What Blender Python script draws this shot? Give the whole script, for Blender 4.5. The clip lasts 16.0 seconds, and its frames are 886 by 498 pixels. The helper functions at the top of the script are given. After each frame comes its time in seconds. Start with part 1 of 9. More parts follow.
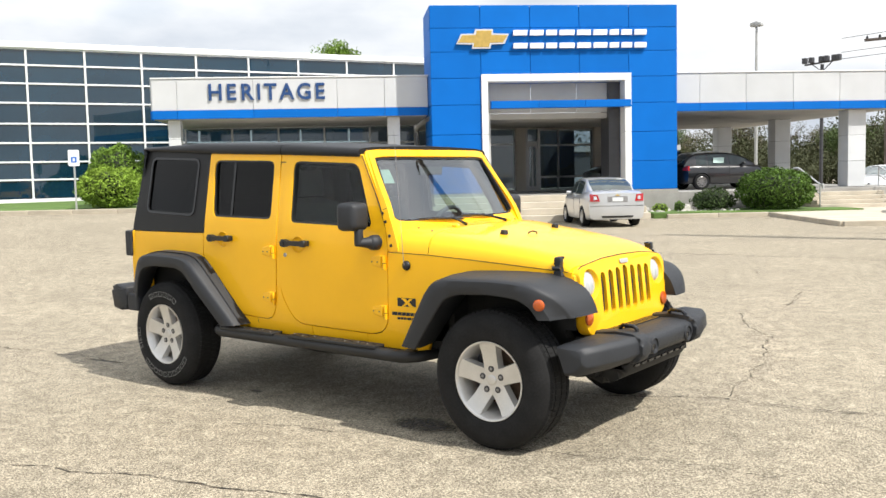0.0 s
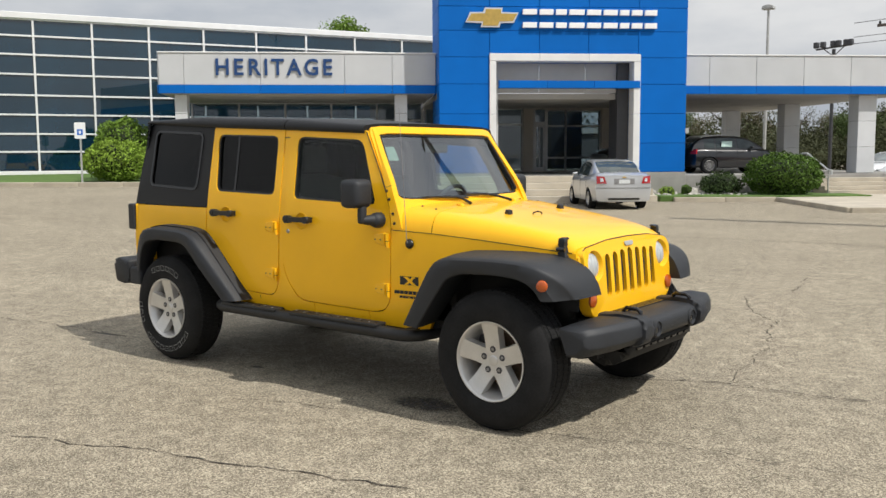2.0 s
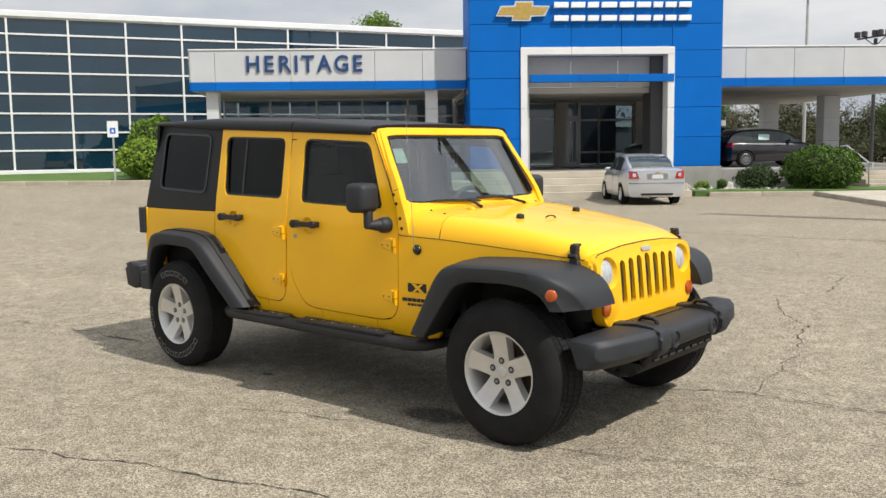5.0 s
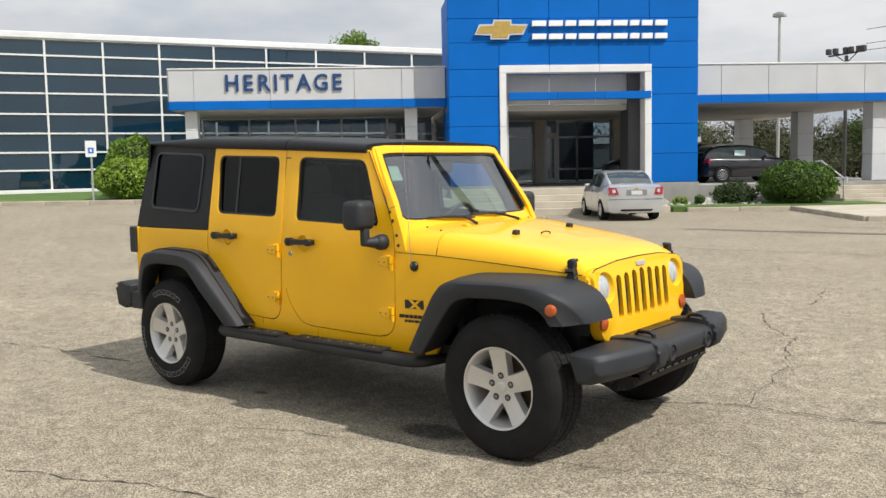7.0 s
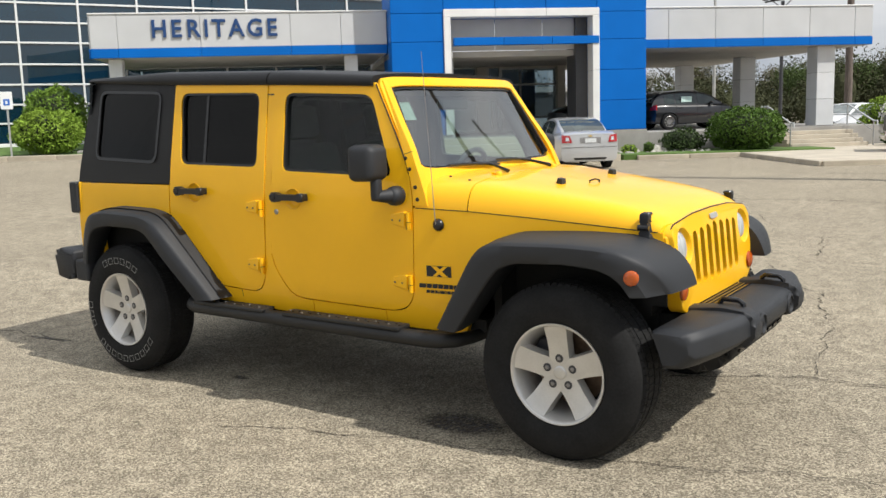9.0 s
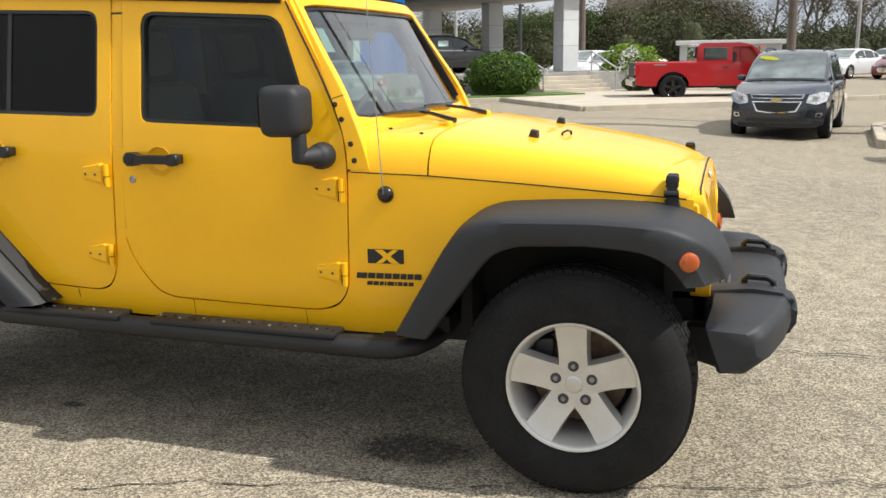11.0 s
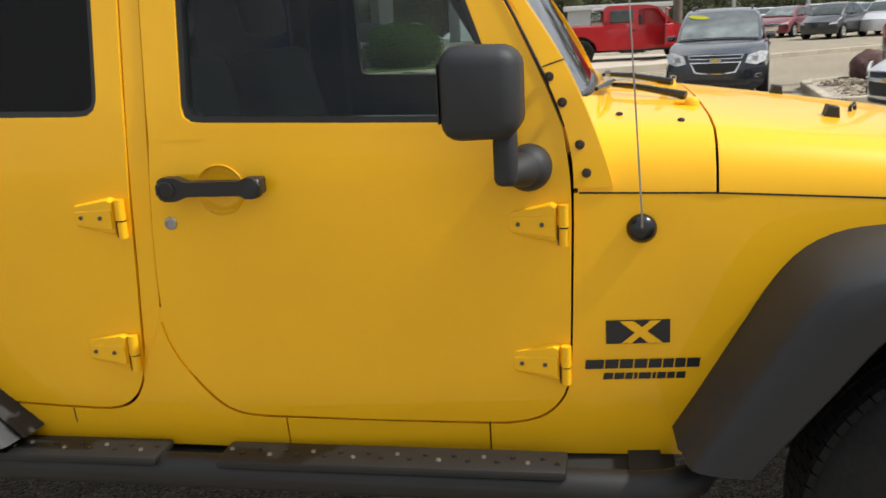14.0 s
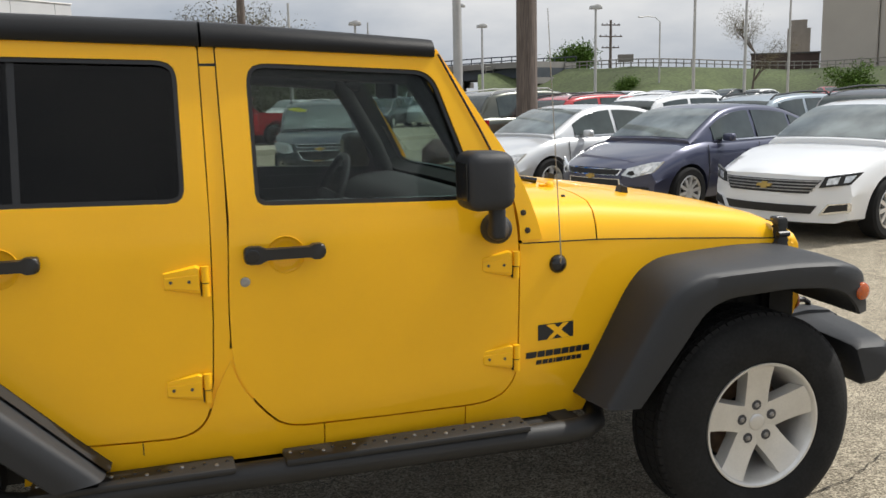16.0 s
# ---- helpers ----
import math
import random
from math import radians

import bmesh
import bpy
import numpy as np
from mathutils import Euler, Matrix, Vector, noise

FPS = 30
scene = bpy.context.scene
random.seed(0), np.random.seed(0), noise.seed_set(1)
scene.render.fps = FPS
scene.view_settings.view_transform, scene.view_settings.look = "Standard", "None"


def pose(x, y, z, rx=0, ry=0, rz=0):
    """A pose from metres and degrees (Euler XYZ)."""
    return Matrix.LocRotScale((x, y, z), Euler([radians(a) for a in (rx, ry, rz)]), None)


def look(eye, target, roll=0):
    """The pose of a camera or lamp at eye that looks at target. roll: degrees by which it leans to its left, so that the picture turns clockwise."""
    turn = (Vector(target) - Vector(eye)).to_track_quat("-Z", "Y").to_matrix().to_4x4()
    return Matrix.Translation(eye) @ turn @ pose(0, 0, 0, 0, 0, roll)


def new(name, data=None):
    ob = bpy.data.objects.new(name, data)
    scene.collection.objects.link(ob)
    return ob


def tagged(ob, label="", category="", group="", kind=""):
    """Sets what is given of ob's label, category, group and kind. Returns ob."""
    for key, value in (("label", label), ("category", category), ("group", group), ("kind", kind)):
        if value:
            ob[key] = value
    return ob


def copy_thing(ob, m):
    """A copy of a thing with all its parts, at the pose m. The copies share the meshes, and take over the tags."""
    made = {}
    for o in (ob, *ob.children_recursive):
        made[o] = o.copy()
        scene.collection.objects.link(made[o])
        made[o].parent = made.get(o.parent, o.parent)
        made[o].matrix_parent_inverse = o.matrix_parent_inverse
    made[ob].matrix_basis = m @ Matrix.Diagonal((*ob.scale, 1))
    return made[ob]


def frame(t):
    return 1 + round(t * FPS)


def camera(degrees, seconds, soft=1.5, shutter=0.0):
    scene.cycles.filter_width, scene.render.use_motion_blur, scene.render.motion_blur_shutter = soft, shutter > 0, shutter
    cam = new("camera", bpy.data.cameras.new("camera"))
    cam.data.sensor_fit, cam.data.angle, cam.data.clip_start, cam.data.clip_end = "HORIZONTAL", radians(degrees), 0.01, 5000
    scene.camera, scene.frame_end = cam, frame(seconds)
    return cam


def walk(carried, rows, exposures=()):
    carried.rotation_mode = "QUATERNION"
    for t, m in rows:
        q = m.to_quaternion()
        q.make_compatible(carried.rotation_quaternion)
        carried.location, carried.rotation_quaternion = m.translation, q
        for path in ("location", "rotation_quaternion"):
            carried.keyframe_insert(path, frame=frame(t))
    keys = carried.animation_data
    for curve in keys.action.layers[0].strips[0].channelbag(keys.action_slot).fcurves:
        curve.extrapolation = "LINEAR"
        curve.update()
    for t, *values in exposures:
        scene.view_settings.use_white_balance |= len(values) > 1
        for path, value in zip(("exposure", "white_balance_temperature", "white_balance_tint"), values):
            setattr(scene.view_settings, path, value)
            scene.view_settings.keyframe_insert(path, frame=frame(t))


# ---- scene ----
cam = camera(52.0, 16.0, shutter=0.12)
PATH = [
    (0, (5.777, -4.913, 1.528), (4.556, -3.337, 1.367), -1.3),
    (0.5, (5.763, -4.897, 1.53), (4.538, -3.325, 1.366), -1.2),
    (1, (5.757, -4.885, 1.524), (4.519, -3.323, 1.355), -0.7),
    (1.5, (5.758, -4.893, 1.526), (4.523, -3.332, 1.329), -0.1),
    (2, (5.761, -4.875, 1.521), (4.533, -3.31, 1.315), -0.3),
    (2.5, (5.652, -4.717, 1.513), (4.438, -3.141, 1.31), -0.4),
    (3, (5.581, -4.62, 1.544), (4.374, -3.037, 1.355), -0.9),
    (3.5, (5.659, -4.599, 1.546), (4.409, -3.05, 1.354), -0.8),
    (4, (5.754, -4.549, 1.556), (4.461, -3.039, 1.337), -0.6),
    (6.5, (5.754, -4.729, 1.568), (4.488, -3.194, 1.367), -1.1),
    (7, (5.691, -4.712, 1.565), (4.439, -3.163, 1.385), -1.1),
    (7.5, (5.462, -4.623, 1.563), (4.23, -3.057, 1.387), -1.5),
    (8, (5.221, -4.546, 1.545), (4.016, -2.965, 1.323), -1.5),
    (8.2, (5.125, -4.492, 1.522), (3.936, -2.902, 1.279), -1.5),
    (10.3, (3.879, -3.848, 1.48), (2.977, -2.098, 1.129), -1.5),
    (10.5, (3.742, -3.802, 1.473), (2.908, -2.021, 1.108), -1.2),
    (11, (3.421, -3.69, 1.47), (2.817, -1.829, 1.052), -0.9),
    (11.5, (3.226, -3.458, 1.4), (2.816, -1.563, 0.91), -1.0),
    (12, (3.051, -3.177, 1.348), (2.767, -1.279, 0.785), -1.4),
    (12.5, (2.78, -2.951, 1.353), (2.455, -1.064, 0.777), -1.9),
    (13, (2.549, -2.781, 1.346), (2.017, -0.94, 0.774), -3.4),
    (13.5, (2.375, -2.604, 1.355), (1.773, -0.779, 0.8), -4.3),
    (14, (2.171, -2.59, 1.417), (1.821, -0.68, 0.938), -2.9),
    (14.5, (1.944, -2.751, 1.493), (2.008, -0.792, 1.096), -1.4),
    (15, (1.73, -3.014, 1.522), (2.068, -1.073, 1.175), -1.2),
    (15.5, (1.387, -3.19, 1.516), (1.926, -1.297, 1.163), -1.8),
    (16, (1.005, -3.397, 1.543), (1.601, -1.518, 1.209), -1.3),
]
EXPOSURES = [(0, 0.52), (1, 0.52), (1.6, 0.42), (2.05, -0.16), (2.5, -0.32), (3, -0.22), (3.5, -0.06), (7.4, 0.0), (8, -0.08), (10.5, 0.20), (11.2, 0.18), (12, 0.42), (12.5, 0.82), (13.0, 0.70), (13.5, 0.42), (14.5, -0.47), (15.05, -0.72), (15.6, -0.32), (16, -0.04)]
walk(cam, [(t, look(eye, target, roll)) for t, eye, target, roll in PATH], EXPOSURES)

# ---- world and sun ----
SUN_EL, SUN_AZ = 51.0, 88.5          # azimuth from +y towards +x
world = bpy.data.worlds.new("sky")
scene.world = world
world.use_nodes = True
wn, wl = world.node_tree.nodes, world.node_tree.links
wn.clear()
w_out = wn.new("ShaderNodeOutputWorld")
w_bg = wn.new("ShaderNodeBackground")
w_sky = wn.new("ShaderNodeTexSky")
w_sky.sky_type, w_sky.sun_disc = "NISHITA", False
w_sky.sun_elevation, w_sky.sun_rotation = radians(SUN_EL), radians(SUN_AZ)
w_sky.air_density, w_sky.dust_density, w_sky.ozone_density = 1.0, 1.5, 1.0
w_tc = wn.new("ShaderNodeTexCoord")
w_map = wn.new("ShaderNodeMapping")
w_map.inputs["Scale"].default_value = (1.6, 1.6, 4.5)
w_n1 = wn.new("ShaderNodeTexNoise")
w_n1.inputs["Scale"].default_value, w_n1.inputs["Detail"].default_value, w_n1.inputs["Roughness"].default_value = 1.3, 7.0, 0.55
w_r1 = wn.new("ShaderNodeValToRGB")
w_r1.color_ramp.elements[0].position, w_r1.color_ramp.elements[1].position = 0.34, 0.62
w_r1.color_ramp.elements[0].color, w_r1.color_ramp.elements[1].color = (4.5, 5.05, 5.85, 1), (8.7, 8.8, 8.9, 1)
w_n2 = wn.new("ShaderNodeTexNoise")
w_n2.inputs["Scale"].default_value, w_n2.inputs["Detail"].default_value = 0.9, 4.0
w_r2 = wn.new("ShaderNodeValToRGB")
w_r2.color_ramp.elements[0].position, w_r2.color_ramp.elements[1].position = 0.30, 0.45
w_mix = wn.new("ShaderNodeMix")
w_mix.data_type = "RGBA"
wl.new(w_tc.outputs["Generated"], w_map.inputs["Vector"])
wl.new(w_map.outputs["Vector"], w_n1.inputs["Vector"])
wl.new(w_map.outputs["Vector"], w_n2.inputs["Vector"])
wl.new(w_n1.outputs["Fac"], w_r1.inputs["Fac"])
wl.new(w_n2.outputs["Fac"], w_r2.inputs["Fac"])
wl.new(w_r2.outputs["Color"], w_mix.inputs["Factor"])
wl.new(w_sky.outputs["Color"], w_mix.inputs["A"])
wl.new(w_r1.outputs["Color"], w_mix.inputs["B"])
# a clouded sky is brighter overhead than at the horizon
w_sep = wn.new("ShaderNodeSeparateXYZ")
w_up = wn.new("ShaderNodeMapRange")
w_up.inputs["From Min"].default_value, w_up.inputs["From Max"].default_value = 0.0, 0.9
w_up.inputs["To Min"].default_value, w_up.inputs["To Max"].default_value = 0.94, 1.45
w_lum = wn.new("ShaderNodeMix")
w_lum.data_type, w_lum.blend_type = "RGBA", "MULTIPLY"
w_lum.inputs["Factor"].default_value = 1.0
wl.new(w_tc.outputs["Generated"], w_sep.inputs["Vector"])
wl.new(w_sep.outputs["Z"], w_up.inputs["Value"])
wl.new(w_mix.outputs["Result"], w_lum.inputs["A"])
wl.new(w_up.outputs["Result"], w_lum.inputs["B"])
wl.new(w_lum.outputs["Result"], w_bg.inputs["Color"])
w_bg.inputs["Strength"].default_value = 0.090
wl.new(w_bg.outputs["Background"], w_out.inputs["Surface"])

sun = new("sun", bpy.data.lights.new("sun", "SUN"))
sun.data.energy, sun.data.angle, sun.data.color = 4.3, radians(0.9), (1.0, 0.965, 0.90)
sun_dir = Vector((math.sin(radians(SUN_AZ)) * math.cos(radians(SUN_EL)), math.cos(radians(SUN_AZ)) * math.cos(radians(SUN_EL)), math.sin(radians(SUN_EL))))
sun.matrix_world = look(sun_dir * 60, (0, 0, 0))


# ---- materials ----
def material(name, color, rough=0.5, metal=0.0, coat=0.0, spots=0.0, spot_scale=8.0, grain=0.0, grain_scale=120.0, bump=0.0, bump_scale=200.0, spec=0.5, stretch=(1, 1, 1), per_object=0.0, per_island=0.0, rough_var=0.0):
    """A surface with stains at a large scale, grain at a small one and fine relief."""
    m = bpy.data.materials.new(name)
    m.use_nodes = True
    n, l = m.node_tree.nodes, m.node_tree.links
    b = n["Principled BSDF"]
    b.inputs["Base Color"].default_value = (*color, 1)
    b.inputs["Roughness"].default_value, b.inputs["Metallic"].default_value = rough, metal
    b.inputs["Specular IOR Level"].default_value = spec
    if coat:
        b.inputs["Coat Weight"].default_value, b.inputs["Coat Roughness"].default_value = coat, 0.04
    tc = n.new("ShaderNodeTexCoord")
    mp = n.new("ShaderNodeMapping")
    mp.inputs["Scale"].default_value = stretch
    l.new(tc.outputs["Object"], mp.inputs["Vector"])
    value = None

    def add(src, lo, hi):
        nonlocal value
        r = n.new("ShaderNodeMapRange")
        r.inputs["From Min"].default_value, r.inputs["From Max"].default_value = 0.3, 0.7
        r.inputs["To Min"].default_value, r.inputs["To Max"].default_value = lo, hi
        l.new(src, r.inputs["Value"])
        if value is None:
            value = r.outputs["Result"]
        else:
            k = n.new("ShaderNodeMath")
            k.operation = "MULTIPLY"
            l.new(value, k.inputs[0]), l.new(r.outputs["Result"], k.inputs[1])
            value = k.outputs[0]

    if spots:
        t = n.new("ShaderNodeTexNoise")
        t.inputs["Scale"].default_value, t.inputs["Detail"].default_value = spot_scale, 5.0
        l.new(mp.outputs["Vector"], t.inputs["Vector"])
        add(t.outputs["Fac"], 1 - spots, 1 + spots)
        if rough_var:
            rr = n.new("ShaderNodeMapRange")
            rr.inputs["To Min"].default_value, rr.inputs["To Max"].default_value = max(0.0, rough - rough_var), min(1.0, rough + rough_var)
            l.new(t.outputs["Fac"], rr.inputs["Value"])
            l.new(rr.outputs["Result"], b.inputs["Roughness"])
    if grain:
        t = n.new("ShaderNodeTexNoise")
        t.inputs["Scale"].default_value, t.inputs["Detail"].default_value = grain_scale, 3.0
        l.new(mp.outputs["Vector"], t.inputs["Vector"])
        add(t.outputs["Fac"], 1 - grain, 1 + grain)
    if per_object:
        t = n.new("ShaderNodeObjectInfo")
        r = n.new("ShaderNodeMapRange")
        r.inputs["To Min"].default_value, r.inputs["To Max"].default_value = 0.3, 0.7
        l.new(t.outputs["Random"], r.inputs["Value"])
        add(r.outputs["Result"], 1 - per_object, 1 + per_object)
    if per_island:
        t = n.new("ShaderNodeNewGeometry")
        r = n.new("ShaderNodeMapRange")
        r.inputs["To Min"].default_value, r.inputs["To Max"].default_value = 0.3, 0.7
        l.new(t.outputs["Random Per Island"], r.inputs["Value"])
        add(r.outputs["Result"], 1 - per_island, 1 + per_island)
    if value is not None:
        k = n.new("ShaderNodeMix")
        k.data_type, k.blend_type = "RGBA", "MULTIPLY"
        k.inputs["Factor"].default_value = 1.0
        k.inputs["A"].default_value = (*color, 1)
        l.new(value, k.inputs["B"])
        l.new(k.outputs["Result"], b.inputs["Base Color"])
    if bump:
        t = n.new("ShaderNodeTexNoise")
        t.inputs["Scale"].default_value, t.inputs["Detail"].default_value = bump_scale, 3.0
        l.new(mp.outputs["Vector"], t.inputs["Vector"])
        k = n.new("ShaderNodeBump")
        k.inputs["Strength"].default_value, k.inputs["Distance"].default_value = bump, 0.01
        l.new(t.outputs["Fac"], k.inputs["Height"])
        l.new(k.outputs["Normal"], b.inputs["Normal"])
    return m


def glass_material(name, tint, f0=0.03, rough=0.0):
    """A thin pane: mostly clear, tinted, with a mirror-like face that grows stronger at a slant."""
    m = bpy.data.materials.new(name)
    m.use_nodes = True
    n, l = m.node_tree.nodes, m.node_tree.links
    n.remove(n["Principled BSDF"])
    clear = n.new("ShaderNodeBsdfTransparent")
    clear.inputs["Color"].default_value = (*tint, 1)
    gloss = n.new("ShaderNodeBsdfGlossy")
    gloss.inputs["Roughness"].default_value = rough
    gloss.inputs["Color"].default_value = (1, 1, 1, 1)
    lw = n.new("ShaderNodeLayerWeight")
    lw.inputs["Blend"].default_value = 0.5
    power = n.new("ShaderNodeMath")
    power.operation = "POWER"
    power.inputs[1].default_value = 5.0
    share = n.new("ShaderNodeMath")
    share.operation = "MULTIPLY_ADD"
    share.inputs[1].default_value, share.inputs[2].default_value = 1.0 - f0, f0
    mix = n.new("ShaderNodeMixShader")
    l.new(lw.outputs["Facing"], power.inputs[0])
    l.new(power.outputs[0], share.inputs[0])
    l.new(share.outputs[0], mix.inputs["Fac"])
    l.new(clear.outputs["BSDF"], mix.inputs[1])
    l.new(gloss.outputs["BSDF"], mix.inputs[2])
    l.new(mix.outputs["Shader"], n["Material Output"].inputs["Surface"])
    return m


YELLOW = material("yellow_paint", (0.92, 0.490, 0.009), spec=0.15, rough=0.45, coat=0.55, spots=0.03, spot_scale=3.0, bump=0.012, bump_scale=260)
BLACK_PLASTIC = material("black_textured_plastic", (0.015, 0.0168, 0.0205), rough=0.58, spots=0.18, spot_scale=5.0, grain=0.15, grain_scale=300, bump=0.12, bump_scale=700, rough_var=0.1)
HARDTOP = material("black_hardtop", (0.008, 0.0082, 0.009), spec=0.3, rough=0.46, spots=0.12, spot_scale=4.0, bump=0.12, bump_scale=600)
BLACK_GLOSS = material("black_gloss", (0.012, 0.012, 0.013), rough=0.25, spots=0.1)
RUBBER = material("tyre_rubber", (0.013, 0.013, 0.0132), rough=0.85, spec=0.25, spots=0.25, spot_scale=9.0, grain=0.2, grain_scale=90, bump=0.15, bump_scale=300)
ALLOY = material("alloy_rim", (0.62, 0.61, 0.59), rough=0.33, metal=0.62, spots=0.06, spot_scale=12, grain=0.03)
BLACK_HANDLE = material("smooth_black_plastic", (0.012, 0.012, 0.0125), rough=0.42, spots=0.1, bump=0.05, bump_scale=500)
STEP_BLACK = material("black_powder_coat", (0.010, 0.010, 0.0105), rough=0.55, spots=0.2, spot_scale=6.0, bump=0.1, bump_scale=500)
BOLT_BROWN = material("dark_bolt_head", (0.030, 0.020, 0.014), rough=0.4, spots=0.15)
STEEL = material("worn_steel", (0.35, 0.34, 0.33), rough=0.4, metal=0.9, spots=0.2, spot_scale=15)
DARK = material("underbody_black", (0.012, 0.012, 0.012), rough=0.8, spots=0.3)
RUST = material("brake_disc_iron", (0.18, 0.12, 0.08), rough=0.6, metal=0.5, spots=0.4, spot_scale=20)
CHROME = material("chrome", (0.8, 0.8, 0.8), rough=0.08, metal=1.0, spots=0.03)
AMBER = material("amber_lens", (0.42, 0.075, 0.005), rough=0.15, coat=0.6, grain=0.15, grain_scale=150)
RED_LENS = material("red_lens", (0.38, 0.012, 0.015), rough=0.12, coat=0.8, grain=0.15, grain_scale=90)
SCREEN_GLASS = glass_material("windscreen_glass", (0.67, 0.86, 0.81), 0.22)
TINT_GLASS = glass_material("tinted_glass", (0.13, 0.137, 0.143), 0.016)
SIDE_GLASS = glass_material("side_glass", (0.72, 0.765, 0.745), 0.018)
TRIM_BLACK = material("black_inner_trim", (0.015, 0.015, 0.016), rough=0.8, spots=0.2)
HEADLAMP = material("clear_headlamp", (0.66, 0.68, 0.69), rough=0.12, metal=0.5, coat=1.0, grain=0.35, grain_scale=22)
HEAD_LENS = material("headlight_lens", (0.46, 0.48, 0.48), rough=0.12, metal=0.1, coat=0.6, grain=0.22, grain_scale=70, stretch=(1, 1, 0.15))
PALE_TAG = material("pale_sticker", (0.20, 0.27, 0.24), rough=0.6, spots=0.15, spot_scale=30)
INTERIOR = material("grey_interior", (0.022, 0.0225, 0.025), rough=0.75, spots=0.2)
SEAT = material("grey_seat_cloth", (0.055, 0.057, 0.06), rough=0.9, spots=0.15, grain=0.2, grain_scale=400)
WHITE_BAR = material("white_print", (0.26, 0.26, 0.25), rough=0.7, spots=0.2, spot_scale=30)
DECAL_BLACK = material("black_decal", (0.012, 0.014, 0.018), rough=0.35, spots=0.05)
BLUE_PANEL = material("blue_metal_panel", (0.0005, 0.122, 0.47), rough=0.5, spec=0.15, spots=0.05, spot_scale=1.2, per_object=0.05)
WHITE_PANEL = material("white_metal_panel", (0.53, 0.54, 0.55), rough=0.42, spots=0.05, spot_scale=1.0, per_object=0.03)
WHITE_PAINT = material("white_paint", (0.72, 0.72, 0.715), rough=0.45, spots=0.05, spot_scale=2.0)
GREY_PANEL = material("grey_panel", (0.45, 0.45, 0.44), rough=0.5, spots=0.06, spot_scale=1.5, per_object=0.05)
COLUMN = material("column_cladding", (0.60, 0.61, 0.62), rough=0.45, spots=0.06, spot_scale=1.5, per_object=0.04)
PIER = material("beige_pier", (0.40, 0.37, 0.32), rough=0.8, spots=0.08, spot_scale=1.2)
SOFFIT = material("soffit_board", (0.42, 0.40, 0.37), rough=0.8, spots=0.08, spot_scale=0.8)
DARK_STEEL = material("dark_window_frame", (0.05, 0.05, 0.055), rough=0.4, spots=0.1)
FRAME_ALU = material("aluminium_frame", (0.36, 0.36, 0.365), rough=0.4, metal=0.5, spots=0.1)
LETTER_BLUE = material("blue_letter", (0.010, 0.050, 0.165), rough=0.4, spots=0.05)
LETTER_WHITE = material("white_letter", (0.85, 0.85, 0.85), rough=0.4, spots=0.03)
GOLD = material("gold_emblem", (0.62, 0.42, 0.12), rough=0.3, metal=0.7, spots=0.1)
CONCRETE = material("pale_concrete", (0.46, 0.41, 0.33), rough=0.85, spots=0.12, spot_scale=1.5, grain=0.12, grain_scale=60, bump=0.2, bump_scale=90)
KERB = material("kerb_concrete", (0.42, 0.37, 0.29), rough=0.9, spots=0.18, spot_scale=2.0, grain=0.15, grain_scale=50, bump=0.25, bump_scale=80)
PLINTH = material("grey_concrete", (0.30, 0.29, 0.27), rough=0.9, spots=0.2, spot_scale=1.2, grain=0.1, bump=0.2, bump_scale=60)
STONE = material("pale_stone", (0.42, 0.40, 0.36), rough=0.9, spots=0.2, spot_scale=6, per_island=0.35, bump=0.3, bump_scale=40)
GRAVEL = material("gravel_bed", (0.30, 0.26, 0.21), rough=0.95, spots=0.2, spot_scale=3, grain=0.5, grain_scale=35, bump=0.6, bump_scale=40)
BARK = material("bark", (0.10, 0.085, 0.07), rough=0.95, spots=0.3, spot_scale=4, bump=0.5, bump_scale=30, stretch=(1, 1, 0.25))
WOOD_POLE = material("weathered_pole", (0.13, 0.105, 0.09), rough=0.95, spots=0.25, spot_scale=5, grain=0.35, grain_scale=40, bump=0.4, bump_scale=60, stretch=(1, 1, 0.06))
GALV = material("galvanised_pole", (0.42, 0.42, 0.41), rough=0.5, metal=0.4, spots=0.12, spot_scale=3)
LEAF = material("shrub_leaf", (0.075, 0.135, 0.022), rough=0.75, spec=0.2, per_island=0.45)
LEAF_MID = material("round_shrub_leaf", (0.13, 0.215, 0.03), rough=0.75, spec=0.2, per_island=0.45)
LEAF_LIGHT = material("young_shrub_leaf", (0.20, 0.30, 0.04), rough=0.75, spec=0.2, per_island=0.4)
LEAF_DARK = material("dark_leaf", (0.050, 0.078, 0.026), rough=0.75, spec=0.2, per_island=0.5)
LEAF_THICKET = material("thicket_leaf", (0.072, 0.078, 0.042), rough=0.85, spec=0.1, per_island=0.45)
LEAF_TREE = material("tree_leaf", (0.080, 0.115, 0.036), rough=0.75, spec=0.2, per_island=0.5)
LEAF_DULL = material("budding_twigs", (0.14, 0.125, 0.075), rough=0.75, spec=0.2, per_island=0.5)
BANK_TURF = material("rough_bank_turf", (0.058, 0.076, 0.027), rough=0.95, spots=0.3, spot_scale=0.15, grain=0.35, grain_scale=3, bump=0.5, bump_scale=5)
TURF = material("turf", (0.085, 0.15, 0.03), rough=0.95, spots=0.25, spot_scale=1.2, grain=0.35, grain_scale=40, bump=0.5, bump_scale=50)
SIGN_WHITE = material("sign_face", (0.78, 0.80, 0.80), rough=0.4, spots=0.04)
SIGN_BLUE = material("sign_blue", (0.02, 0.13, 0.5), rough=0.4, spots=0.05)


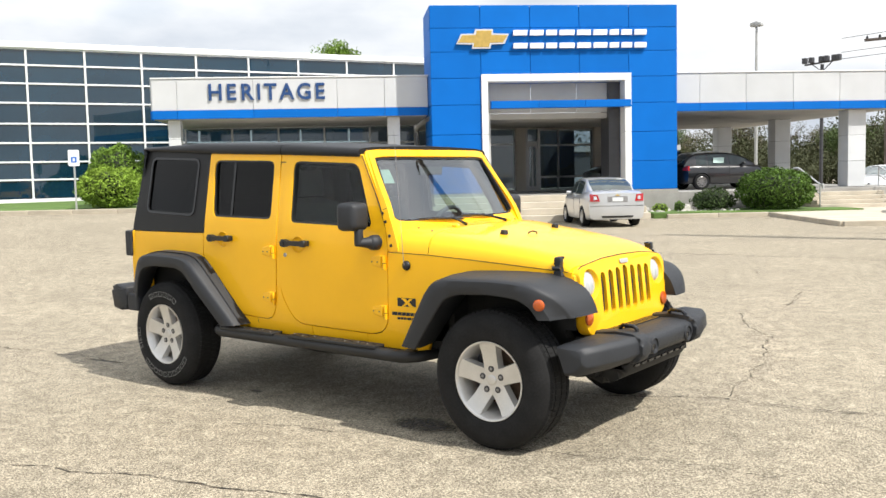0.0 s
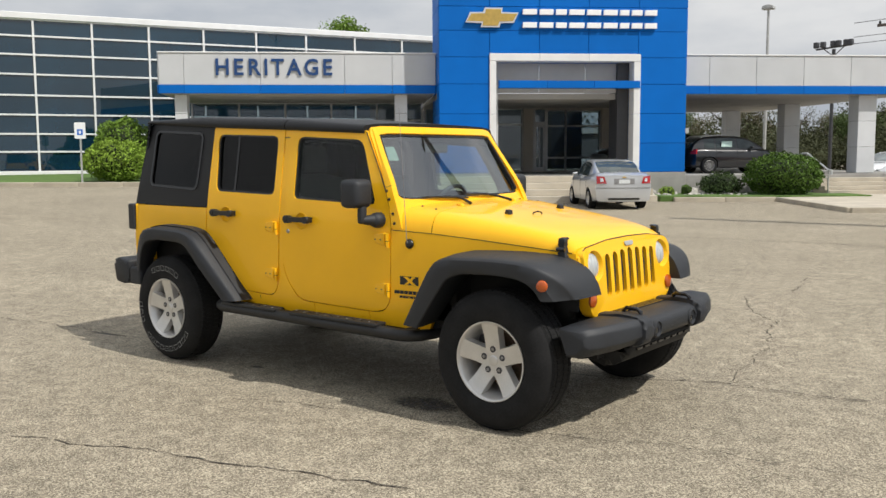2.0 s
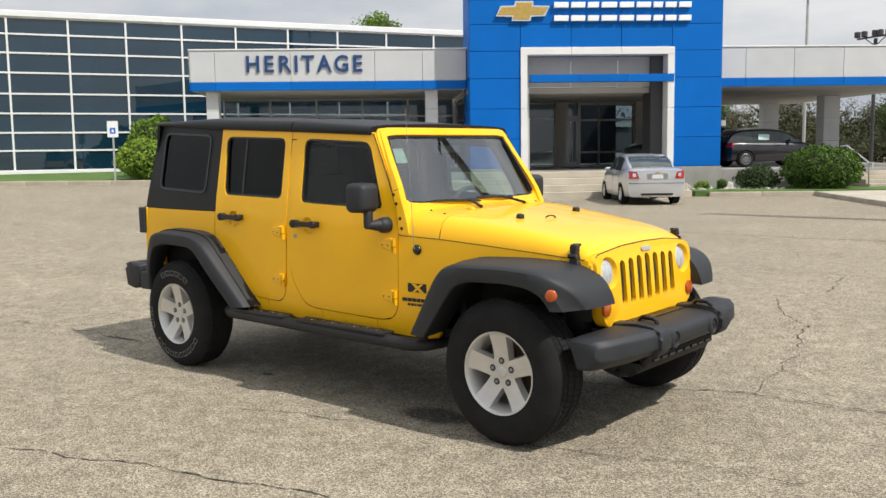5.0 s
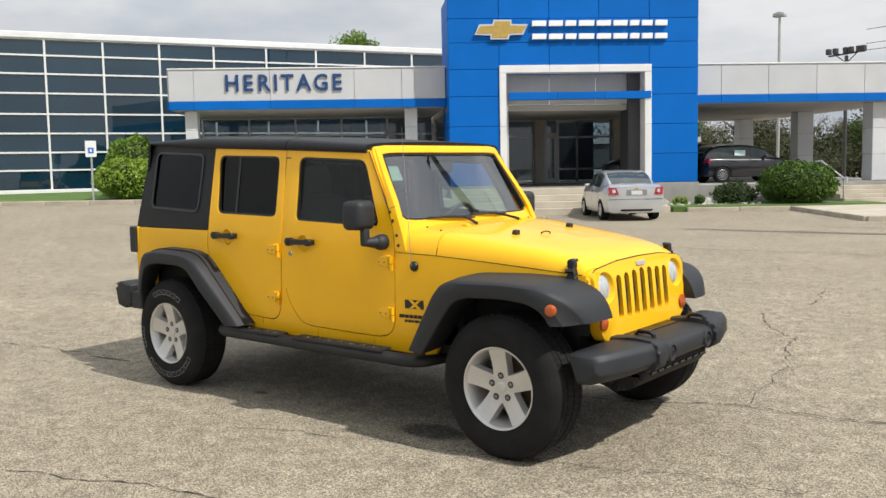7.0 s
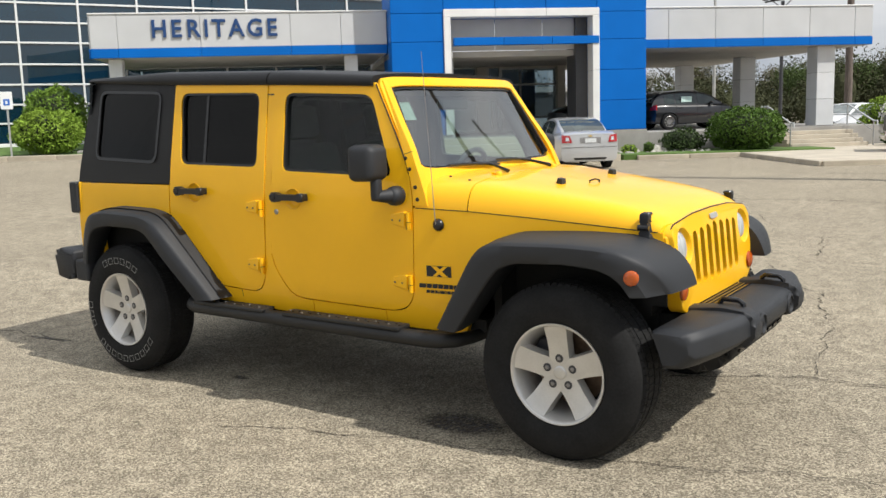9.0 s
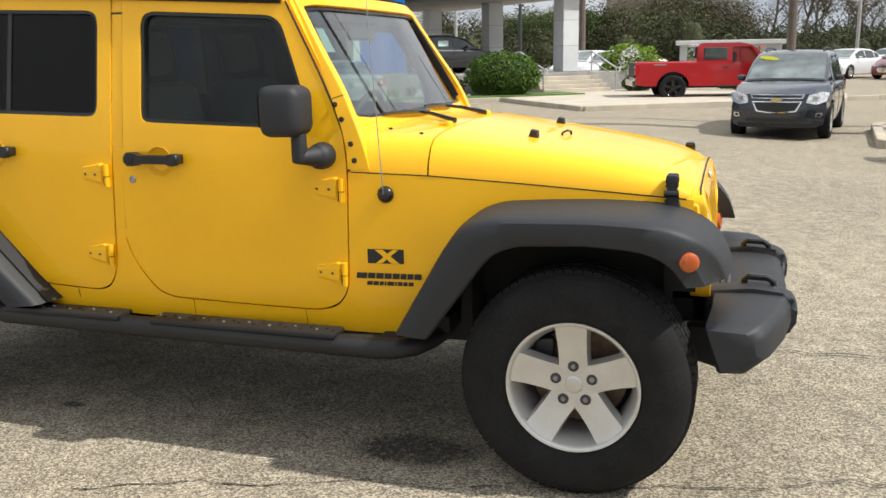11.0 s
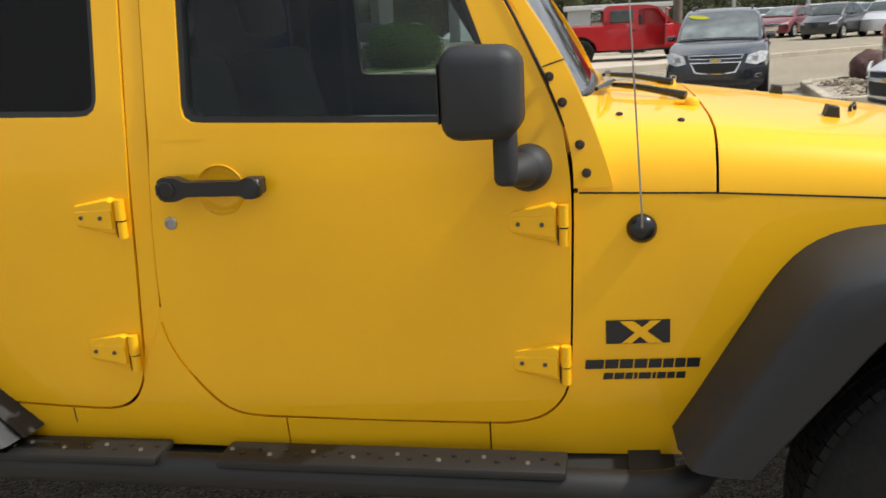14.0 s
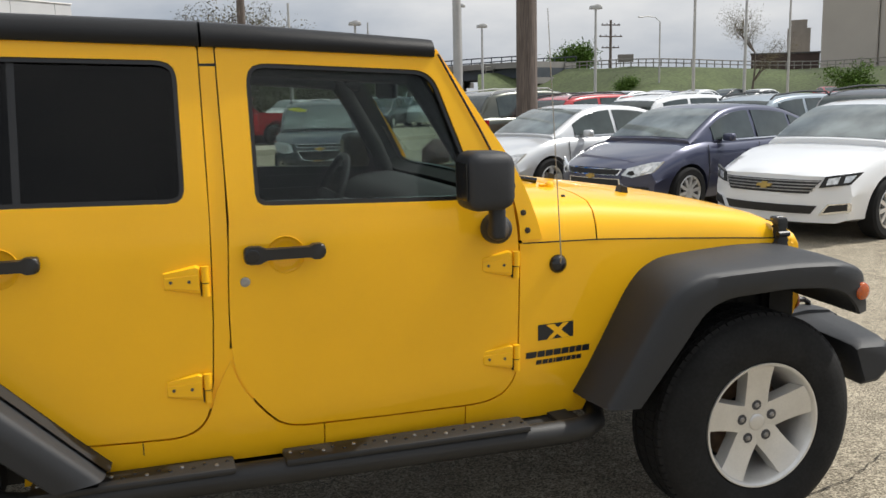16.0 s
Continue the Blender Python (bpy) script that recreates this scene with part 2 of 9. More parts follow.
def asphalt():
    """Worn asphalt with pale stone showing: fine speckle, wide stains, small relief."""
    m = bpy.data.materials.new("worn_asphalt")
    m.use_nodes = True
    n, l = m.node_tree.nodes, m.node_tree.links
    b = n["Principled BSDF"]
    b.inputs["Roughness"].default_value = 0.88
    b.inputs["Specular IOR Level"].default_value = 0.3
    tc = n.new("ShaderNodeTexCoord")
    vor = n.new("ShaderNodeTexVoronoi")
    vor.inputs["Scale"].default_value = 150.0
    ramp = n.new("ShaderNodeValToRGB")
    e = ramp.color_ramp.elements
    e[0].position, e[0].color = 0.0, (0.100, 0.084, 0.060, 1)
    e[1].position, e[1].color = 1.0, (0.530, 0.466, 0.352, 1)
    mid = e.new(0.55)
    mid.color = (0.282, 0.243, 0.180, 1)
    sep = n.new("ShaderNodeSeparateColor")
    big = n.new("ShaderNodeTexNoise")
    big.inputs["Scale"].default_value, big.inputs["Detail"].default_value = 0.55, 6.0
    bigr = n.new("ShaderNodeMapRange")
    bigr.inputs["From Min"].default_value, bigr.inputs["From Max"].default_value = 0.3, 0.7
    bigr.inputs["To Min"].default_value, bigr.inputs["To Max"].default_value = 0.90, 1.08
    midn = n.new("ShaderNodeTexNoise")
    midn.inputs["Scale"].default_value, midn.inputs["Detail"].default_value = 7.0, 6.0
    midr = n.new("ShaderNodeMapRange")
    midr.inputs["From Min"].default_value, midr.inputs["From Max"].default_value = 0.3, 0.7
    midr.inputs["To Min"].default_value, midr.inputs["To Max"].default_value = 0.79, 1.17
    mul = n.new("ShaderNodeMath")
    mul.operation = "MULTIPLY"
    mix = n.new("ShaderNodeMix")
    mix.data_type, mix.blend_type = "RGBA", "MULTIPLY"
    mix.inputs["Factor"].default_value = 1.0
    for t in (vor, big, midn):
        l.new(tc.outputs["Object"], t.inputs["Vector"])
    l.new(vor.outputs["Color"], sep.inputs["Color"])
    l.new(sep.outputs["Red"], ramp.inputs["Fac"])
    l.new(big.outputs["Fac"], bigr.inputs["Value"])
    l.new(midn.outputs["Fac"], midr.inputs["Value"])
    l.new(bigr.outputs["Result"], mul.inputs[0]), l.new(midr.outputs["Result"], mul.inputs[1])
    l.new(ramp.outputs["Color"], mix.inputs["A"]), l.new(mul.outputs[0], mix.inputs["B"])
    l.new(mix.outputs["Result"], b.inputs["Base Color"])
    bump = n.new("ShaderNodeBump")
    bump.inputs["Strength"].default_value, bump.inputs["Distance"].default_value = 0.45, 0.006
    l.new(vor.outputs["Distance"], bump.inputs["Height"])
    bump.invert = True
    l.new(bump.outputs["Normal"], b.inputs["Normal"])
    return m


ASPHALT = asphalt()
CRACK = material("crack_dirt", (0.045, 0.038, 0.03), rough=1.0, spots=0.3, spot_scale=20)
STAIN = material("oil_stain", (0.062, 0.052, 0.042), rough=0.6, spots=0.25, spot_scale=9, grain=0.45, grain_scale=110, bump=0.4, bump_scale=110)


def worn_through(m, scale, lo, hi, fade=False):
    """Lets the ground show through a thin dirt layer in ragged patches, and towards its rim."""
    n, l = m.node_tree.nodes, m.node_tree.links
    tc = n.new("ShaderNodeTexCoord")
    t = n.new("ShaderNodeTexNoise")
    t.inputs["Scale"].default_value, t.inputs["Detail"].default_value, t.inputs["Roughness"].default_value = scale, 6.0, 0.65
    l.new(tc.outputs["Object"], t.inputs["Vector"])
    r = n.new("ShaderNodeMapRange")
    r.inputs["From Min"].default_value, r.inputs["From Max"].default_value = lo, hi
    l.new(t.outputs["Fac"], r.inputs["Value"])
    out = r.outputs["Result"]
    if fade:
        mp = n.new("ShaderNodeMapping")
        mp.inputs["Location"].default_value, mp.inputs["Scale"].default_value = (-1, -1, 0), (2, 2, 0)
        ln = n.new("ShaderNodeVectorMath")
        ln.operation = "LENGTH"
        fr = n.new("ShaderNodeMapRange")
        fr.interpolation_type = "SMOOTHSTEP"
        fr.inputs["From Min"].default_value, fr.inputs["From Max"].default_value = 0.45, 1.0
        fr.inputs["To Min"].default_value, fr.inputs["To Max"].default_value = 1.0, 0.0
        mul = n.new("ShaderNodeMath")
        mul.operation = "MULTIPLY"
        l.new(tc.outputs["Generated"], mp.inputs["Vector"]), l.new(mp.outputs["Vector"], ln.inputs[0]), l.new(ln.outputs["Value"], fr.inputs["Value"])
        l.new(out, mul.inputs[0]), l.new(fr.outputs["Result"], mul.inputs[1])
        out = mul.outputs[0]
    mix, clear = n.new("ShaderNodeMixShader"), n.new("ShaderNodeBsdfTransparent")
    l.new(out, mix.inputs["Fac"]), l.new(clear.outputs["BSDF"], mix.inputs[1]), l.new(n["Principled BSDF"].outputs["BSDF"], mix.inputs[2])
    l.new(mix.outputs["Shader"], n["Material Output"].inputs["Surface"])


worn_through(STAIN, 28.0, 0.28, 0.62, fade=True)
worn_through(CRACK, 16.0, 0.36, 0.54)


# ---- mesh helpers ----
def mesh_of(name, bm, mat, smooth=None):
    me = bpy.data.meshes.new(name)
    bmesh.ops.recalc_face_normals(bm, faces=bm.faces)
    bm.to_mesh(me)
    bm.free()
    if isinstance(mat, (list, tuple)):
        for k in mat:
            me.materials.append(k)
    elif mat:
        me.materials.append(mat)
    if smooth:
        me.shade_smooth()
        me.set_sharp_from_angle(angle=radians(smooth))
    return me


def part(name, bm, mat, parent, label="", smooth=None, at=None):
    ob = new(name, mesh_of(name, bm, mat, smooth) if isinstance(bm, bmesh.types.BMesh) else bm)
    ob.parent = parent
    if at is not None:
        ob.matrix_basis = at
    if label:
        ob["label"] = label
    return ob


def thing(name, label, category, at=None, group="", kind=""):
    ob = new(name)
    ob.empty_display_size = 0.2
    if at is not None:
        ob.matrix_basis = at
    return tagged(ob, label, category, group, kind)


def solo(name, bm, mat, label, category, at=None, group="", kind="", smooth=None):
    ob = new(name, mesh_of(name, bm, mat, smooth))
    if at is not None:
        ob.matrix_basis = at
    return tagged(ob, label, category, group, kind)


def box(bm, x0, x1, y0, y1, z0, z1, bevel=0.0, seg=1):
    vs = [bm.verts.new((x, y, z)) for x in (x0, x1) for y in (y0, y1) for z in (z0, z1)]
    fs = [bm.faces.new([vs[i] for i in q]) for q in ((0, 1, 3, 2), (4, 6, 7, 5), (0, 4, 5, 1), (2, 3, 7, 6), (0, 2, 6, 4), (1, 5, 7, 3))]
    if bevel:
        es = {e for f in fs for e in f.edges}
        bmesh.ops.bevel(bm, geom=list(es), offset=bevel, segments=seg, affect="EDGES", profile=0.5)
    return bm


def boxes(*rows, bevel=0.0, seg=1):
    bm = bmesh.new()
    for r in rows:
        box(bm, *r, bevel=bevel, seg=seg)
    return bm


def prism(bm, pts, axis, a, b, bevel=0.0, seg=2):
    """A polygon drawn in the plane across axis, carried from a to b. pts: (x, z) for axis y, (y, z) for x, (x, y) for z."""
    def place(p, q):
        return {"x": (q, p[0], p[1]), "y": (p[0], q, p[1]), "z": (p[0], p[1], q)}[axis]
    lo, hi = [bm.verts.new(place(p, a)) for p in pts], [bm.verts.new(place(p, b)) for p in pts]
    n = len(pts)
    fs = [bm.faces.new(lo), bm.faces.new(hi[::-1])]
    fs += [bm.faces.new((lo[i], hi[i], hi[(i + 1) % n], lo[(i + 1) % n])) for i in range(n)]
    if bevel:
        bmesh.ops.bevel(bm, geom=list({e for f in fs[:2] for e in f.edges}), offset=bevel, segments=seg, affect="EDGES", profile=0.5)
    return bm


def tube(bm, path, radius, sides=10, closed_ends=True):
    """A round bar along points; radius one number or one for each point."""
    pts = [Vector(p) for p in path]
    radii = radius if isinstance(radius, (list, tuple)) else [radius] * len(pts)
    rings, up = [], None
    for i, p in enumerate(pts):
        d = (pts[min(i + 1, len(pts) - 1)] - pts[max(i - 1, 0)]).normalized()
        if up is None:
            up = d.orthogonal().normalized()
        up = (up - d * up.dot(d)).normalized()
        side = d.cross(up)
        rings.append([bm.verts.new(p + (up * math.cos(a) + side * math.sin(a)) * radii[i]) for a in (2 * math.pi * k / sides for k in range(sides))])
    for a, b in zip(rings, rings[1:]):
        for k in range(sides):
            bm.faces.new((a[k], a[(k + 1) % sides], b[(k + 1) % sides], b[k]))
    if closed_ends:
        bm.faces.new(rings[0][::-1]), bm.faces.new(rings[-1])
    return bm


def lathe(bm, profile, sides=48, axis="y", centre=(0, 0, 0)):
    """Turns (radius, along) points round an axis."""
    c = Vector(centre)
    rings = []
    for r, h in profile:
        ring = []
        for k in range(sides):
            a = 2 * math.pi * k / sides
            v = {"y": (r * math.cos(a), h, r * math.sin(a)), "z": (r * math.cos(a), r * math.sin(a), h), "x": (h, r * math.cos(a), r * math.sin(a))}[axis]
            ring.append(bm.verts.new(c + Vector(v)))
        rings.append(ring)
    for a, b in zip(rings, rings[1:]):
        for k in range(sides):
            bm.faces.new((a[k], a[(k + 1) % sides], b[(k + 1) % sides], b[k]))
    return bm


def rounded(x0, x1, z0, z1, r, n=4):
    """A rounded rectangle's outline, counted on from its lower left."""
    out = []
    for cx, cz, a0 in ((x1 - r, z0 + r, -90), (x1 - r, z1 - r, 0), (x0 + r, z1 - r, 90), (x0 + r, z0 + r, 180)):
        out += [(cx + r * math.cos(radians(a0 + 90 * k / n)), cz + r * math.sin(radians(a0 + 90 * k / n))) for k in range(n + 1)]
    return out


def soften(pts, r, n=4):
    """Rounds the corners of a polygon; r one number or one for each corner."""
    out, k = [], len(pts)
    rs = r if isinstance(r, (list, tuple)) else [r] * k
    for i in range(k):
        p, a, b = Vector(pts[i]), Vector(pts[i - 1]), Vector(pts[(i + 1) % k])
        d1, d2 = (a - p), (b - p)
        q = min(rs[i], d1.length * 0.48, d2.length * 0.48)
        s, e = p + d1.normalized() * q, p + d2.normalized() * q
        out += [tuple((1 - t) ** 2 * s + 2 * t * (1 - t) * p + t * t * e) for t in (j / n for j in range(n + 1))]
    return out


def text_mesh(body, size, depth, mat, parent, name, at, label="", bold=0.0, shear=0.0, width=1.0):
    cu = bpy.data.curves.new(name, "FONT")
    cu.body, cu.size, cu.extrude, cu.offset, cu.shear = body, size, depth, bold, shear
    cu.align_x, cu.align_y, cu.resolution_u = "CENTER", "CENTER", 3
    ob = bpy.data.objects.new(name, cu)
    scene.collection.objects.link(ob)
    me = bpy.data.meshes.new_from_object(ob.evaluated_get(bpy.context.evaluated_depsgraph_get()))
    bpy.data.objects.remove(ob)
    me.transform(Matrix.Diagonal((width, 1, 1, 1)))
    me.name = name
    me.materials.clear()
    me.materials.append(mat)
    return part(name, me, None, parent, label, at=at)


def cut_by(bm, cutters):
    """Cuts closed meshes out of a closed one."""
    tmp = new("tmp", mesh_of("tmp", bm, None))
    obs = []
    for c in cutters:
        o = new("tmp_cut", mesh_of("tmp_cut", c, None))
        mod = tmp.modifiers.new("cut", "BOOLEAN")
        mod.operation, mod.object, mod.solver = "DIFFERENCE", o, "EXACT"
        obs.append(o)
    bpy.context.view_layer.update()
    me = bpy.data.meshes.new_from_object(tmp.evaluated_get(bpy.context.evaluated_depsgraph_get()))
    out = bmesh.new()
    out.from_mesh(me)
    for o in (tmp, *obs):
        d = o.data
        bpy.data.objects.remove(o)
        bpy.data.meshes.remove(d)
    bpy.data.meshes.remove(me)
    return out


# ---- ground ----
FACADE = pose(-6.9, 24.8, 0, 0, 0, 43.6)          # the frontage's own axes: x along it, y into the building
FACADE_INV = FACADE.inverted()


def step01(a, b, x):
    t = min(1.0, max(0.0, (x - a) / (b - a)))
    return t * t * (3 - 2 * t)


def ground_z(x, y):
    u, v, _ = FACADE_INV @ Vector((x, y, 0))
    rise = 0.6 * step01(-9, -17, u) * step01(-24, -5, v)
    dip = -0.15 * max(step01(4.0, 7.0, x), step01(1.5, 4.5, x) * step01(7, 12, y)) * step01(24, 19.5, y)
    far_dip = -0.13 * step01(10.0, 14.0, x) * step01(30, 22, y)
    return rise + dip + far_dip


def place(u, v, z=0.0, rz=0.0):
    return FACADE @ pose(u, v, z, 0, 0, rz)


def ground():
    far = [90, 130, 200, 400, 800, 1600, 2600]
    axis = [-f for f in far[::-1]] + [i * 1.5 for i in range(-44, 45)] + far
    bm = bmesh.new()
    grid = [[bm.verts.new((x, y, ground_z(x, y))) for y in axis] for x in axis]
    for i in range(len(axis) - 1):
        for j in range(len(axis) - 1):
            bm.faces.new((grid[i][j], grid[i + 1][j], grid[i + 1][j + 1], grid[i][j + 1]))
    solo("ground", bm, ASPHALT, "worn pale asphalt parking lot with cracks", "ground", kind="structure", smooth=60)


def slab(name, pts, z0, z1, mat, label, category, edge=None, edge_w=0.15, kind="structure", bevel=0.015):
    """A raised slab over a plan polygon in the frontage's axes."""
    bm = prism(bmesh.new(), pts, "z", z0, z1, bevel=bevel)
    return solo(name, bm, mat, label, category, at=FACADE, kind=kind)


def kerb_line(pts, h, w=0.16, name="kerb", z=None):
    """Kerb stones laid end to end along a line in the frontage's axes."""
    root = thing(name, "pale weathered concrete kerb beside the asphalt", "kerb", at=FACADE, kind="structure")
    for (a, b) in zip(pts, pts[1:]):
        a, b = Vector(a), Vector(b)
        d = (b - a)
        n = max(1, round(d.length / 1.5))
        for k in range(n):
            p, q = a + d * (k / n), a + d * ((k + 1) / n)
            wp = FACADE @ Vector(((p.x + q.x) / 2, (p.y + q.y) / 2, 0))
            zz = ground_z(wp.x, wp.y) if z is None else z
            L = (q - p).length
            bm = box(bmesh.new(), -L / 2 + 0.004, L / 2 - 0.004, -w / 2, w / 2, -0.3, h, bevel=0.02, seg=2)
            part("kerb_stone", bm, KERB, root, at=Matrix.Translation(((p.x + q.x) / 2, (p.y + q.y) / 2, zz)) @ Matrix.Rotation(math.atan2(d.y, d.x), 4, "Z"))
    return root


def flight(name, u0, u1, v0, v1, z0, z1, n, label):
    """Solid concrete steps that climb from v0 to v1."""
    root = thing(name, label, "stairs", at=FACADE, kind="structure")
    for k in range(n):
        za, zb = z0 + (z1 - z0) * k / n, z0 + (z1 - z0) * (k + 1) / n
        va = v0 + (v1 - v0) * k / n
        bm = boxes((u0, u1, va, v1 + 0.3, za if k else z0 - 0.3, zb), bevel=0.012)
        part("step", bm, CONCRETE, root)
    return root


def wander(a, b, jitter, n, seed):
    rnd = random.Random(seed)
    a, b = Vector(a), Vector(b)
    d = b - a
    nrm = Vector((-d.y, d.x)).normalized()
    off, out = 0.0, []
    for k in range(n + 1):
        t = k / n
        off = off * 0.75 + rnd.uniform(-jitter, jitter)
        p = a + d * t + nrm * off * math.sin(math.pi * min(1, max(0, t * 0.98 + 0.01))) ** 0.3
        out.append((p.x, p.y, rnd.uniform(0.4, 1.3)))
    return out


def crack(lines, width, name="pavement_crack"):
    """Thin ragged cracks, laid as a dark strip just on the asphalt."""
    bm = bmesh.new()
    for pts in lines:
        prev = None
        for i, (x, y, w) in enumerate(pts):
            a, b = pts[max(i - 1, 0)], pts[min(i + 1, len(pts) - 1)]
            d = Vector((b[0] - a[0], b[1] - a[1])).normalized()
            n = Vector((-d.y, d.x)) * width * w * (0.15 if i in (0, len(pts) - 1) else 1) / 2
            z = ground_z(x, y) + 0.004
            pair = (bm.verts.new((x + n.x, y + n.y, z)), bm.verts.new((x - n.x, y - n.y, z)))
            if prev:
                bm.faces.new((prev[0], prev[1], pair[1], pair[0]))
            prev = pair
    return solo(name, bm, CRACK, "ragged dark crack in the asphalt", "crack", kind="structure")


def cracks():
    chain = [(2.36, 4.66), (2.55, 4.20), (2.78, 3.74), (2.98, 3.49), (3.15, 3.42), (3.16, 3.12), (3.18, 2.95), (3.31, 2.68), (3.39, 2.45)]
    crack([wander(a, b, 0.022, 8, i) for i, (a, b) in enumerate(zip(chain, chain[1:]))], 0.014)
    crack([wander((2.43, 6.62), (2.60, 5.89), 0.03, 9, 11), wander((2.60, 5.89), (2.71, 5.28), 0.03, 9, 12), wander((0.95, 8.96), (1.15, 8.78), 0.03, 6, 13), wander((1.15, 8.78), (1.42, 8.14), 0.03, 8, 14)], 0.016)
    crack([wander((2.15, 0.45), (2.85, 0.58), 0.02, 12, 20), wander((2.85, 0.58), (3.58, 0.95), 0.02, 14, 21), wander((3.58, 0.95), (3.82, 0.91), 0.02, 8, 22), wander((3.82, 0.91), (4.55, 1.07), 0.02, 14, 23), wander((4.55, 1.07), (7.5, 1.25), 0.04, 40, 24)], 0.018)
    crack([wander((3.42, 2.30), (3.53, 1.41), 0.03, 12, 25), wander((3.53, 1.41), (3.58, 0.97), 0.02, 8, 26)], 0.008)
    crack([wander((1.03, 6.53), (1.83, 6.81), 0.04, 12, 27), wander((1.83, 6.81), (3.35, 6.80), 0.04, 18, 28), wander((3.35, 6.80), (7.0, 7.3), 0.06, 30, 29)], 0.010)
    crack([wander((-9.0, -1.2), (-2.78, -0.8), 0.08, 40, 31), wander((-2.78, -0.8), (-1.0, -0.55), 0.05, 16, 32)], 0.018)
    crack([wander((-6.5, -3.6), (0.86, -2.54), 0.05, 60, 41), wander((0.86, -2.54), (1.84, -2.17), 0.03, 14, 42), wander((1.84, -2.17), (3.2, -1.8), 0.03, 20, 43)], 0.014)
    crack([wander((1.2, -1.30), (2.03, -1.04), 0.02, 14, 51), wander((2.03, -1.04), (2.79, -0.86), 0.02, 14, 52), wander((2.79, -0.86), (3.61, -0.60), 0.02, 16, 54), wander((3.61, -0.60), (5.2, -0.25), 0.05, 24, 53)], 0.008)
    crack([wander((-7, 3.2), (-2.5, 3.6), 0.1, 30, 61), wander((4.2, 5.2), (9.5, 6.6), 0.12, 36, 62)], 0.014)
    crack([wander((-8, 10.5), (9.0, 11.6), 0.1, 70, 71)], 0.05)
    crack([wander((-20, 3.0), (-10, 6.5), 0.12, 50, 81), wander((5.5, 0.2), (5.9, -3), 0.06, 20, 82), wander((5.2, 7.9), (6.4, 9.6), 0.06, 14, 83)], 0.018)


def stain(x, y, rx, ry, seed, rz=0.0):
    bm = bmesh.new()
    ring = []
    for k in range(40):
        a = 2 * math.pi * k / 40
        r = 1 + 0.16 * noise.noise((math.cos(a) * 1.3 + seed, math.sin(a) * 1.3, seed)) + 0.05 * noise.noise((math.cos(a) * 5, math.sin(a) * 5, seed))
        ring.append(bm.verts.new((rx * r * math.cos(a), ry * r * math.sin(a), 0)))
    bm.faces.new(ring)
    solo("oil_stain", bm, STAIN, "dark dried oil stain on the asphalt", "stain", at=pose(x, y, ground_z(x, y) + 0.003, 0, 0, rz), kind="structure")


ground()
cracks()
stain(2.32, -0.66, 0.31, 0.165, 3.0, 4)
stain(0.72, -0.63, 0.07, 0.035, 5.0)
stain(-1.25, -0.62, 0.30, 0.03, 7.0, 8)

# ---- the dealership ----
building = thing("dealership_building", "white and blue metal-clad car dealership with a tall blue entrance tower", "building", at=FACADE)
tower = new("entrance_tower")
tower.parent = building
tower["label"] = "tall blue panelled entrance tower with a white portal"

US = [-8.5, -6.82, -5.15, -3.48, -1.77, -0.08]
ZS = [0.91, 1.88, 2.87, 3.85, 4.73, 5.59, 6.37, 7.12]


def piece(name, row, mat, parent, bevel=0.006):
    return part(name, boxes(row, bevel=bevel), mat, parent)


part("tower_wall", boxes((-8.46, -6.66, 0.035, 2.4, 0.0, 7.05), (-1.87, -0.12, 0.035, 2.4, 0.0, 7.05), (-6.66, -1.87, 0.035, 2.4, 4.62, 7.05)), BLUE_PANEL, tower)
for i in range(5):
    for j in range(7):
        u0, u1, z0, z1 = US[i] + 0.008, US[i + 1] - 0.008, ZS[j] + 0.008, ZS[j + 1] - 0.008
        if 1 <= i <= 3 and j <= 4:
            continue
        piece("panel", (u0, u1, 0, 0.03, z0, z1), BLUE_PANEL, tower)
for i in range(1, 4):
    piece("panel", (US[i] + 0.008, US[i + 1] - 0.008, 0, 0.03, 4.86, ZS[5] - 0.008), BLUE_PANEL, tower)
for j in range(7):
    piece("panel", (-8.5, -8.47, 0.04, 2.4, ZS[j] + 0.008, ZS[j + 1] - 0.008), BLUE_PANEL, tower)
    piece("panel", (-0.11, -0.08, 0.04, 2.4, ZS[j] + 0.008, ZS[j + 1] - 0.008), BLUE_PANEL, tower)
part("plinth", boxes((-8.5, -6.6, -0.02, 2.4, -0.3, 0.90), bevel=0.01), PLINTH, tower)
part("plinth", boxes((-1.93, -0.05, -0.02, 2.4, -0.3, 0.90), bevel=0.01), PLINTH, tower)
# white portal frame with its joints, and the blue beam across it
for row in ((-6.82, -6.60, -0.06, 0.5, 0.91, 2.85), (-6.82, -6.60, -0.06, 0.5, 2.858, 4.60), (-1.93, -1.70, -0.06, 0.5, 0.91, 2.85), (-1.93, -1.70, -0.06, 0.5, 2.858, 4.60),
            (-6.82, -5.15, -0.06, 0.5, 4.606, 4.85), (-5.142, -3.48, -0.06, 0.5, 4.606, 4.85), (-3.472, -1.70, -0.06, 0.5, 4.606, 4.85)):
    piece("portal_frame", row, WHITE_PAINT, tower, 0.01)
for a, b in ((-6.5, -4.9), (-4.892, -3.3), (-3.292, -1.72)):
    piece("beam_panel", (a, b, -0.09, 0.2, 3.72, 3.965), BLUE_PANEL, tower)
for a, b in ((-6.6, -5.02), (-5.0, -3.42), (-3.4, -1.93)):
    piece("infill_panel", (a, b, 0.7, 0.74, 3.6, 4.6), GREY_PANEL, tower)
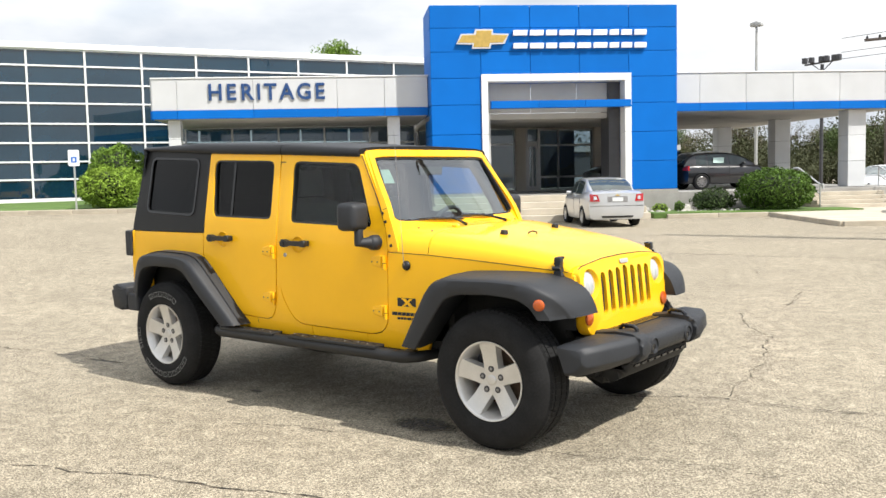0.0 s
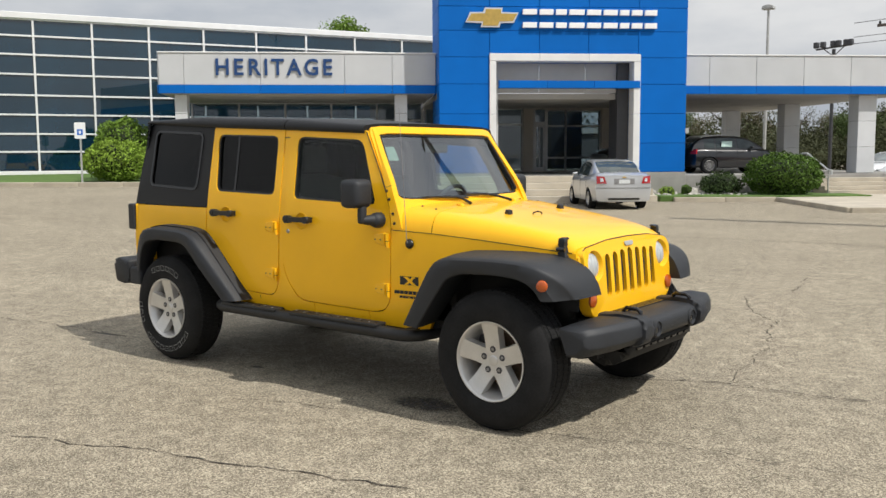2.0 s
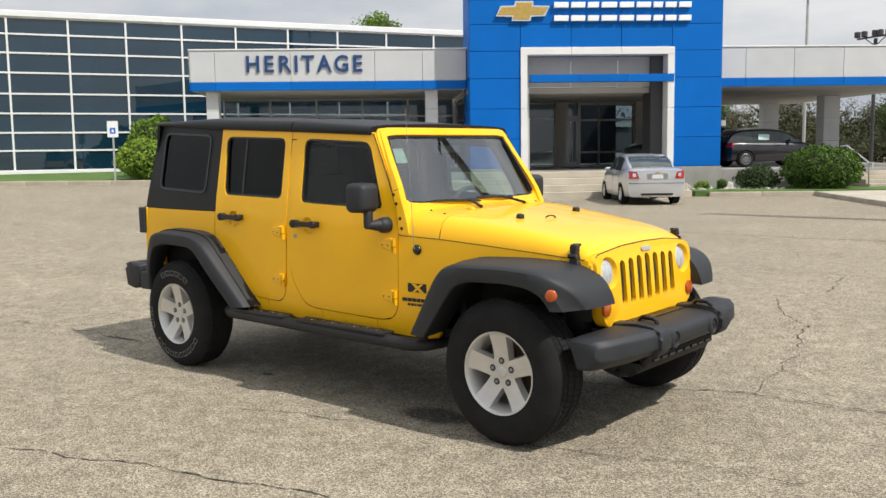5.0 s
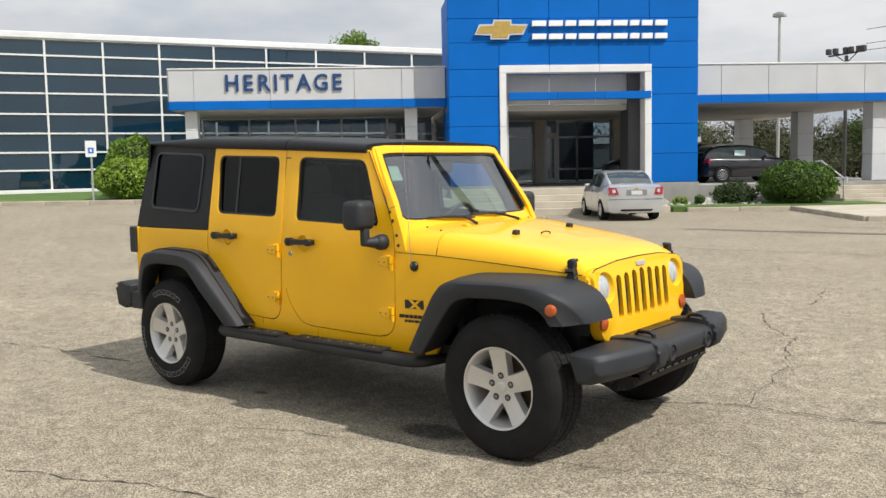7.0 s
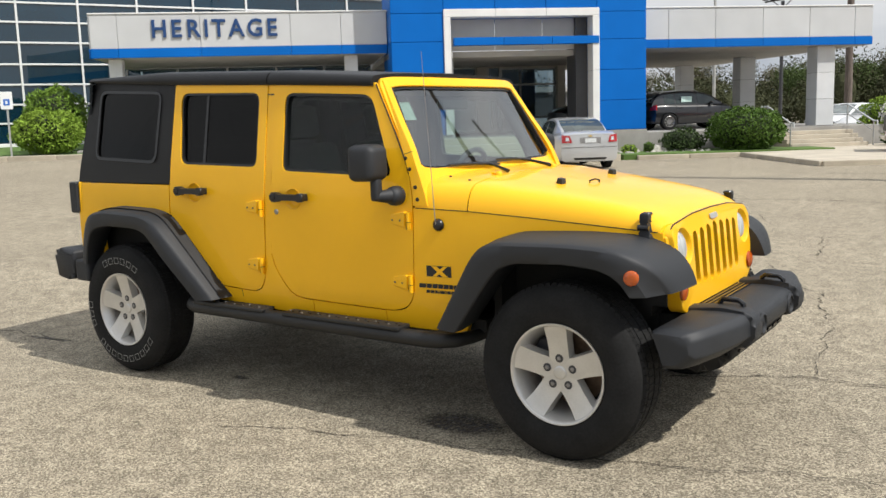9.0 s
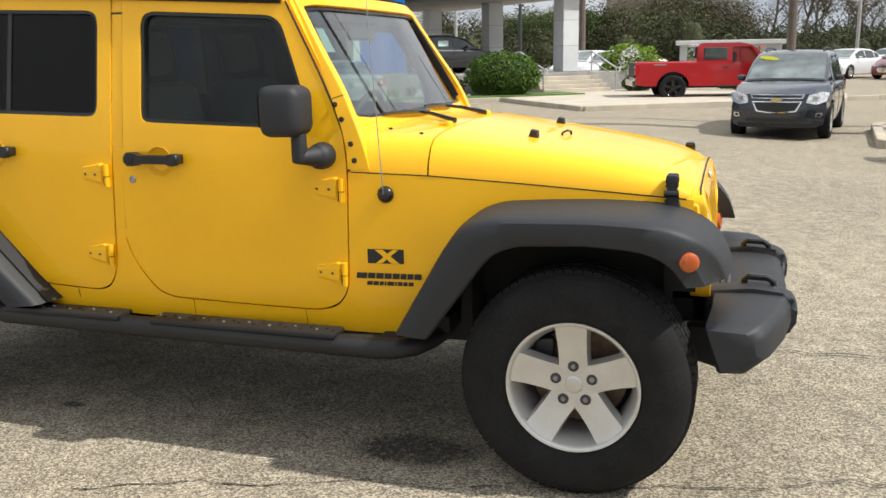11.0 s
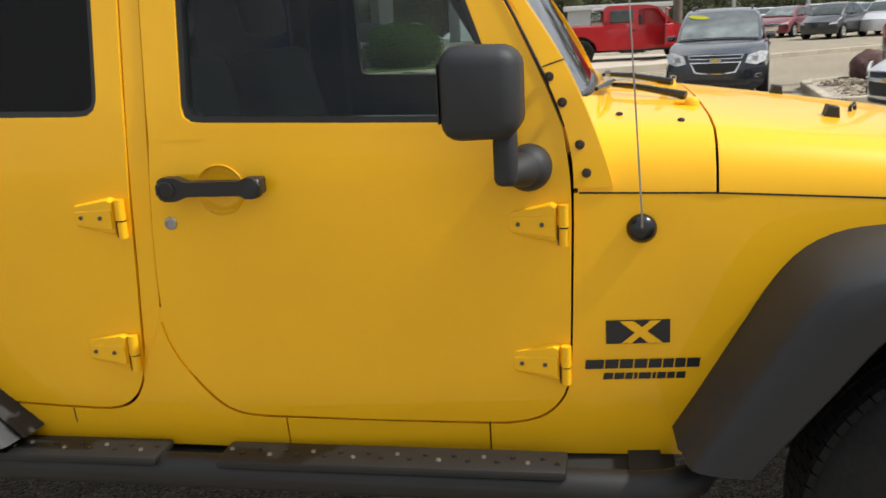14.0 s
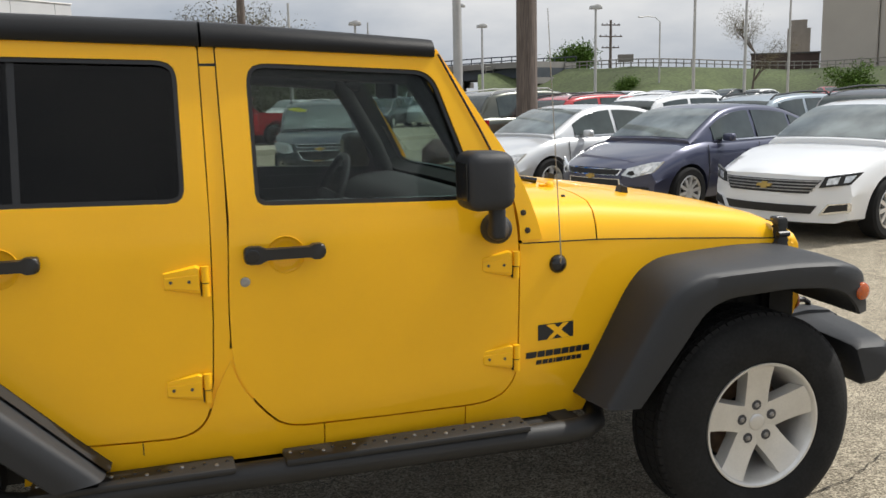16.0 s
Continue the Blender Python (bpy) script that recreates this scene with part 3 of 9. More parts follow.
part("reveal", boxes((-2.33, -1.94, 0.51, 1.5, 0.82, 4.6)), DARK_STEEL, tower, "dark inner column of the portal")
part("reveal", boxes((-6.59, -6.45, 0.51, 1.5, 0.82, 4.6)), GREY_PANEL, tower)

# floor platform behind the frontage
part("floor_slab", boxes((-18.2, 8.9, 0.15, 15.5, -0.3, 0.80), bevel=0.02), PLINTH, building, "raised concrete floor with a pale retaining edge")


def canopy(u0, u1, v0, v1, seams, name):
    c = new(name)
    c.parent = building
    part("deck", boxes((u0 + 0.04, u1 - 0.04, v0 + 0.04, v1, 3.62, 4.9)), WHITE_PANEL, c)
    part("soffit", boxes((u0 + 0.05, u1 - 0.05, v0 + 0.05, v1, 3.585, 3.615)), SOFFIT, c)
    cuts = [u0] + [s for s in seams if u0 + 0.3 < s < u1 - 0.3] + [u1]
    for a, b in zip(cuts, cuts[1:]):
        piece("fascia_panel", (a + 0.006, b - 0.006, v0, v0 + 0.03, 3.885, 4.92), WHITE_PANEL, c)
        piece("blue_band", (a + 0.004, b - 0.004, v0 - 0.03, v0 + 0.03, 3.60, 3.878), BLUE_PANEL, c)
    part("coping", boxes((u0 - 0.03, u1 + 0.03, v0 - 0.03, v0 + 0.3, 4.925, 4.97), bevel=0.008), WHITE_PAINT, c)
    return c


lc = canopy(-17.72, -8.52, 1.0, 8.5, [-16.9, -14.4, -11.6, -10.0], "left_canopy")
rc = canopy(0.0, 8.7, 1.0, 14.6, [1.11, 2.81, 4.56, 6.31, 8.03], "right_canopy")
for k in range(8):
    for (u, c) in ((-17.76, lc), (8.67, rc)):
        v = 1.04 + k * 1.68
        if u < 0 and v > 7:
            continue
        piece("fascia_panel", (u, u + 0.07, v, v + 1.67, 3.885, 4.92), WHITE_PANEL, c)
        piece("blue_band", (u - 0.02 if u < 0 else u, u + 0.07 + (0.02 if u > 0 else 0), v, v + 1.67, 3.60, 3.878), BLUE_PANEL, c)


def column(u0, u1, v0, v1, z0, z1, joints):
    c = new("column")
    c.parent = building
    zs = [z0] + joints + [z1]
    for a, b in zip(zs, zs[1:]):
        part("cladding", boxes((u0, u1, v0, v1, a + 0.005, b - 0.005), bevel=0.008), COLUMN, c)
    part("core", boxes((u0 + 0.02, u1 - 0.02, v0 + 0.02, v1 - 0.02, z0, z1)), DARK_STEEL, c)


for v in (1.3, 7.0, 13.0):
    column(6.82, 7.50, v, v + 0.68, 0.8, 3.585, [1.73, 2.66])
for u0, u1 in ((-17.28, -16.88), (-9.90, -9.48)):
    column(u0, u1, 1.3, 1.8, 0.8, 3.585, [1.5, 2.25, 2.95])

SHOP_GLASS = glass_material("shop_glass", (0.45, 0.52, 0.55), 0.05)
WING_GLASS = material("wing_glass", (0.005, 0.026, 0.046), rough=0.02, spots=0.3, spot_scale=0.4, spec=0.95)


def storefront(u0, u1, v, z0, z1, step, rails, name="storefront", yaw=0.0):
    """Dark shop glazing: a pane in each field, frame bars proud of it."""
    s = new(name)
    s.parent = building
    n = max(1, round((u1 - u0) / step))
    zz = [z0] + rails + [z1]
    for k in range(n):
        a, b = u0 + (u1 - u0) * k / n, u0 + (u1 - u0) * (k + 1) / n
        for p, q in zip(zz, zz[1:]):
            part("pane", boxes((a + 0.03, b - 0.03, v, v + 0.02, p + 0.03, q - 0.03)), SHOP_GLASS, s)
    for k in range(n + 1):
        a = u0 + (u1 - u0) * k / n
        part("mullion", boxes((a - 0.035, a + 0.035, v - 0.06, v + 0.08, z0, z1)), FRAME_ALU, s)
    for z in zz:
        part("rail", boxes((u0, u1, v - 0.05, v + 0.07, z - 0.035, z + 0.035)), FRAME_ALU, s)
    return s


storefront(-17.6, -8.6, 6.4, 0.82, 3.58, 1.8, [1.0 + 1.9])
storefront(-8.4, -4.38, 7.2, 0.82, 3.4, 1.34, [2.75])
storefront(-3.36, -2.56, 7.2, 0.82, 3.33, 0.9, [1.38, 2.69])
storefront(-2.56, -1.08, 7.2, 0.82, 3.33, 1.6, [1.38, 2.69])
door = new("entrance_door")
door.parent = building
part("door_frame", boxes((-3.97, -3.88, 7.0, 7.25, 0.82, 3.4), (-3.46, -3.37, 7.0, 7.25, 0.82, 3.4), (-3.88, -3.46, 7.0, 7.25, 2.78, 2.86)), FRAME_ALU, door)
part("door_leaf", boxes((-3.88, -3.46, 7.1, 7.16, 0.84, 1.0), (-3.88, -3.46, 7.1, 7.16, 2.64, 2.78), (-3.88, -3.81, 7.1, 7.16, 1.0, 2.64), (-3.53, -3.46, 7.1, 7.16, 1.0, 2.64), (-3.70, -3.64, 7.1, 7.16, 1.0, 2.64)), FRAME_ALU, door)
part("pane", boxes((-3.81, -3.53, 7.12, 7.14, 1.0, 2.64)), SHOP_GLASS, door)
part("pane", boxes((-3.88, -3.46, 7.12, 7.14, 2.86, 3.4)), SHOP_GLASS, door)
part("inner_pier", boxes((-4.38, -3.98, 6.9, 7.6, 0.8, 3.42)), PIER, building)
part("inner_pier", boxes((-1.08, -0.76, 6.9, 7.6, 0.8, 3.42)), PIER, building)
part("door_header", boxes((-4.38, -0.76, 6.95, 7.5, 3.36, 3.42)), PIER, building)
part("inner_soffit", boxes((-8.5, 0, 0.75, 8.6, 3.40, 3.58)), SOFFIT, building)
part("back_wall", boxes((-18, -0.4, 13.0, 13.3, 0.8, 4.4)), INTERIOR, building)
part("showroom_floor", boxes((-18, -0.4, 7.3, 13.0, 0.80, 0.84)), CONCRETE, building)

# ---- the long glazed wing ----
WING = FACADE @ pose(-24.88, 7.47, 0, 0, 0, math.degrees(math.atan2(14.21 - 7.47, 17.62)))
wing = thing("glass_wing", "long two-storey wing of dark reflective glazing with white mullions", "building", at=WING)
mull = [-10.2, -7.95, -5.7, -3.45, -1.2, 1.03, 3.22, 5.45, 7.71, 10.0, 12.28, 14.62, 17.0, 19.3]
rows = [0.97, 1.73, 2.44, 3.20, 3.97, 4.79, 5.56, 6.29, 6.93]
for a, b in zip(mull, mull[1:]):
    for p, q in zip(rows, rows[1:]):
        tilt = random.uniform(-0.12, 0.12)
        bm = boxes((a + 0.03, b - 0.03, 0.05, 0.07, p + 0.03, q - 0.03))
        part("pane", bm, WING_GLASS, wing, at=Matrix.Translation(((a + b) / 2, 0.06, (p + q) / 2)) @ pose(0, 0, 0, tilt, 0, tilt * 0.7) @ Matrix.Translation((-(a + b) / 2, -0.06, -(p + q) / 2)))
for a in mull:
    part("mullion", boxes((a - 0.04, a + 0.04, -0.02, 0.14, 0.9, 6.95), bevel=0.006), WHITE_PAINT, wing)
for z in rows[1:]:
    part("rail", boxes((mull[0], mull[-1], -0.01, 0.12, z - 0.035, z + 0.035), bevel=0.006), WHITE_PAINT, wing)
part("coping", boxes((mull[0] - 0.1, mull[-1], -0.08, 0.5, 6.95, 7.20), bevel=0.02), WHITE_PAINT, wing)
part("roof", boxes((mull[0], mull[-1], 0.3, 14.0, 6.8, 6.98)), GREY_PANEL, wing)
part("sill", boxes((mull[0], mull[-1], -0.12, 0.2, 0.3, 0.965), bevel=0.02), WHITE_PAINT, wing)
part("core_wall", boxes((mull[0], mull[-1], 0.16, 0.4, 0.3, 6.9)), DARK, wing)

# ---- lettering ----
def upright(u, v, z):
    return pose(u, v, z, 90, 0, 0)


heritage = thing("heritage_lettering", "dark blue raised letters HERITAGE on the white fascia", "sign", at=FACADE)
x = -15.9
for ch, w in zip("HERITAGE", (0.52, 0.46, 0.5, 0.22, 0.48, 0.54, 0.54, 0.44)):
    text_mesh(ch, 0.76, 0.025, LETTER_BLUE, heritage, "letter", upright(x + w / 2, 0.972, 4.44), bold=0.012, width=0.92)
    x += w + 0.035
brand = thing("tower_sign", "row of white raised block shapes on the blue tower", "sign", at=FACADE)
x = -5.75
for k, w in enumerate((0.56, 0.55, 0.45, 0.60, 0.56, 0.56, 0.40, 0.45, 0.50)):
    # the maker's name is kept as plain upright shapes, one for each letter, with a slot through each
    for z0, z1 in ((5.68, 5.855), (6.105, 6.28)):
        bm = prism(bmesh.new(), [(x + 0.02, z0), (x + w - 0.07, z0), (x + w - 0.06, z1), (x + 0.03, z1)], "y", -0.12, -0.02, bevel=0.008)
        part("letter_block", bm, LETTER_WHITE, brand)
    x += w
emblem = thing("cross_emblem", "gold cross-shaped emblem with a pale rim on the blue tower", "sign", at=FACADE)
cx, cz = -6.75, 6.0


def bow(g):
    return [(cx - 0.86 - g, cz - 0.14 - g), (cx - 0.30 - g, cz - 0.14 - g), (cx - 0.34 - g, cz - 0.29 - g), (cx + 0.22 + g, cz - 0.29 - g), (cx + 0.25 + g, cz - 0.14 - g), (cx + 0.70 + g, cz - 0.14 - g),
            (cx + 0.86 + g, cz + 0.14 + g), (cx + 0.30 + g, cz + 0.14 + g), (cx + 0.32 + g, cz + 0.29 + g), (cx - 0.22 - g, cz + 0.29 + g), (cx - 0.25 - g, cz + 0.14 + g), (cx - 0.70 - g, cz + 0.14 + g)]


part("rim", prism(bmesh.new(), bow(0.03), "y", -0.10, -0.02, bevel=0.008), CHROME, emblem)
part("face", prism(bmesh.new(), bow(-0.02), "y", -0.13, -0.10, bevel=0.008), GOLD, emblem)

# ---- kerbs, beds and steps along the frontage ----
slab("forecourt_pavement", [(2.1, -2.5), (1.35, -8.1), (5.0, -8.75), (8.6, -9.5), (9.3, -9.4), (11.6, -7.4), (12.2, -6.2), (11.6, -5.0), (9.5, -3.4), (9.0, 0.1), (4.3, 0.1), (4.3, -2.2)], -0.3, 0.13, CONCRETE, "pale raised concrete pavement before the steps", "pavement")
kerb_line([(2.05, -2.55), (1.28, -8.15), (5.0, -8.52), (14.0, -9.27), (30.0, -10.07)], 0.135)
kerb_line([(-1.2, -2.1), (2.0, -2.5)], 0.14)
kerb_line([(-40.0, 1.4), (-24.0, -0.4), (-17.0, -1.6), (-9.0, -2.0)], 0.14)
slab("planting_bed", [(-1.6, -2.0), (2.15, -2.42), (5.2, -2.5), (5.2, -1.0), (4.3, -1.0), (4.3, 0.14), (-1.6, 0.0)], -0.3, 0.175, TURF, "strip of mown grass and pale stones by the building", "grass")


def lawn(u0, u1, vf, vb):
    bm = bmesh.new()
    us = [u0 + (u1 - u0) * i / 20 for i in range(21)]
    def front(u):
        return -1.6 + (u + 17.0) / (-7.0) * 1.2 if u < -17 else -1.6 - (u + 17) / 8 * 0.4
    g = []
    for u in us:
        col = []
        for k in range(6):
            v = front(u) + 0.08 + (vb - front(u)) * k / 5
            p = FACADE @ Vector((u, v, 0))
            col.append(bm.verts.new((u, v, max(ground_z(p.x, p.y) + 0.1, 0.1) + 0.03 * k)))
        g.append(col)
    for i in range(20):
        for k in range(5):
            bm.faces.new((g[i][k], g[i + 1][k], g[i + 1][k + 1], g[i][k + 1]))
    solo("lawn", bm, TURF, "mown green lawn strip before the glazed wing", "grass", at=FACADE, kind="structure")


lawn(-40.0, -15.5, 0, 9.0)
slab("entrance_walk", [(-15.5, -1.7), (-9.0, -2.0), (-8.6, -2.0), (-8.6, 0.2), (-15.5, 0.2)], -0.3, 0.55, CONCRETE, "pale concrete walk along the frontage", "pavement")
flight("entrance_steps", -8.55, -1.7, -2.0, -0.3, 0.0, 0.80, 4, "wide pale concrete steps up to the entrance")
flight("side_steps", 4.6, 7.4, -0.95, 0.5, 0.13, 0.80, 5, "flight of pale concrete steps beside a clipped bush")
part("floor_front", boxes((-6.6, -1.93, -0.3, 0.2, 0.2, 0.80)), CONCRETE, building)


# ---- the yellow four-door off-roader ----
jeep = thing("off_road_vehicle", "glossy yellow four-door off-roader with a black hardtop and black flares", "car")


def lerp(table, x):
    """A value from a table of (x, value) rows, straight between them."""
    if x <= table[0][0]:
        return table[0][1]
    for (a, p), (b, q) in zip(table, table[1:]):
        if x <= b:
            return p + (q - p) * (x - a) / (b - a)
    return table[-1][1]


def flank(x, z):
    """Half the body's width at a place on its side."""
    w = lerp([(-0.6, 0.757), (0.2, 0.769), (1.3, 0.769), (1.65, 0.758), (2.1, 0.728), (2.4, 0.697), (3.4, 0.532)], x)
    if z < 0.62:
        return w - (0.62 - z) * 0.16
    lean = 0.0 if z < 1.09 else (0.3625 * (z - 1.09) ** 2 if z < 1.29 else 0.0145 + (z - 1.29) * 0.145)
    bulge = 0.007 * math.sin(math.pi * (z - 0.62) / 0.57) if z < 1.19 else 0.0
    return w + bulge - lean


def eased(pts):
    """Rounds an outline's mild corners and keeps its sharp ones."""
    for _ in range(2):
        out = []
        for i, p in enumerate(pts):
            a, p, b = Vector(pts[i - 1]), Vector(p), Vector(pts[(i + 1) % len(pts)])
            turn = (p - a).angle(b - p, 0.0)
            if 0.03 < turn < 0.9:
                out += [tuple(p.lerp(a, 0.25)), tuple(p.lerp(b, 0.25))]
            else:
                out.append(tuple(p))
        pts = out
    return pts


def skin(bm, pts, s, off=0.0, thick=0.025, zc=None, xc=(), f=flank):
    """A panel on the body's side over an outline of (x, z)."""
    if zc is None or zc:
        pts = eased(pts)
    part_bm = bmesh.new()
    part_bm.faces.new([part_bm.verts.new((x, 0, z)) for x, z in pts])
    part_bm.normal_update()
    bmesh.ops.triangulate(part_bm, faces=part_bm.faces[:])
    lo, hi = min(p[1] for p in pts), max(p[1] for p in pts)
    for z in (zc if zc is not None else [lo + (hi - lo) * k / 8 for k in range(1, 8)]):
        bmesh.ops.bisect_plane(part_bm, geom=part_bm.verts[:] + part_bm.edges[:] + part_bm.faces[:], plane_co=(0, 0, z), plane_no=(0, 0, 1))
    for x in xc:
        bmesh.ops.bisect_plane(part_bm, geom=part_bm.verts[:] + part_bm.edges[:] + part_bm.faces[:], plane_co=(x, 0, 0), plane_no=(1, 0, 0))
    add_sheet(bm, part_bm, s, off, thick, f)
    return bm


def add_sheet(bm, src, s, off, thick, f):
    """Bends a flat sheet onto the side and gives it thickness."""
    outer, inner = {}, {}
    for v in src.verts:
        y = f(v.co.x, v.co.z) + off
        outer[v] = bm.verts.new((v.co.x, s * y, v.co.z))
        inner[v] = bm.verts.new((v.co.x, s * (y - thick), v.co.z))
    for face in src.faces:
        vs = list(face.verts)
        bm.faces.new([outer[v] for v in vs])
        bm.faces.new([inner[v] for v in vs[::-1]])
    for e in src.edges:
        if len(e.link_faces) == 1:
            a, b = e.verts
            bm.faces.new((outer[a], outer[b], inner[b], inner[a]))
    src.free()


def by_angle(pts, c, angles):
    """An outline's points at given angles round c."""
    out = []
    for a in angles:
        d = Vector((math.cos(a), math.sin(a)))
        best = None
        for i in range(len(pts)):
            p, q = Vector(pts[i]) - Vector(c), Vector(pts[(i + 1) % len(pts)]) - Vector(c)
            e = q - p
            den = d.x * e.y - d.y * e.x
            if abs(den) < 1e-9:
                continue
            t, u = (p.x * e.y - p.y * e.x) / den, (p.x * d.y - p.y * d.x) / den
            if t > 0 and -1e-6 <= u <= 1 + 1e-6 and (best is None or t > best):
                best = t
        out.append((c[0] + d.x * best, c[1] + d.y * best))
    return out


def ring_sheet(bm, outer, inner, s, off=0.0, thick=0.025, n=112, f=flank):
    c = (sum(p[0] for p in inner) / len(inner), sum(p[1] for p in inner) / len(inner))
    angles = sorted([2 * math.pi * k / n + 0.0013 for k in range(n)] + [math.atan2(q[1] - c[1], q[0] - c[0]) % (2 * math.pi) for q in outer])
    a, b = by_angle(outer, c, angles), by_angle(inner, c, angles)
    n = len(angles)
    src = bmesh.new()
    va, vb = [src.verts.new((x, 0, z)) for x, z in a], [src.verts.new((x, 0, z)) for x, z in b]
    for k in range(n):
        src.faces.new((va[k], va[(k + 1) % n], vb[(k + 1) % n], vb[k]))
    add_sheet(bm, src, s, off, thick, f)
    return bm


def grow(pts, g):
    """An outline moved outwards by g."""
    out, n = [], len(pts)
    area = sum(pts[i][0] * pts[(i + 1) % n][1] - pts[(i + 1) % n][0] * pts[i][1] for i in range(n))
    k = 1 if area > 0 else -1
    for i in range(n):
        a, b = Vector(pts[i - 1]), Vector(pts[(i + 1) % n])
        d = (b - a).normalized()
        out.append((pts[i][0] + d.y * g * k, pts[i][1] - d.x * g * k))
    return out


FD_WIN = soften([(1.280, 1.240), (1.985, 1.216), (1.842, 1.618), (1.277, 1.648)], [0.035, 0.04, 0.06, 0.06], 5)
FD_TOP = soften([(1.202, 1.204), (2.088, 1.204), (2.050, 1.301), (1.989, 1.426), (1.856, 1.676), (1.197, 1.692)], [0.001, 0.001, 0.03, 0.03, 0.012, 0.010], 4)
FD_LOW = [(1.202, 1.204), (1.196, 1.12), (1.188, 0.967), (1.187, 0.84), (1.190, 0.785), (1.206, 0.728), (1.25, 0.660), (1.304, 0.598), (1.34, 0.577), (1.385, 0.568), (1.45, 0.566), (1.90, 0.552), (1.96, 0.552), (2.002, 0.558), (2.04, 0.572), (2.068, 0.597), (2.088, 0.632), (2.097, 0.68), (2.104, 0.999), (2.104, 1.10), (2.088, 1.204)]
RD_WIN = soften([(0.470, 1.272), (1.086, 1.258), (1.088, 1.655), (0.452, 1.676)], [0.05, 0.045, 0.055, 0.06], 5)
RD_TOP = soften([(0.380, 1.204), (1.147, 1.204), (1.147, 1.694), (0.400, 1.726)], [0.001, 0.001, 0.012, 0.015], 4)
RD_LOW = [(0.380, 1.204), (0.372, 1.08), (0.372, 1.0), (0.392, 0.93), (0.435, 0.87), (0.630, 0.640), (0.665, 0.607), (0.71, 0.592), (0.98, 0.578), (1.04, 0.580), (1.085, 0.602), (1.112, 0.645), (1.125, 0.70), (1.138, 0.92), (1.147, 1.204)]
for s in (-1, 1):
    # front door
    d = part("front_door", cut_by(ring_sheet(skin(bmesh.new(), FD_LOW, s, zc=[0.6, 0.62, 0.66, 0.72, 0.8, 0.9, 1.0, 1.06, 1.1, 1.13, 1.16, 1.18], xc=(1.35, 1.5, 1.65, 1.8, 1.95)), FD_TOP, FD_WIN, s), [tube(bmesh.new(), [(1.357, s * 0.70, 1.094), (1.357, s * 0.85, 1.094)], 0.0545, 40)]), YELLOW, jeep, smooth=28)
    part("window_seal", ring_sheet(bmesh.new(), grow(FD_WIN, 0.004), grow(FD_WIN, -0.013), s, off=-0.006, thick=0.03), BLACK_GLOSS, d)
    pane = part("window_pane", skin(bmesh.new(), grow(FD_WIN, -0.01), s, off=-0.022, thick=0.004), SIDE_GLASS, d, "faintly tinted door glass", smooth=40)
    pane.visible_shadow = False
    part("door_trim", ring_sheet(skin(bmesh.new(), FD_LOW, s, off=-0.030, thick=0.012, zc=[0.62, 0.8, 1.0], xc=()), FD_TOP, grow(FD_WIN, -0.012), s, off=-0.030, thick=0.012), TRIM_BLACK, d, "black inner door trim")
    # rear door
    d2 = part("rear_door", cut_by(ring_sheet(skin(bmesh.new(), RD_LOW, s, zc=[0.6, 0.62, 0.66, 0.72, 0.8, 0.9, 1.0, 1.06, 1.1, 1.13, 1.16, 1.18], xc=(0.55, 0.7, 0.85, 1.0)), RD_TOP, RD_WIN, s), [tube(bmesh.new(), [(0.591, s * 0.70, 1.110), (0.591, s * 0.85, 1.110)], 0.0545, 40)]), YELLOW, jeep, smooth=28)
    part("window_seal", ring_sheet(bmesh.new(), grow(RD_WIN, 0.004), grow(RD_WIN, -0.013), s, off=-0.006, thick=0.03), BLACK_GLOSS, d2)
    part("window_pane", skin(bmesh.new(), grow(RD_WIN, -0.01), s, off=-0.022, thick=0.004), TINT_GLASS, d2, "dark tinted glass", smooth=40)
    part("door_trim", ring_sheet(skin(bmesh.new(), RD_LOW, s, off=-0.030, thick=0.012, zc=[0.62, 0.8, 1.0], xc=()), RD_TOP, grow(RD_WIN, -0.012), s, off=-0.030, thick=0.012), TRIM_BLACK, d2, "black inner door trim")
    part("window_divider", skin(bmesh.new(), [(0.640, 1.25), (0.660, 1.25), (0.672, 1.665), (0.652, 1.665)], s, off=-0.017, thick=0.01), BLACK_GLOSS, d2)
    # handles, dishes, locks and hinges
    for dd, hx, zz, lock in ((d, 1.224, 0.0, True), (d2, 0.458, 0.016, False)):
        y = flank(hx, 1.1)
        bm = bmesh.new()
        lathe(bm, [(0.0005, 0.016), (0.030, 0.0155), (0.045, 0.012), (0.052, 0.005), (0.0545, 0.0), (0.0555, -0.0012), (0.0565, 0.001)], 40, "y", (0, 0, 0))
        for v in bm.verts:
            v.co.y = -v.co.y * s
        part("handle_dish", bm, YELLOW, dd, at=pose(hx + 0.133, s * (flank(hx + 0.133, 1.095 + zz) + 0.0002), 1.094 + zz), smooth=50)
        bm = prism(bmesh.new(), soften([(hx + 0.010, 1.080 + zz), (hx + 0.056, 1.080 + zz), (hx + 0.072, 1.090 + zz), (hx + 0.198, 1.090 + zz), (hx + 0.208, 1.083 + zz), (hx + 0.243, 1.084 + zz), (hx + 0.243, 1.128 + zz), (hx + 0.208, 1.128 + zz), (hx + 0.198, 1.121 + zz), (hx + 0.072, 1.121 + zz), (hx + 0.056, 1.131 + zz), (hx + 0.010, 1.131 + zz)], 0.016, 4), "y", s * (y + 0.020), s * (y + 0.050), bevel=0.009, seg=3)
        part("handle", bm, BLACK_HANDLE, dd, "black pull handle", smooth=40)
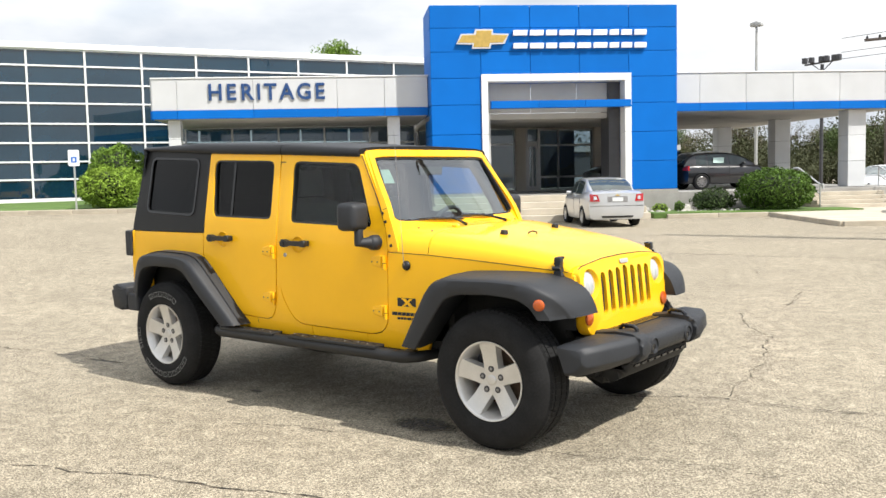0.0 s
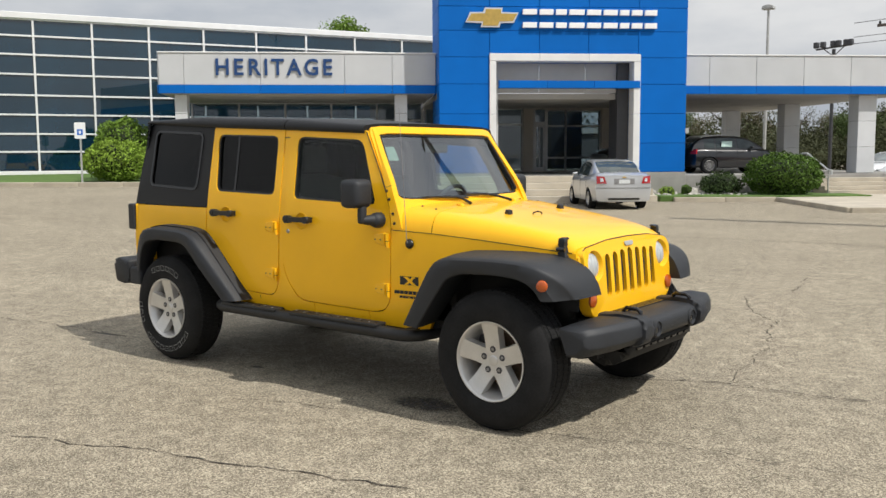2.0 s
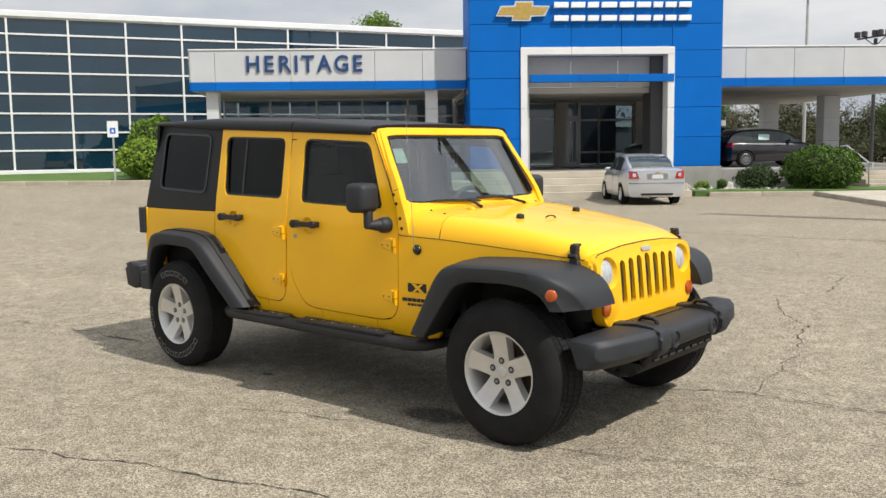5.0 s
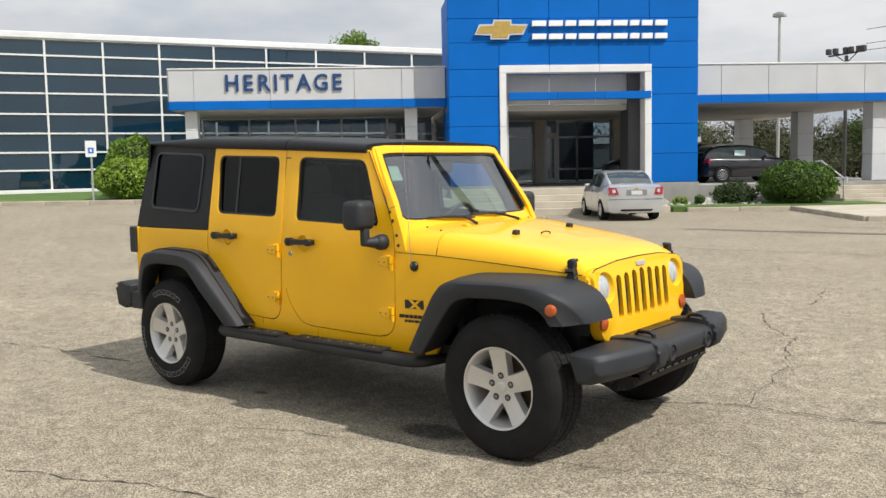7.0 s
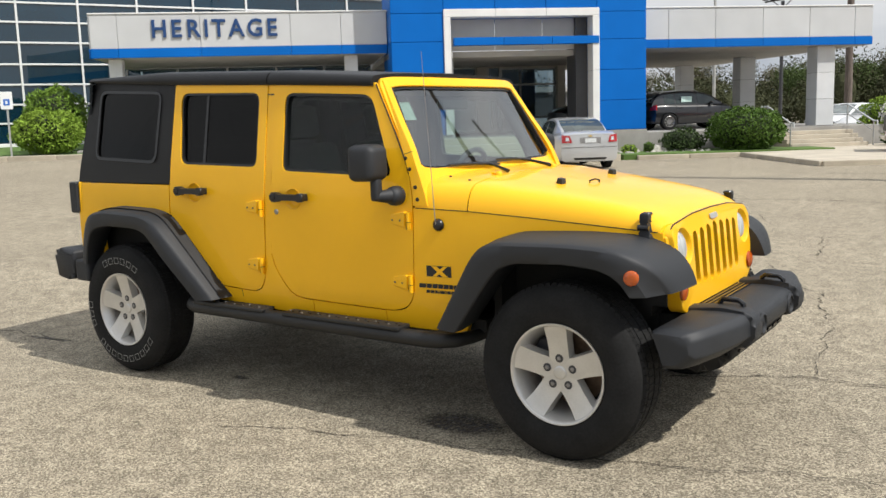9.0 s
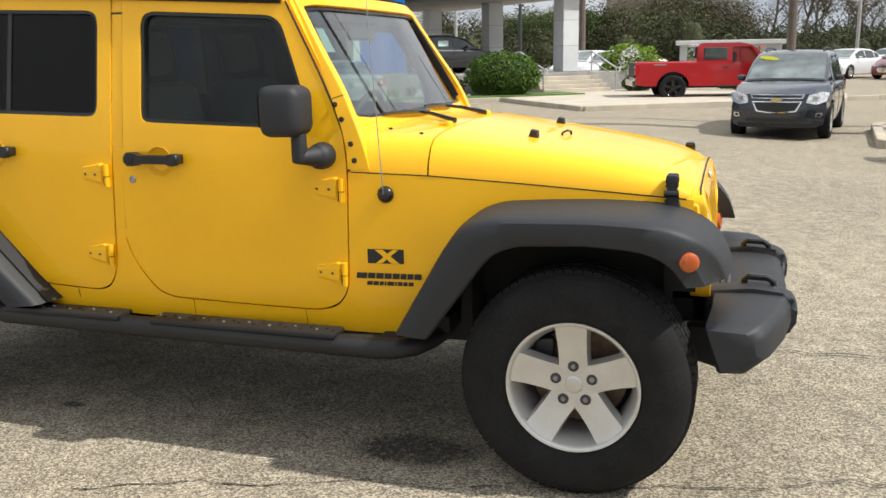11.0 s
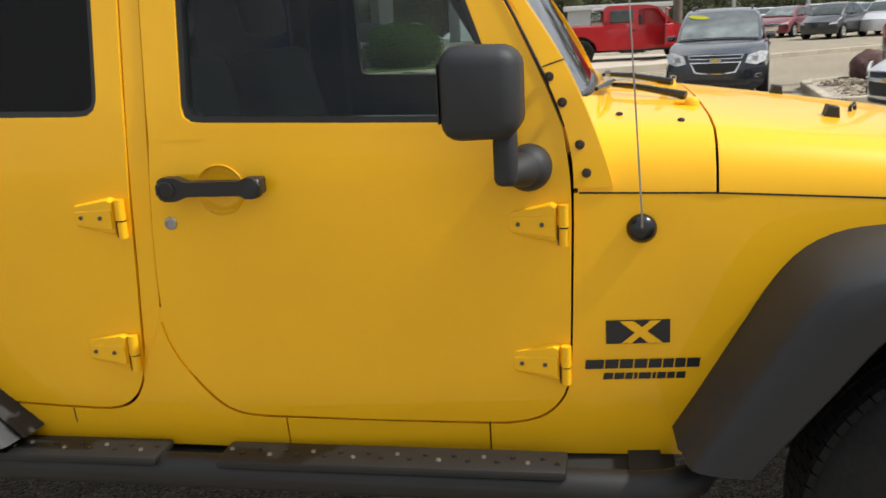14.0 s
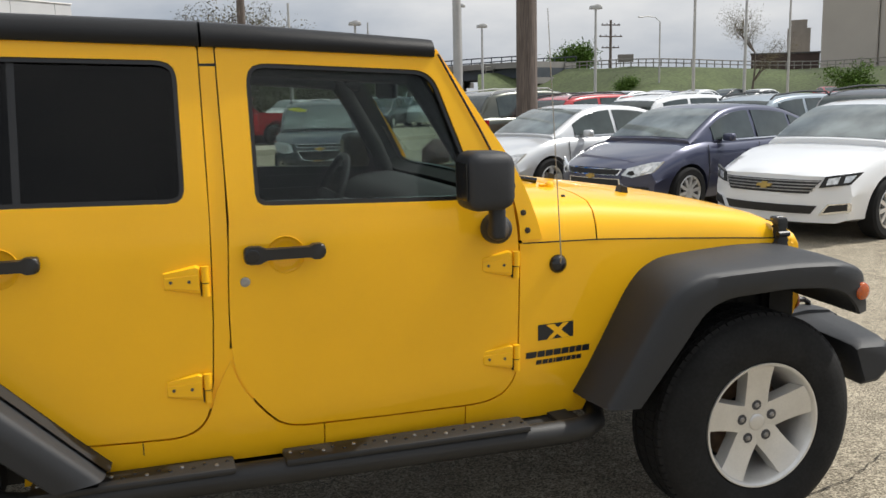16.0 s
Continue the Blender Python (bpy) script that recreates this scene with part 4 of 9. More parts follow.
        for m0 in (hx + 0.018, hx + 0.206):
            part("handle_mount", boxes((m0, m0 + 0.032, min(s * (y - 0.004), s * (y + 0.026)), max(s * (y - 0.004), s * (y + 0.026)), 1.088 + zz, 1.124 + zz), bevel=0.004), BLACK_HANDLE, dd)
        bm = bmesh.new()
        lathe(bm, [(0.019, 0.0), (0.019, 0.003), (0.016, 0.0045), (0.0155, 0.003), (0.0005, 0.0035)], 24)
        for v in bm.verts:
            v.co.y *= s
        part("push_button", bm, BLACK_GLOSS, dd, at=pose(hx + 0.034, s * (y + 0.050), 1.1055 + zz), smooth=40)
        if lock:
            bm = bmesh.new()
            lathe(bm, [(0.0145, 0.0), (0.0135, 0.004), (0.009, 0.005), (0.0085, 0.003), (0.0005, 0.003)], 24)
            for v in bm.verts:
                v.co.y *= s
            part("lock", bm, STEEL, dd, at=pose(1.236, s * (flank(1.236, 1.024) + 0.001), 1.024), smooth=40)
    for dd, hx, zs in ((d, 2.100, (1.006, 0.698)), (d2, 1.136, (1.040, 0.726))):
        for z in zs:
            if dd is d2 and z < 0.8:
                hx -= 0.012
            y0 = flank(hx - 0.05, z)
            # a wedge that thickens towards its knuckle, with a raised rim round a flat field
            bm, low = bmesh.new(), []
            prof = [(hx - 0.126, z - 0.022, 0.004), (hx - 0.030, z - 0.040, 0.014), (hx - 0.024, z - 0.036, 0.016), (hx - 0.024, z + 0.040, 0.020), (hx - 0.036, z + 0.045, 0.020), (hx - 0.126, z + 0.028, 0.006)]
            base = [bm.verts.new((px, s * (y0 - 0.004), pz)) for px, pz, _ in prof]
            cx, cz = hx - 0.075, z
            face = [bm.verts.new((px + (cx - px) * 0.05, s * (y0 + h), pz + (cz - pz) * 0.10)) for px, pz, h in prof]
            bm.faces.new(base), bm.faces.new(face[::-1])
            for k in range(6):
                bm.faces.new((base[k], base[(k + 1) % 6], face[(k + 1) % 6], face[k]))
            bmesh.ops.bevel(bm, geom=[e for e in bm.edges if e.verts[0] in face and e.verts[1] in face], offset=0.003, segments=2, affect="EDGES", profile=0.5)
            plate = part("hinge", bm, YELLOW, dd, smooth=30)
            bm = prism(bmesh.new(), soften([(-0.052, -0.020), (0.044, -0.030), (0.044, 0.016), (-0.052, 0.010)], 0.005, 2), "y", -0.0035, 0.004, bevel=0.002)
            part("hinge_field", bm, YELLOW, plate, at=pose(hx - 0.072, s * (y0 + 0.0130), z + 0.004, 0, 0, s * 8.0))
            bm = tube(bmesh.new(), [(hx - 0.011, s * (y0 + 0.012), z + 0.041), (hx - 0.011, s * (y0 + 0.012), z - 0.005)], 0.0115, 14)
            part("hinge_barrel", bm, YELLOW, plate, smooth=40)
            bm = tube(bmesh.new(), [(hx - 0.011, s * (y0 + 0.010), z - 0.009), (hx - 0.011, s * (y0 + 0.010), z - 0.046)], 0.0105, 14)
            part("hinge_leaf", bm, YELLOW, plate, smooth=40)
            part("hinge_gap", tube(bmesh.new(), [(hx - 0.011, s * (y0 + 0.008), z - 0.004), (hx - 0.011, s * (y0 + 0.008), z - 0.010)], 0.0095, 12), DARK, plate)
            part("hinge_gap", boxes((hx - 0.0245, hx - 0.0225, min(s * y0, s * (y0 + 0.012)), max(s * y0, s * (y0 + 0.012)), z - 0.044, z - 0.004)), DARK, plate)
            for bx in (hx - 0.106, hx - 0.056):
                bm = bmesh.new()
                lathe(bm, [(0.0048, 0.0), (0.0045, 0.002), (0.0005, 0.002)], 12)
                for v in bm.verts:
                    v.co.y *= s
                part("screw", bm, DARK_STEEL, plate, at=pose(bx, s * (y0 + 0.0172 + (0.0035 if bx > hx - 0.08 else -0.0035)), z + 0.001))
    # fixed side panels
    part("door_post", skin(bmesh.new(), [(1.129, 0.702), (1.1835, 0.800), (1.184, 0.967), (1.198, 1.204), (1.193, 1.692), (1.151, 1.692), (1.151, 1.204), (1.142, 0.92)], s, off=-0.004), YELLOW, jeep, smooth=28)
    part("rocker", skin(bmesh.new(), [(0.60, 0.486), (1.4485, 0.478), (1.4485, 0.560), (1.385, 0.562), (1.337, 0.571), (1.299, 0.593), (1.245, 0.656), (1.200, 0.725), (1.184, 0.780), (1.182, 0.794), (1.131, 0.700), (1.118, 0.642), (1.090, 0.597), (1.043, 0.574), (0.98, 0.572), (0.71, 0.586), (0.661, 0.602), (0.62, 0.640)], s), YELLOW, jeep, smooth=28)
    part("rocker", skin(bmesh.new(), [(1.4525, 0.478), (1.9145, 0.472), (1.9145, 0.546), (1.4525, 0.560)], s), YELLOW, jeep, smooth=28)
    part("seam_back", skin(bmesh.new(), [(1.115, 0.655), (1.245, 0.655), (1.202, 0.83), (1.150, 0.83)], s, off=-0.0045, thick=0.01, zc=[0.7, 0.76]), YELLOW, jeep)
    part("rocker_seam", skin(bmesh.new(), [(0.921, 0.535), (0.924, 0.535), (0.924, 0.574), (0.921, 0.574)], s, off=0.0006, thick=0.004, zc=[]), DARK, jeep)
    part("cowl_side", skin(bmesh.new(), [(1.9185, 0.472), (2.36, 0.462), (2.42, 0.60), (2.55, 0.84), (2.66, 0.93), (3.20, 0.93), (3.294, 0.915), (3.294, 0.979), (2.98, 1.0075), (2.70, 1.0325), (2.40, 1.0565), (2.1095, 1.0675), (2.1095, 0.999), (2.1015, 0.68), (2.092, 0.628), (2.071, 0.592), (2.042, 0.566), (2.003, 0.552), (1.96, 0.546), (1.9185, 0.546)], s, zc=[0.55, 0.62, 0.7, 0.8, 0.9, 1.0], xc=[2.1 + 0.12 * k for k in range(1, 11)]), YELLOW, jeep, smooth=28)
    part("quarter_panel", skin(bmesh.new(), [(-0.535, 0.60), (-0.30, 0.60), (-0.30, 0.90), (0.30, 0.95), (0.435, 0.85), (0.59, 0.66), (0.622, 0.640), (0.427, 0.868), (0.384, 0.928), (0.364, 1.0), (0.364, 1.08), (0.372, 1.150), (-0.535, 1.150)], s), YELLOW, jeep, smooth=28)
    # hardtop side with its window
    HT = soften([(-0.530, 1.156), (0.373, 1.156), (0.390, 1.732), (-0.410, 1.780)], [0.01, 0.004, 0.01, 0.10], 4)
    HW = soften([(-0.342, 1.308), (0.238, 1.284), (0.268, 1.682), (-0.308, 1.708)], 0.05, 5)
    h = part("hardtop_side", ring_sheet(bmesh.new(), HT, HW, s, off=-0.004), HARDTOP, jeep, "black textured hardtop side", smooth=28)
    part("window_pane", skin(bmesh.new(), grow(HW, 0.003), s, off=-0.012, thick=0.005), TINT_GLASS, h, "dark tinted glass", smooth=40)
    part("window_seal", ring_sheet(bmesh.new(), grow(HW, 0.012), grow(HW, -0.006), s, off=0.002, thick=0.01), BLACK_GLOSS, h)

# tail, closed with the spare-less plain gate, and the tail lamps
part("tailgate", boxes((-0.53, -0.50, -0.765, 0.765, 0.56, 1.156), bevel=0.01), YELLOW, jeep)
bm = prism(bmesh.new(), [(-0.515, 1.165), (-0.49, 1.165), (-0.375, 1.775), (-0.405, 1.775)], "y", -0.70, 0.70)
part("rear_window", bm, TINT_GLASS, jeep)
for s in (-1, 1):
    lamp = part("tail_lamp", boxes((-0.60, -0.525, min(s * 0.66, s * 0.785), max(s * 0.66, s * 0.785), 0.955, 1.155), bevel=0.012, seg=2), BLACK_PLASTIC, jeep, "black tail lamp housing")
    part("lens", boxes((-0.612, -0.60, min(s * 0.675, s * 0.77), max(s * 0.675, s * 0.77), 0.97, 1.14), bevel=0.005), RED_LENS, lamp)

# roof: front panels and rear shell
def roof_shell(x0, x1, n, name, label):
    bm = bmesh.new()
    rows_ = []
    for i in range(n + 1):
        x = x0 + (x1 - x0) * i / n
        zt = lerp([(-0.36, 1.792), (0.2, 1.800), (1.2, 1.758), (1.93, 1.702)], x)
        ze = lerp([(-0.36, 1.770), (0.48, 1.722), (1.2, 1.692), (1.93, 1.655)], x)
        hw = flank(x, ze) + 0.012
        zt += 0.010
        prof = [(hw - 0.02, ze - 0.002), (hw, ze), (hw + 0.006, ze + 0.010), (hw + 0.006, ze + (zt - ze) * 0.40), (hw - 0.004, ze + (zt - ze) * 0.66), (hw - 0.024, ze + (zt - ze) * 0.86), (hw - 0.060, zt - 0.004), (hw - 0.12, zt + 0.002), (hw - 0.30, zt + 0.008), (0.0, zt + 0.014)]
        pts = prof + [(-a, b) for a, b in prof[-2::-1]]
        rows_.append([bm.verts.new((x, a, b)) for a, b in pts])
    for a, b in zip(rows_, rows_[1:]):
        for k in range(len(a) - 1):
            bm.faces.new((a[k], a[k + 1], b[k + 1], b[k]))
    for r in (rows_[0], rows_[-1]):
        bm.faces.new(r)
    bm.faces.new([r[0] for r in rows_] + [r[-1] for r in rows_[::-1]])
    return part(name, bm, HARDTOP, jeep, label, smooth=40)


roof_shell(-0.425, 1.153, 12, "rear_roof", "black hardtop roof shell")
roof_shell(1.160, 1.850, 6, "front_roof_panel", "black removable front roof panel")

for s in (-1, 1):
    part("shut_line", skin(bmesh.new(), [(2.12, 1.0655), (2.4, 1.0555), (2.7, 1.0315), (2.98, 1.0065), (3.27, 0.979), (3.27, 0.983), (2.98, 1.0105), (2.7, 1.0355), (2.4, 1.0595), (2.12, 1.0695)], s, off=0.0005, thick=0.006, zc=[], xc=[2.3, 2.5, 2.7, 2.9, 3.1]), DARK, jeep)

# hood and cowl
def rise(x):
    return lerp([(2.1, 0.148), (2.4, 0.142), (2.7, 0.125), (2.98, 0.108), (3.13, 0.093), (3.215, 0.078), (3.275, 0.056), (3.311, 0.030)], x)


def line_z(x):
    return lerp([(2.1, 1.073), (2.4, 1.062), (2.7, 1.038), (2.98, 1.013), (3.28, 0.985)], x)


def top_z(x, y):
    hw = flank(x, 1.07)
    f = abs(y) / hw
    k = lerp([(0, 1.06), (0.25, 1.05), (0.5, 1.01), (0.75, 0.94), (0.89, 0.83), (0.95, 0.64), (0.985, 0.34), (1.0, 0.0)], f)
    return line_z(x) + rise(x) * k


def bonnet(x0, x1, n, name, label):
    bm = bmesh.new()
    fr = [-1, -0.985, -0.95, -0.89, -0.82, -0.75, -0.62, -0.5, -0.25, 0, 0.25, 0.5, 0.62, 0.75, 0.82, 0.89, 0.95, 0.985, 1]
    rows_ = []
    for i in range(n + 1):
        x = x0 + (x1 - x0) * i / n
        hw = flank(x, 1.07)
        row = [bm.verts.new((x - 0.03 * f ** 4 * step01(3.02, 3.31, x), f * hw, top_z(x, f * hw))) for f in fr]
        rows_.append(row)
    for a, b in zip(rows_, rows_[1:]):
        for k in range(len(fr) - 1):
            bm.faces.new((a[k], a[k + 1], b[k + 1], b[k]))
    under = [[bm.verts.new((v.co.x, v.co.y, v.co.z - 0.014)) for v in r] for r in rows_]
    for a, b in zip(under, under[1:]):
        for k in range(len(fr) - 1):
            bm.faces.new((a[k], b[k], b[k + 1], a[k + 1]))
    for i in range(n):
        bm.faces.new((rows_[i][0], rows_[i + 1][0], under[i + 1][0], under[i][0]))
        bm.faces.new((rows_[i][-1], under[i][-1], under[i + 1][-1], rows_[i + 1][-1]))
    for k in range(len(fr) - 1):
        bm.faces.new((rows_[0][k], under[0][k], under[0][k + 1], rows_[0][k + 1]))
        bm.faces.new((rows_[-1][k], rows_[-1][k + 1], under[-1][k + 1], under[-1][k]))
    return part(name, bm, YELLOW, jeep, label, smooth=45)


bonnet(2.118, 2.396, 6, "cowl", "yellow cowl below the windscreen")
hood = bonnet(2.402, 3.309, 26, "hood", "long yellow bonnet")
for hx, hy in ((2.695, -0.325), (2.68, 0.30)):
    z = top_z(hx, hy)
    part("rubber_stop", prism(bmesh.new(), [(-0.018, 0), (0.018, 0), (0.014, 0.026), (-0.010, 0.03)], "y", -0.022, 0.022, bevel=0.004), BLACK_PLASTIC, hood, at=pose(hx, hy, z - 0.003, 0, 3, 0))
z = top_z(2.79, -0.15)
part("washer_loop", tube(bmesh.new(), [(2.775, -0.175, z), (2.775, -0.175, z + 0.012), (2.79, -0.15, z + 0.019), (2.80, -0.12, z + 0.012), (2.80, -0.12, z)], 0.0045, 8), BLACK_GLOSS, hood)
for hx, hy in ((2.375, -0.37), (2.365, 0.22)):
    z = top_z(hx, hy)
    jet = part("washer_jet", lathe(bmesh.new(), [(0.019, -0.006), (0.018, 0.008), (0.013, 0.017), (0.0005, 0.020)], 16, "z"), YELLOW, jeep, at=pose(hx, hy, z), smooth=50)
    part("nozzle", boxes((-0.040, -0.010, -0.007, 0.007, 0.002, 0.012), bevel=0.003), YELLOW, jet)
for hx, hy in ((2.205, -0.545), (2.335, -0.575), (2.205, 0.545), (2.335, 0.575)):
    part("cowl_screw", lathe(bmesh.new(), [(0.008, -0.004), (0.008, 0.003), (0.005, 0.006), (0.0005, 0.007)], 12, "z"), BLACK_GLOSS, jeep, at=pose(hx, hy, top_z(hx, hy)), smooth=50)
for s in (-1, 1):
    y = flank(3.22, 1.02)
    lt = part("hood_latch", prism(bmesh.new(), soften([(3.196, 0.945), (3.252, 0.945), (3.252, 0.968), (3.240, 0.980), (3.238, 1.03), (3.246, 1.040), (3.243, 1.066), (3.203, 1.066), (3.200, 1.040), (3.208, 1.03), (3.206, 0.980), (3.196, 0.968)], 0.008, 2), "y", s * (y - 0.01), s * (y + 0.028), bevel=0.006), BLACK_PLASTIC, jeep, "black rubber hood latch", smooth=35)
    part("latch_pull", tube(bmesh.new(), [(3.198, s * (y + 0.03), 1.005), (3.247, s * (y + 0.03), 1.005)], 0.012, 10), BLACK_GLOSS, lt)
    part("latch_pull", boxes((3.203, 3.243, min(s * (y - 0.03), s * (y + 0.012)), max(s * (y - 0.03), s * (y + 0.012)), 1.052, 1.068), bevel=0.006), BLACK_GLOSS, lt)

# windscreen frame, glass, wipers
def screen(u, v):
    """A place on the windscreen's plane: u across, v up the slope from 0 to 1."""
    hw = 0.715 - 0.062 * v
    return Vector((2.185 - 0.265 * v - 0.060 * abs(u) ** 3.0, u * hw, 1.215 + 0.475 * v))


def screen_ring(u0, u1, v0, v1, n=14, e=16):
    out = [(u0 + (u1 - u0) * k / n, v0) for k in range(n)] + [(u1, v0 + (v1 - v0) * k / n) for k in range(n)]
    out += [(u1 - (u1 - u0) * k / n, v1) for k in range(n)] + [(u0, v1 - (v1 - v0) * k / n) for k in range(n)]
    mu, mv = (u0 + u1) / 2, (v0 + v1) / 2
    hu, hv = (u1 - u0) / 2, (v1 - v0) / 2
    soft = []
    for u, v in out:
        a, b = abs(u - mu) / hu, abs(v - mv) / hv
        k = (a ** e + b ** e) ** (-1 / e)
        soft.append((mu + (u - mu) * k, mv + (v - mv) * k))
    return soft


def screen_frame(outer, inner, depth, mat, name, label, proud=0.0):
    bm = bmesh.new()
    nrm = Vector((0.87, 0, 0.485))
    a, b = [screen(*p) + nrm * proud for p in outer], [screen(*p) + nrm * proud for p in inner]
    n = len(a)
    A, B = [bm.verts.new(p) for p in a], [bm.verts.new(p) for p in b]
    A2, B2 = [bm.verts.new(p - nrm * depth) for p in a], [bm.verts.new(p - nrm * depth) for p in b]
    for k in range(n):
        j = (k + 1) % n
        bm.faces.new((A[k], A[j], B[j], B[k])), bm.faces.new((A2[k], B2[k], B2[j], A2[j]))
        bm.faces.new((A[k], A2[k], A2[j], A[j])), bm.faces.new((B[k], B[j], B2[j], B2[k]))
    bmesh.ops.bevel(bm, geom=[e for e in bm.edges if e.is_manifold and e.calc_face_angle() > 0.9], offset=0.010, segments=3, affect="EDGES", profile=0.5)
    return part(name, bm, mat, jeep, label, smooth=40)


frame_part = screen_frame(screen_ring(-1.0, 1.0, -0.10, 1.03, e=22), screen_ring(-0.935, 0.935, 0.070, 0.940), 0.075, YELLOW, "windscreen_frame", "yellow windscreen frame")
screen_frame(screen_ring(-0.945, 0.945, 0.060, 0.950), screen_ring(-0.912, 0.912, 0.100, 0.915), 0.01, BLACK_GLOSS, "windscreen_seal", "black screen surround", proud=-0.012)
bm = bmesh.new()
g = [[bm.verts.new(screen(-0.93 + 1.86 * i / 12, 0.065 + 0.88 * j / 4) - Vector((0.87, 0, 0.485)) * 0.02) for j in range(5)] for i in range(13)]
for i in range(12):
    for j in range(4):
        bm.faces.new((g[i][j], g[i + 1][j], g[i + 1][j + 1], g[i][j + 1]))
ws = part("windscreen", bm, SCREEN_GLASS, jeep, "clear windscreen", smooth=60)
ws.visible_shadow = False
part("sticker", boxes((-0.002, 0.002, -0.05, 0.05, -0.05, 0.05)), PALE_TAG, jeep, "pale window sticker", at=pose(1.940, -0.53, 1.53, 0, -29, 0))
for s in (-1, 1):
    # side face of the frame's post, with its bolts
    pts = [(2.110, 1.078), (2.190, 1.078), (2.168, 1.16), (2.118, 1.285), (2.070, 1.375), (1.990, 1.496), (1.906, 1.634), (1.876, 1.684), (1.862, 1.684), (1.996, 1.430), (2.057, 1.305), (2.094, 1.21), (2.109, 1.13)]
    part("screen_post_cover", skin(bmesh.new(), pts, s, off=0.004, thick=0.045, f=lambda x, z: flank(x, z) - max(0.0, z - 1.28) * 0.11), YELLOW, jeep, smooth=28)
    edge = [(2.094, 1.204), (2.056, 1.301), (1.995, 1.426), (1.930, 1.548), (1.866, 1.668)]
    part("door_seam", tube(bmesh.new(), [(x, s * (flank(x, z) + 0.0005), z) for x, z in edge], 0.0036, 6), DARK, jeep)
    part("post_seam", skin(bmesh.new(), [(2.050, 1.3235), (2.094, 1.3365), (2.094, 1.3395), (2.050, 1.3265)], s, off=0.0046, thick=0.004, zc=[], f=lambda x, z: flank(x, z) - max(0.0, z - 1.28) * 0.11), DARK, jeep)
    for bx, bz in ((2.136, 1.109), (2.123, 1.167), (2.089, 1.253), (2.063, 1.305)):
        bm = bmesh.new()
        lathe(bm, [(0.0100, 0.0), (0.0094, 0.004), (0.005, 0.006), (0.0005, 0.006)], 14)
        for v in bm.verts:
            v.co.y *= s
        part("bolt", bm, BOLT_BROWN, frame_part, at=pose(bx, s * (flank(bx, bz) + 0.004), bz), smooth=40)
nrm = Vector((0.87, 0, 0.485))
screen_frame(screen_ring(-0.936, 0.936, 0.069, 0.941), screen_ring(-0.918, 0.918, 0.092, 0.922), 0.062, TRIM_BLACK, "screen_trim", "black inner windscreen trim", proud=-0.024)
screen_frame(screen_ring(-0.99, 0.99, -0.05, 1.02, e=22), screen_ring(-0.925, 0.925, 0.085, 0.93), 0.008, TRIM_BLACK, "screen_trim", "black inner windscreen trim", proud=-0.078)
for s in (-1, 1):
    part("pillar_trim", skin(bmesh.new(), [(2.02, 1.20), (2.14, 1.20), (2.06, 1.36), (1.92, 1.61), (1.865, 1.685), (1.79, 1.685), (1.93, 1.43)], s, off=-0.048, thick=0.012, f=lambda x, z: flank(x, z) - max(0.0, z - 1.28) * 0.11), TRIM_BLACK, jeep, "black inner pillar trim")
for s in (-1, 1):
    part("pillar_trim", tube(bmesh.new(), [(2.040, s * 0.640, 1.17), (1.970, s * 0.628, 1.33), (1.860, s * 0.608, 1.52), (1.775, s * 0.592, 1.655)], 0.036, 10), TRIM_BLACK, jeep, "black inner pillar trim", smooth=50)
for px, py, ka, kb, tip in ((2.35, -0.26, -0.22, 0.045, -0.68), (2.35, 0.19, 0.28, 0.055, -0.08)):
    knee, end = screen(ka, kb) + nrm * 0.018, screen(tip, kb + 0.035) + nrm * 0.012
    base = Vector((px, py, top_z(px, py) + 0.012))
    w = part("wiper", tube(bmesh.new(), [base + Vector((0.02, -0.01, -0.004)), base, base.lerp(knee, 0.6) + Vector((0, 0, 0.004)), knee], [0.011, 0.010, 0.008, 0.006], 8), BLACK_GLOSS, jeep, "black wiper arm", smooth=40)
    part("wiper_blade", tube(bmesh.new(), [screen(ka + 0.16, kb - 0.005) + nrm * 0.012, screen(ka, kb + 0.005) + nrm * 0.020, screen((ka + tip) / 2, kb + 0.02) + nrm * 0.020, end], [0.006, 0.009, 0.009, 0.005], 8), BLACK_GLOSS, w, smooth=40)

# grille, lamps
GX = 3.303


def leaning(bm):
    """The grille panel leans back towards its top."""
    for v in bm.verts:
        v.co.x += lerp([(0.60, 0.040), (0.72, 0.040), (0.86, 0.033), (0.95, 0.018), (1.0, 0.004), (1.05, -0.008)], v.co.z)
    return bm


gr = soften([(-0.475, 0.615), (0.475, 0.615), (0.535, 0.72), (0.545, 0.975), (0.50, 1.005), (0.25, 1.034), (0, 1.040), (-0.25, 1.034), (-0.50, 1.005), (-0.545, 0.975), (-0.535, 0.74)], [0.05, 0.05, 0.05, 0.020, 0.020, 0.08, 0.08, 0.08, 0.020, 0.020, 0.05], 3)
body = prism(bmesh.new(), gr, "x", GX - 0.05, GX + 0.02, bevel=0.007, seg=2)
cutters = []
for k in range(7):
    y = (k - 3) * 0.094
    top = 0.975 - abs(k - 3) * 0.005
    cutters.append(prism(bmesh.new(), rounded(y - 0.0275, y + 0.0275, 0.708 + abs(k - 3) * 0.003, top, 0.027, 5), "x", GX - 0.2, GX + 0.2))
for s in (-1, 1):
    cutters.append(tube(bmesh.new(), [(GX - 0.2, s * 0.425, 0.905), (GX + 0.2, s * 0.425, 0.905)], 0.087, 32))
body = cut_by(body, cutters)
for v in body.verts:
    v.co.x -= 0.004
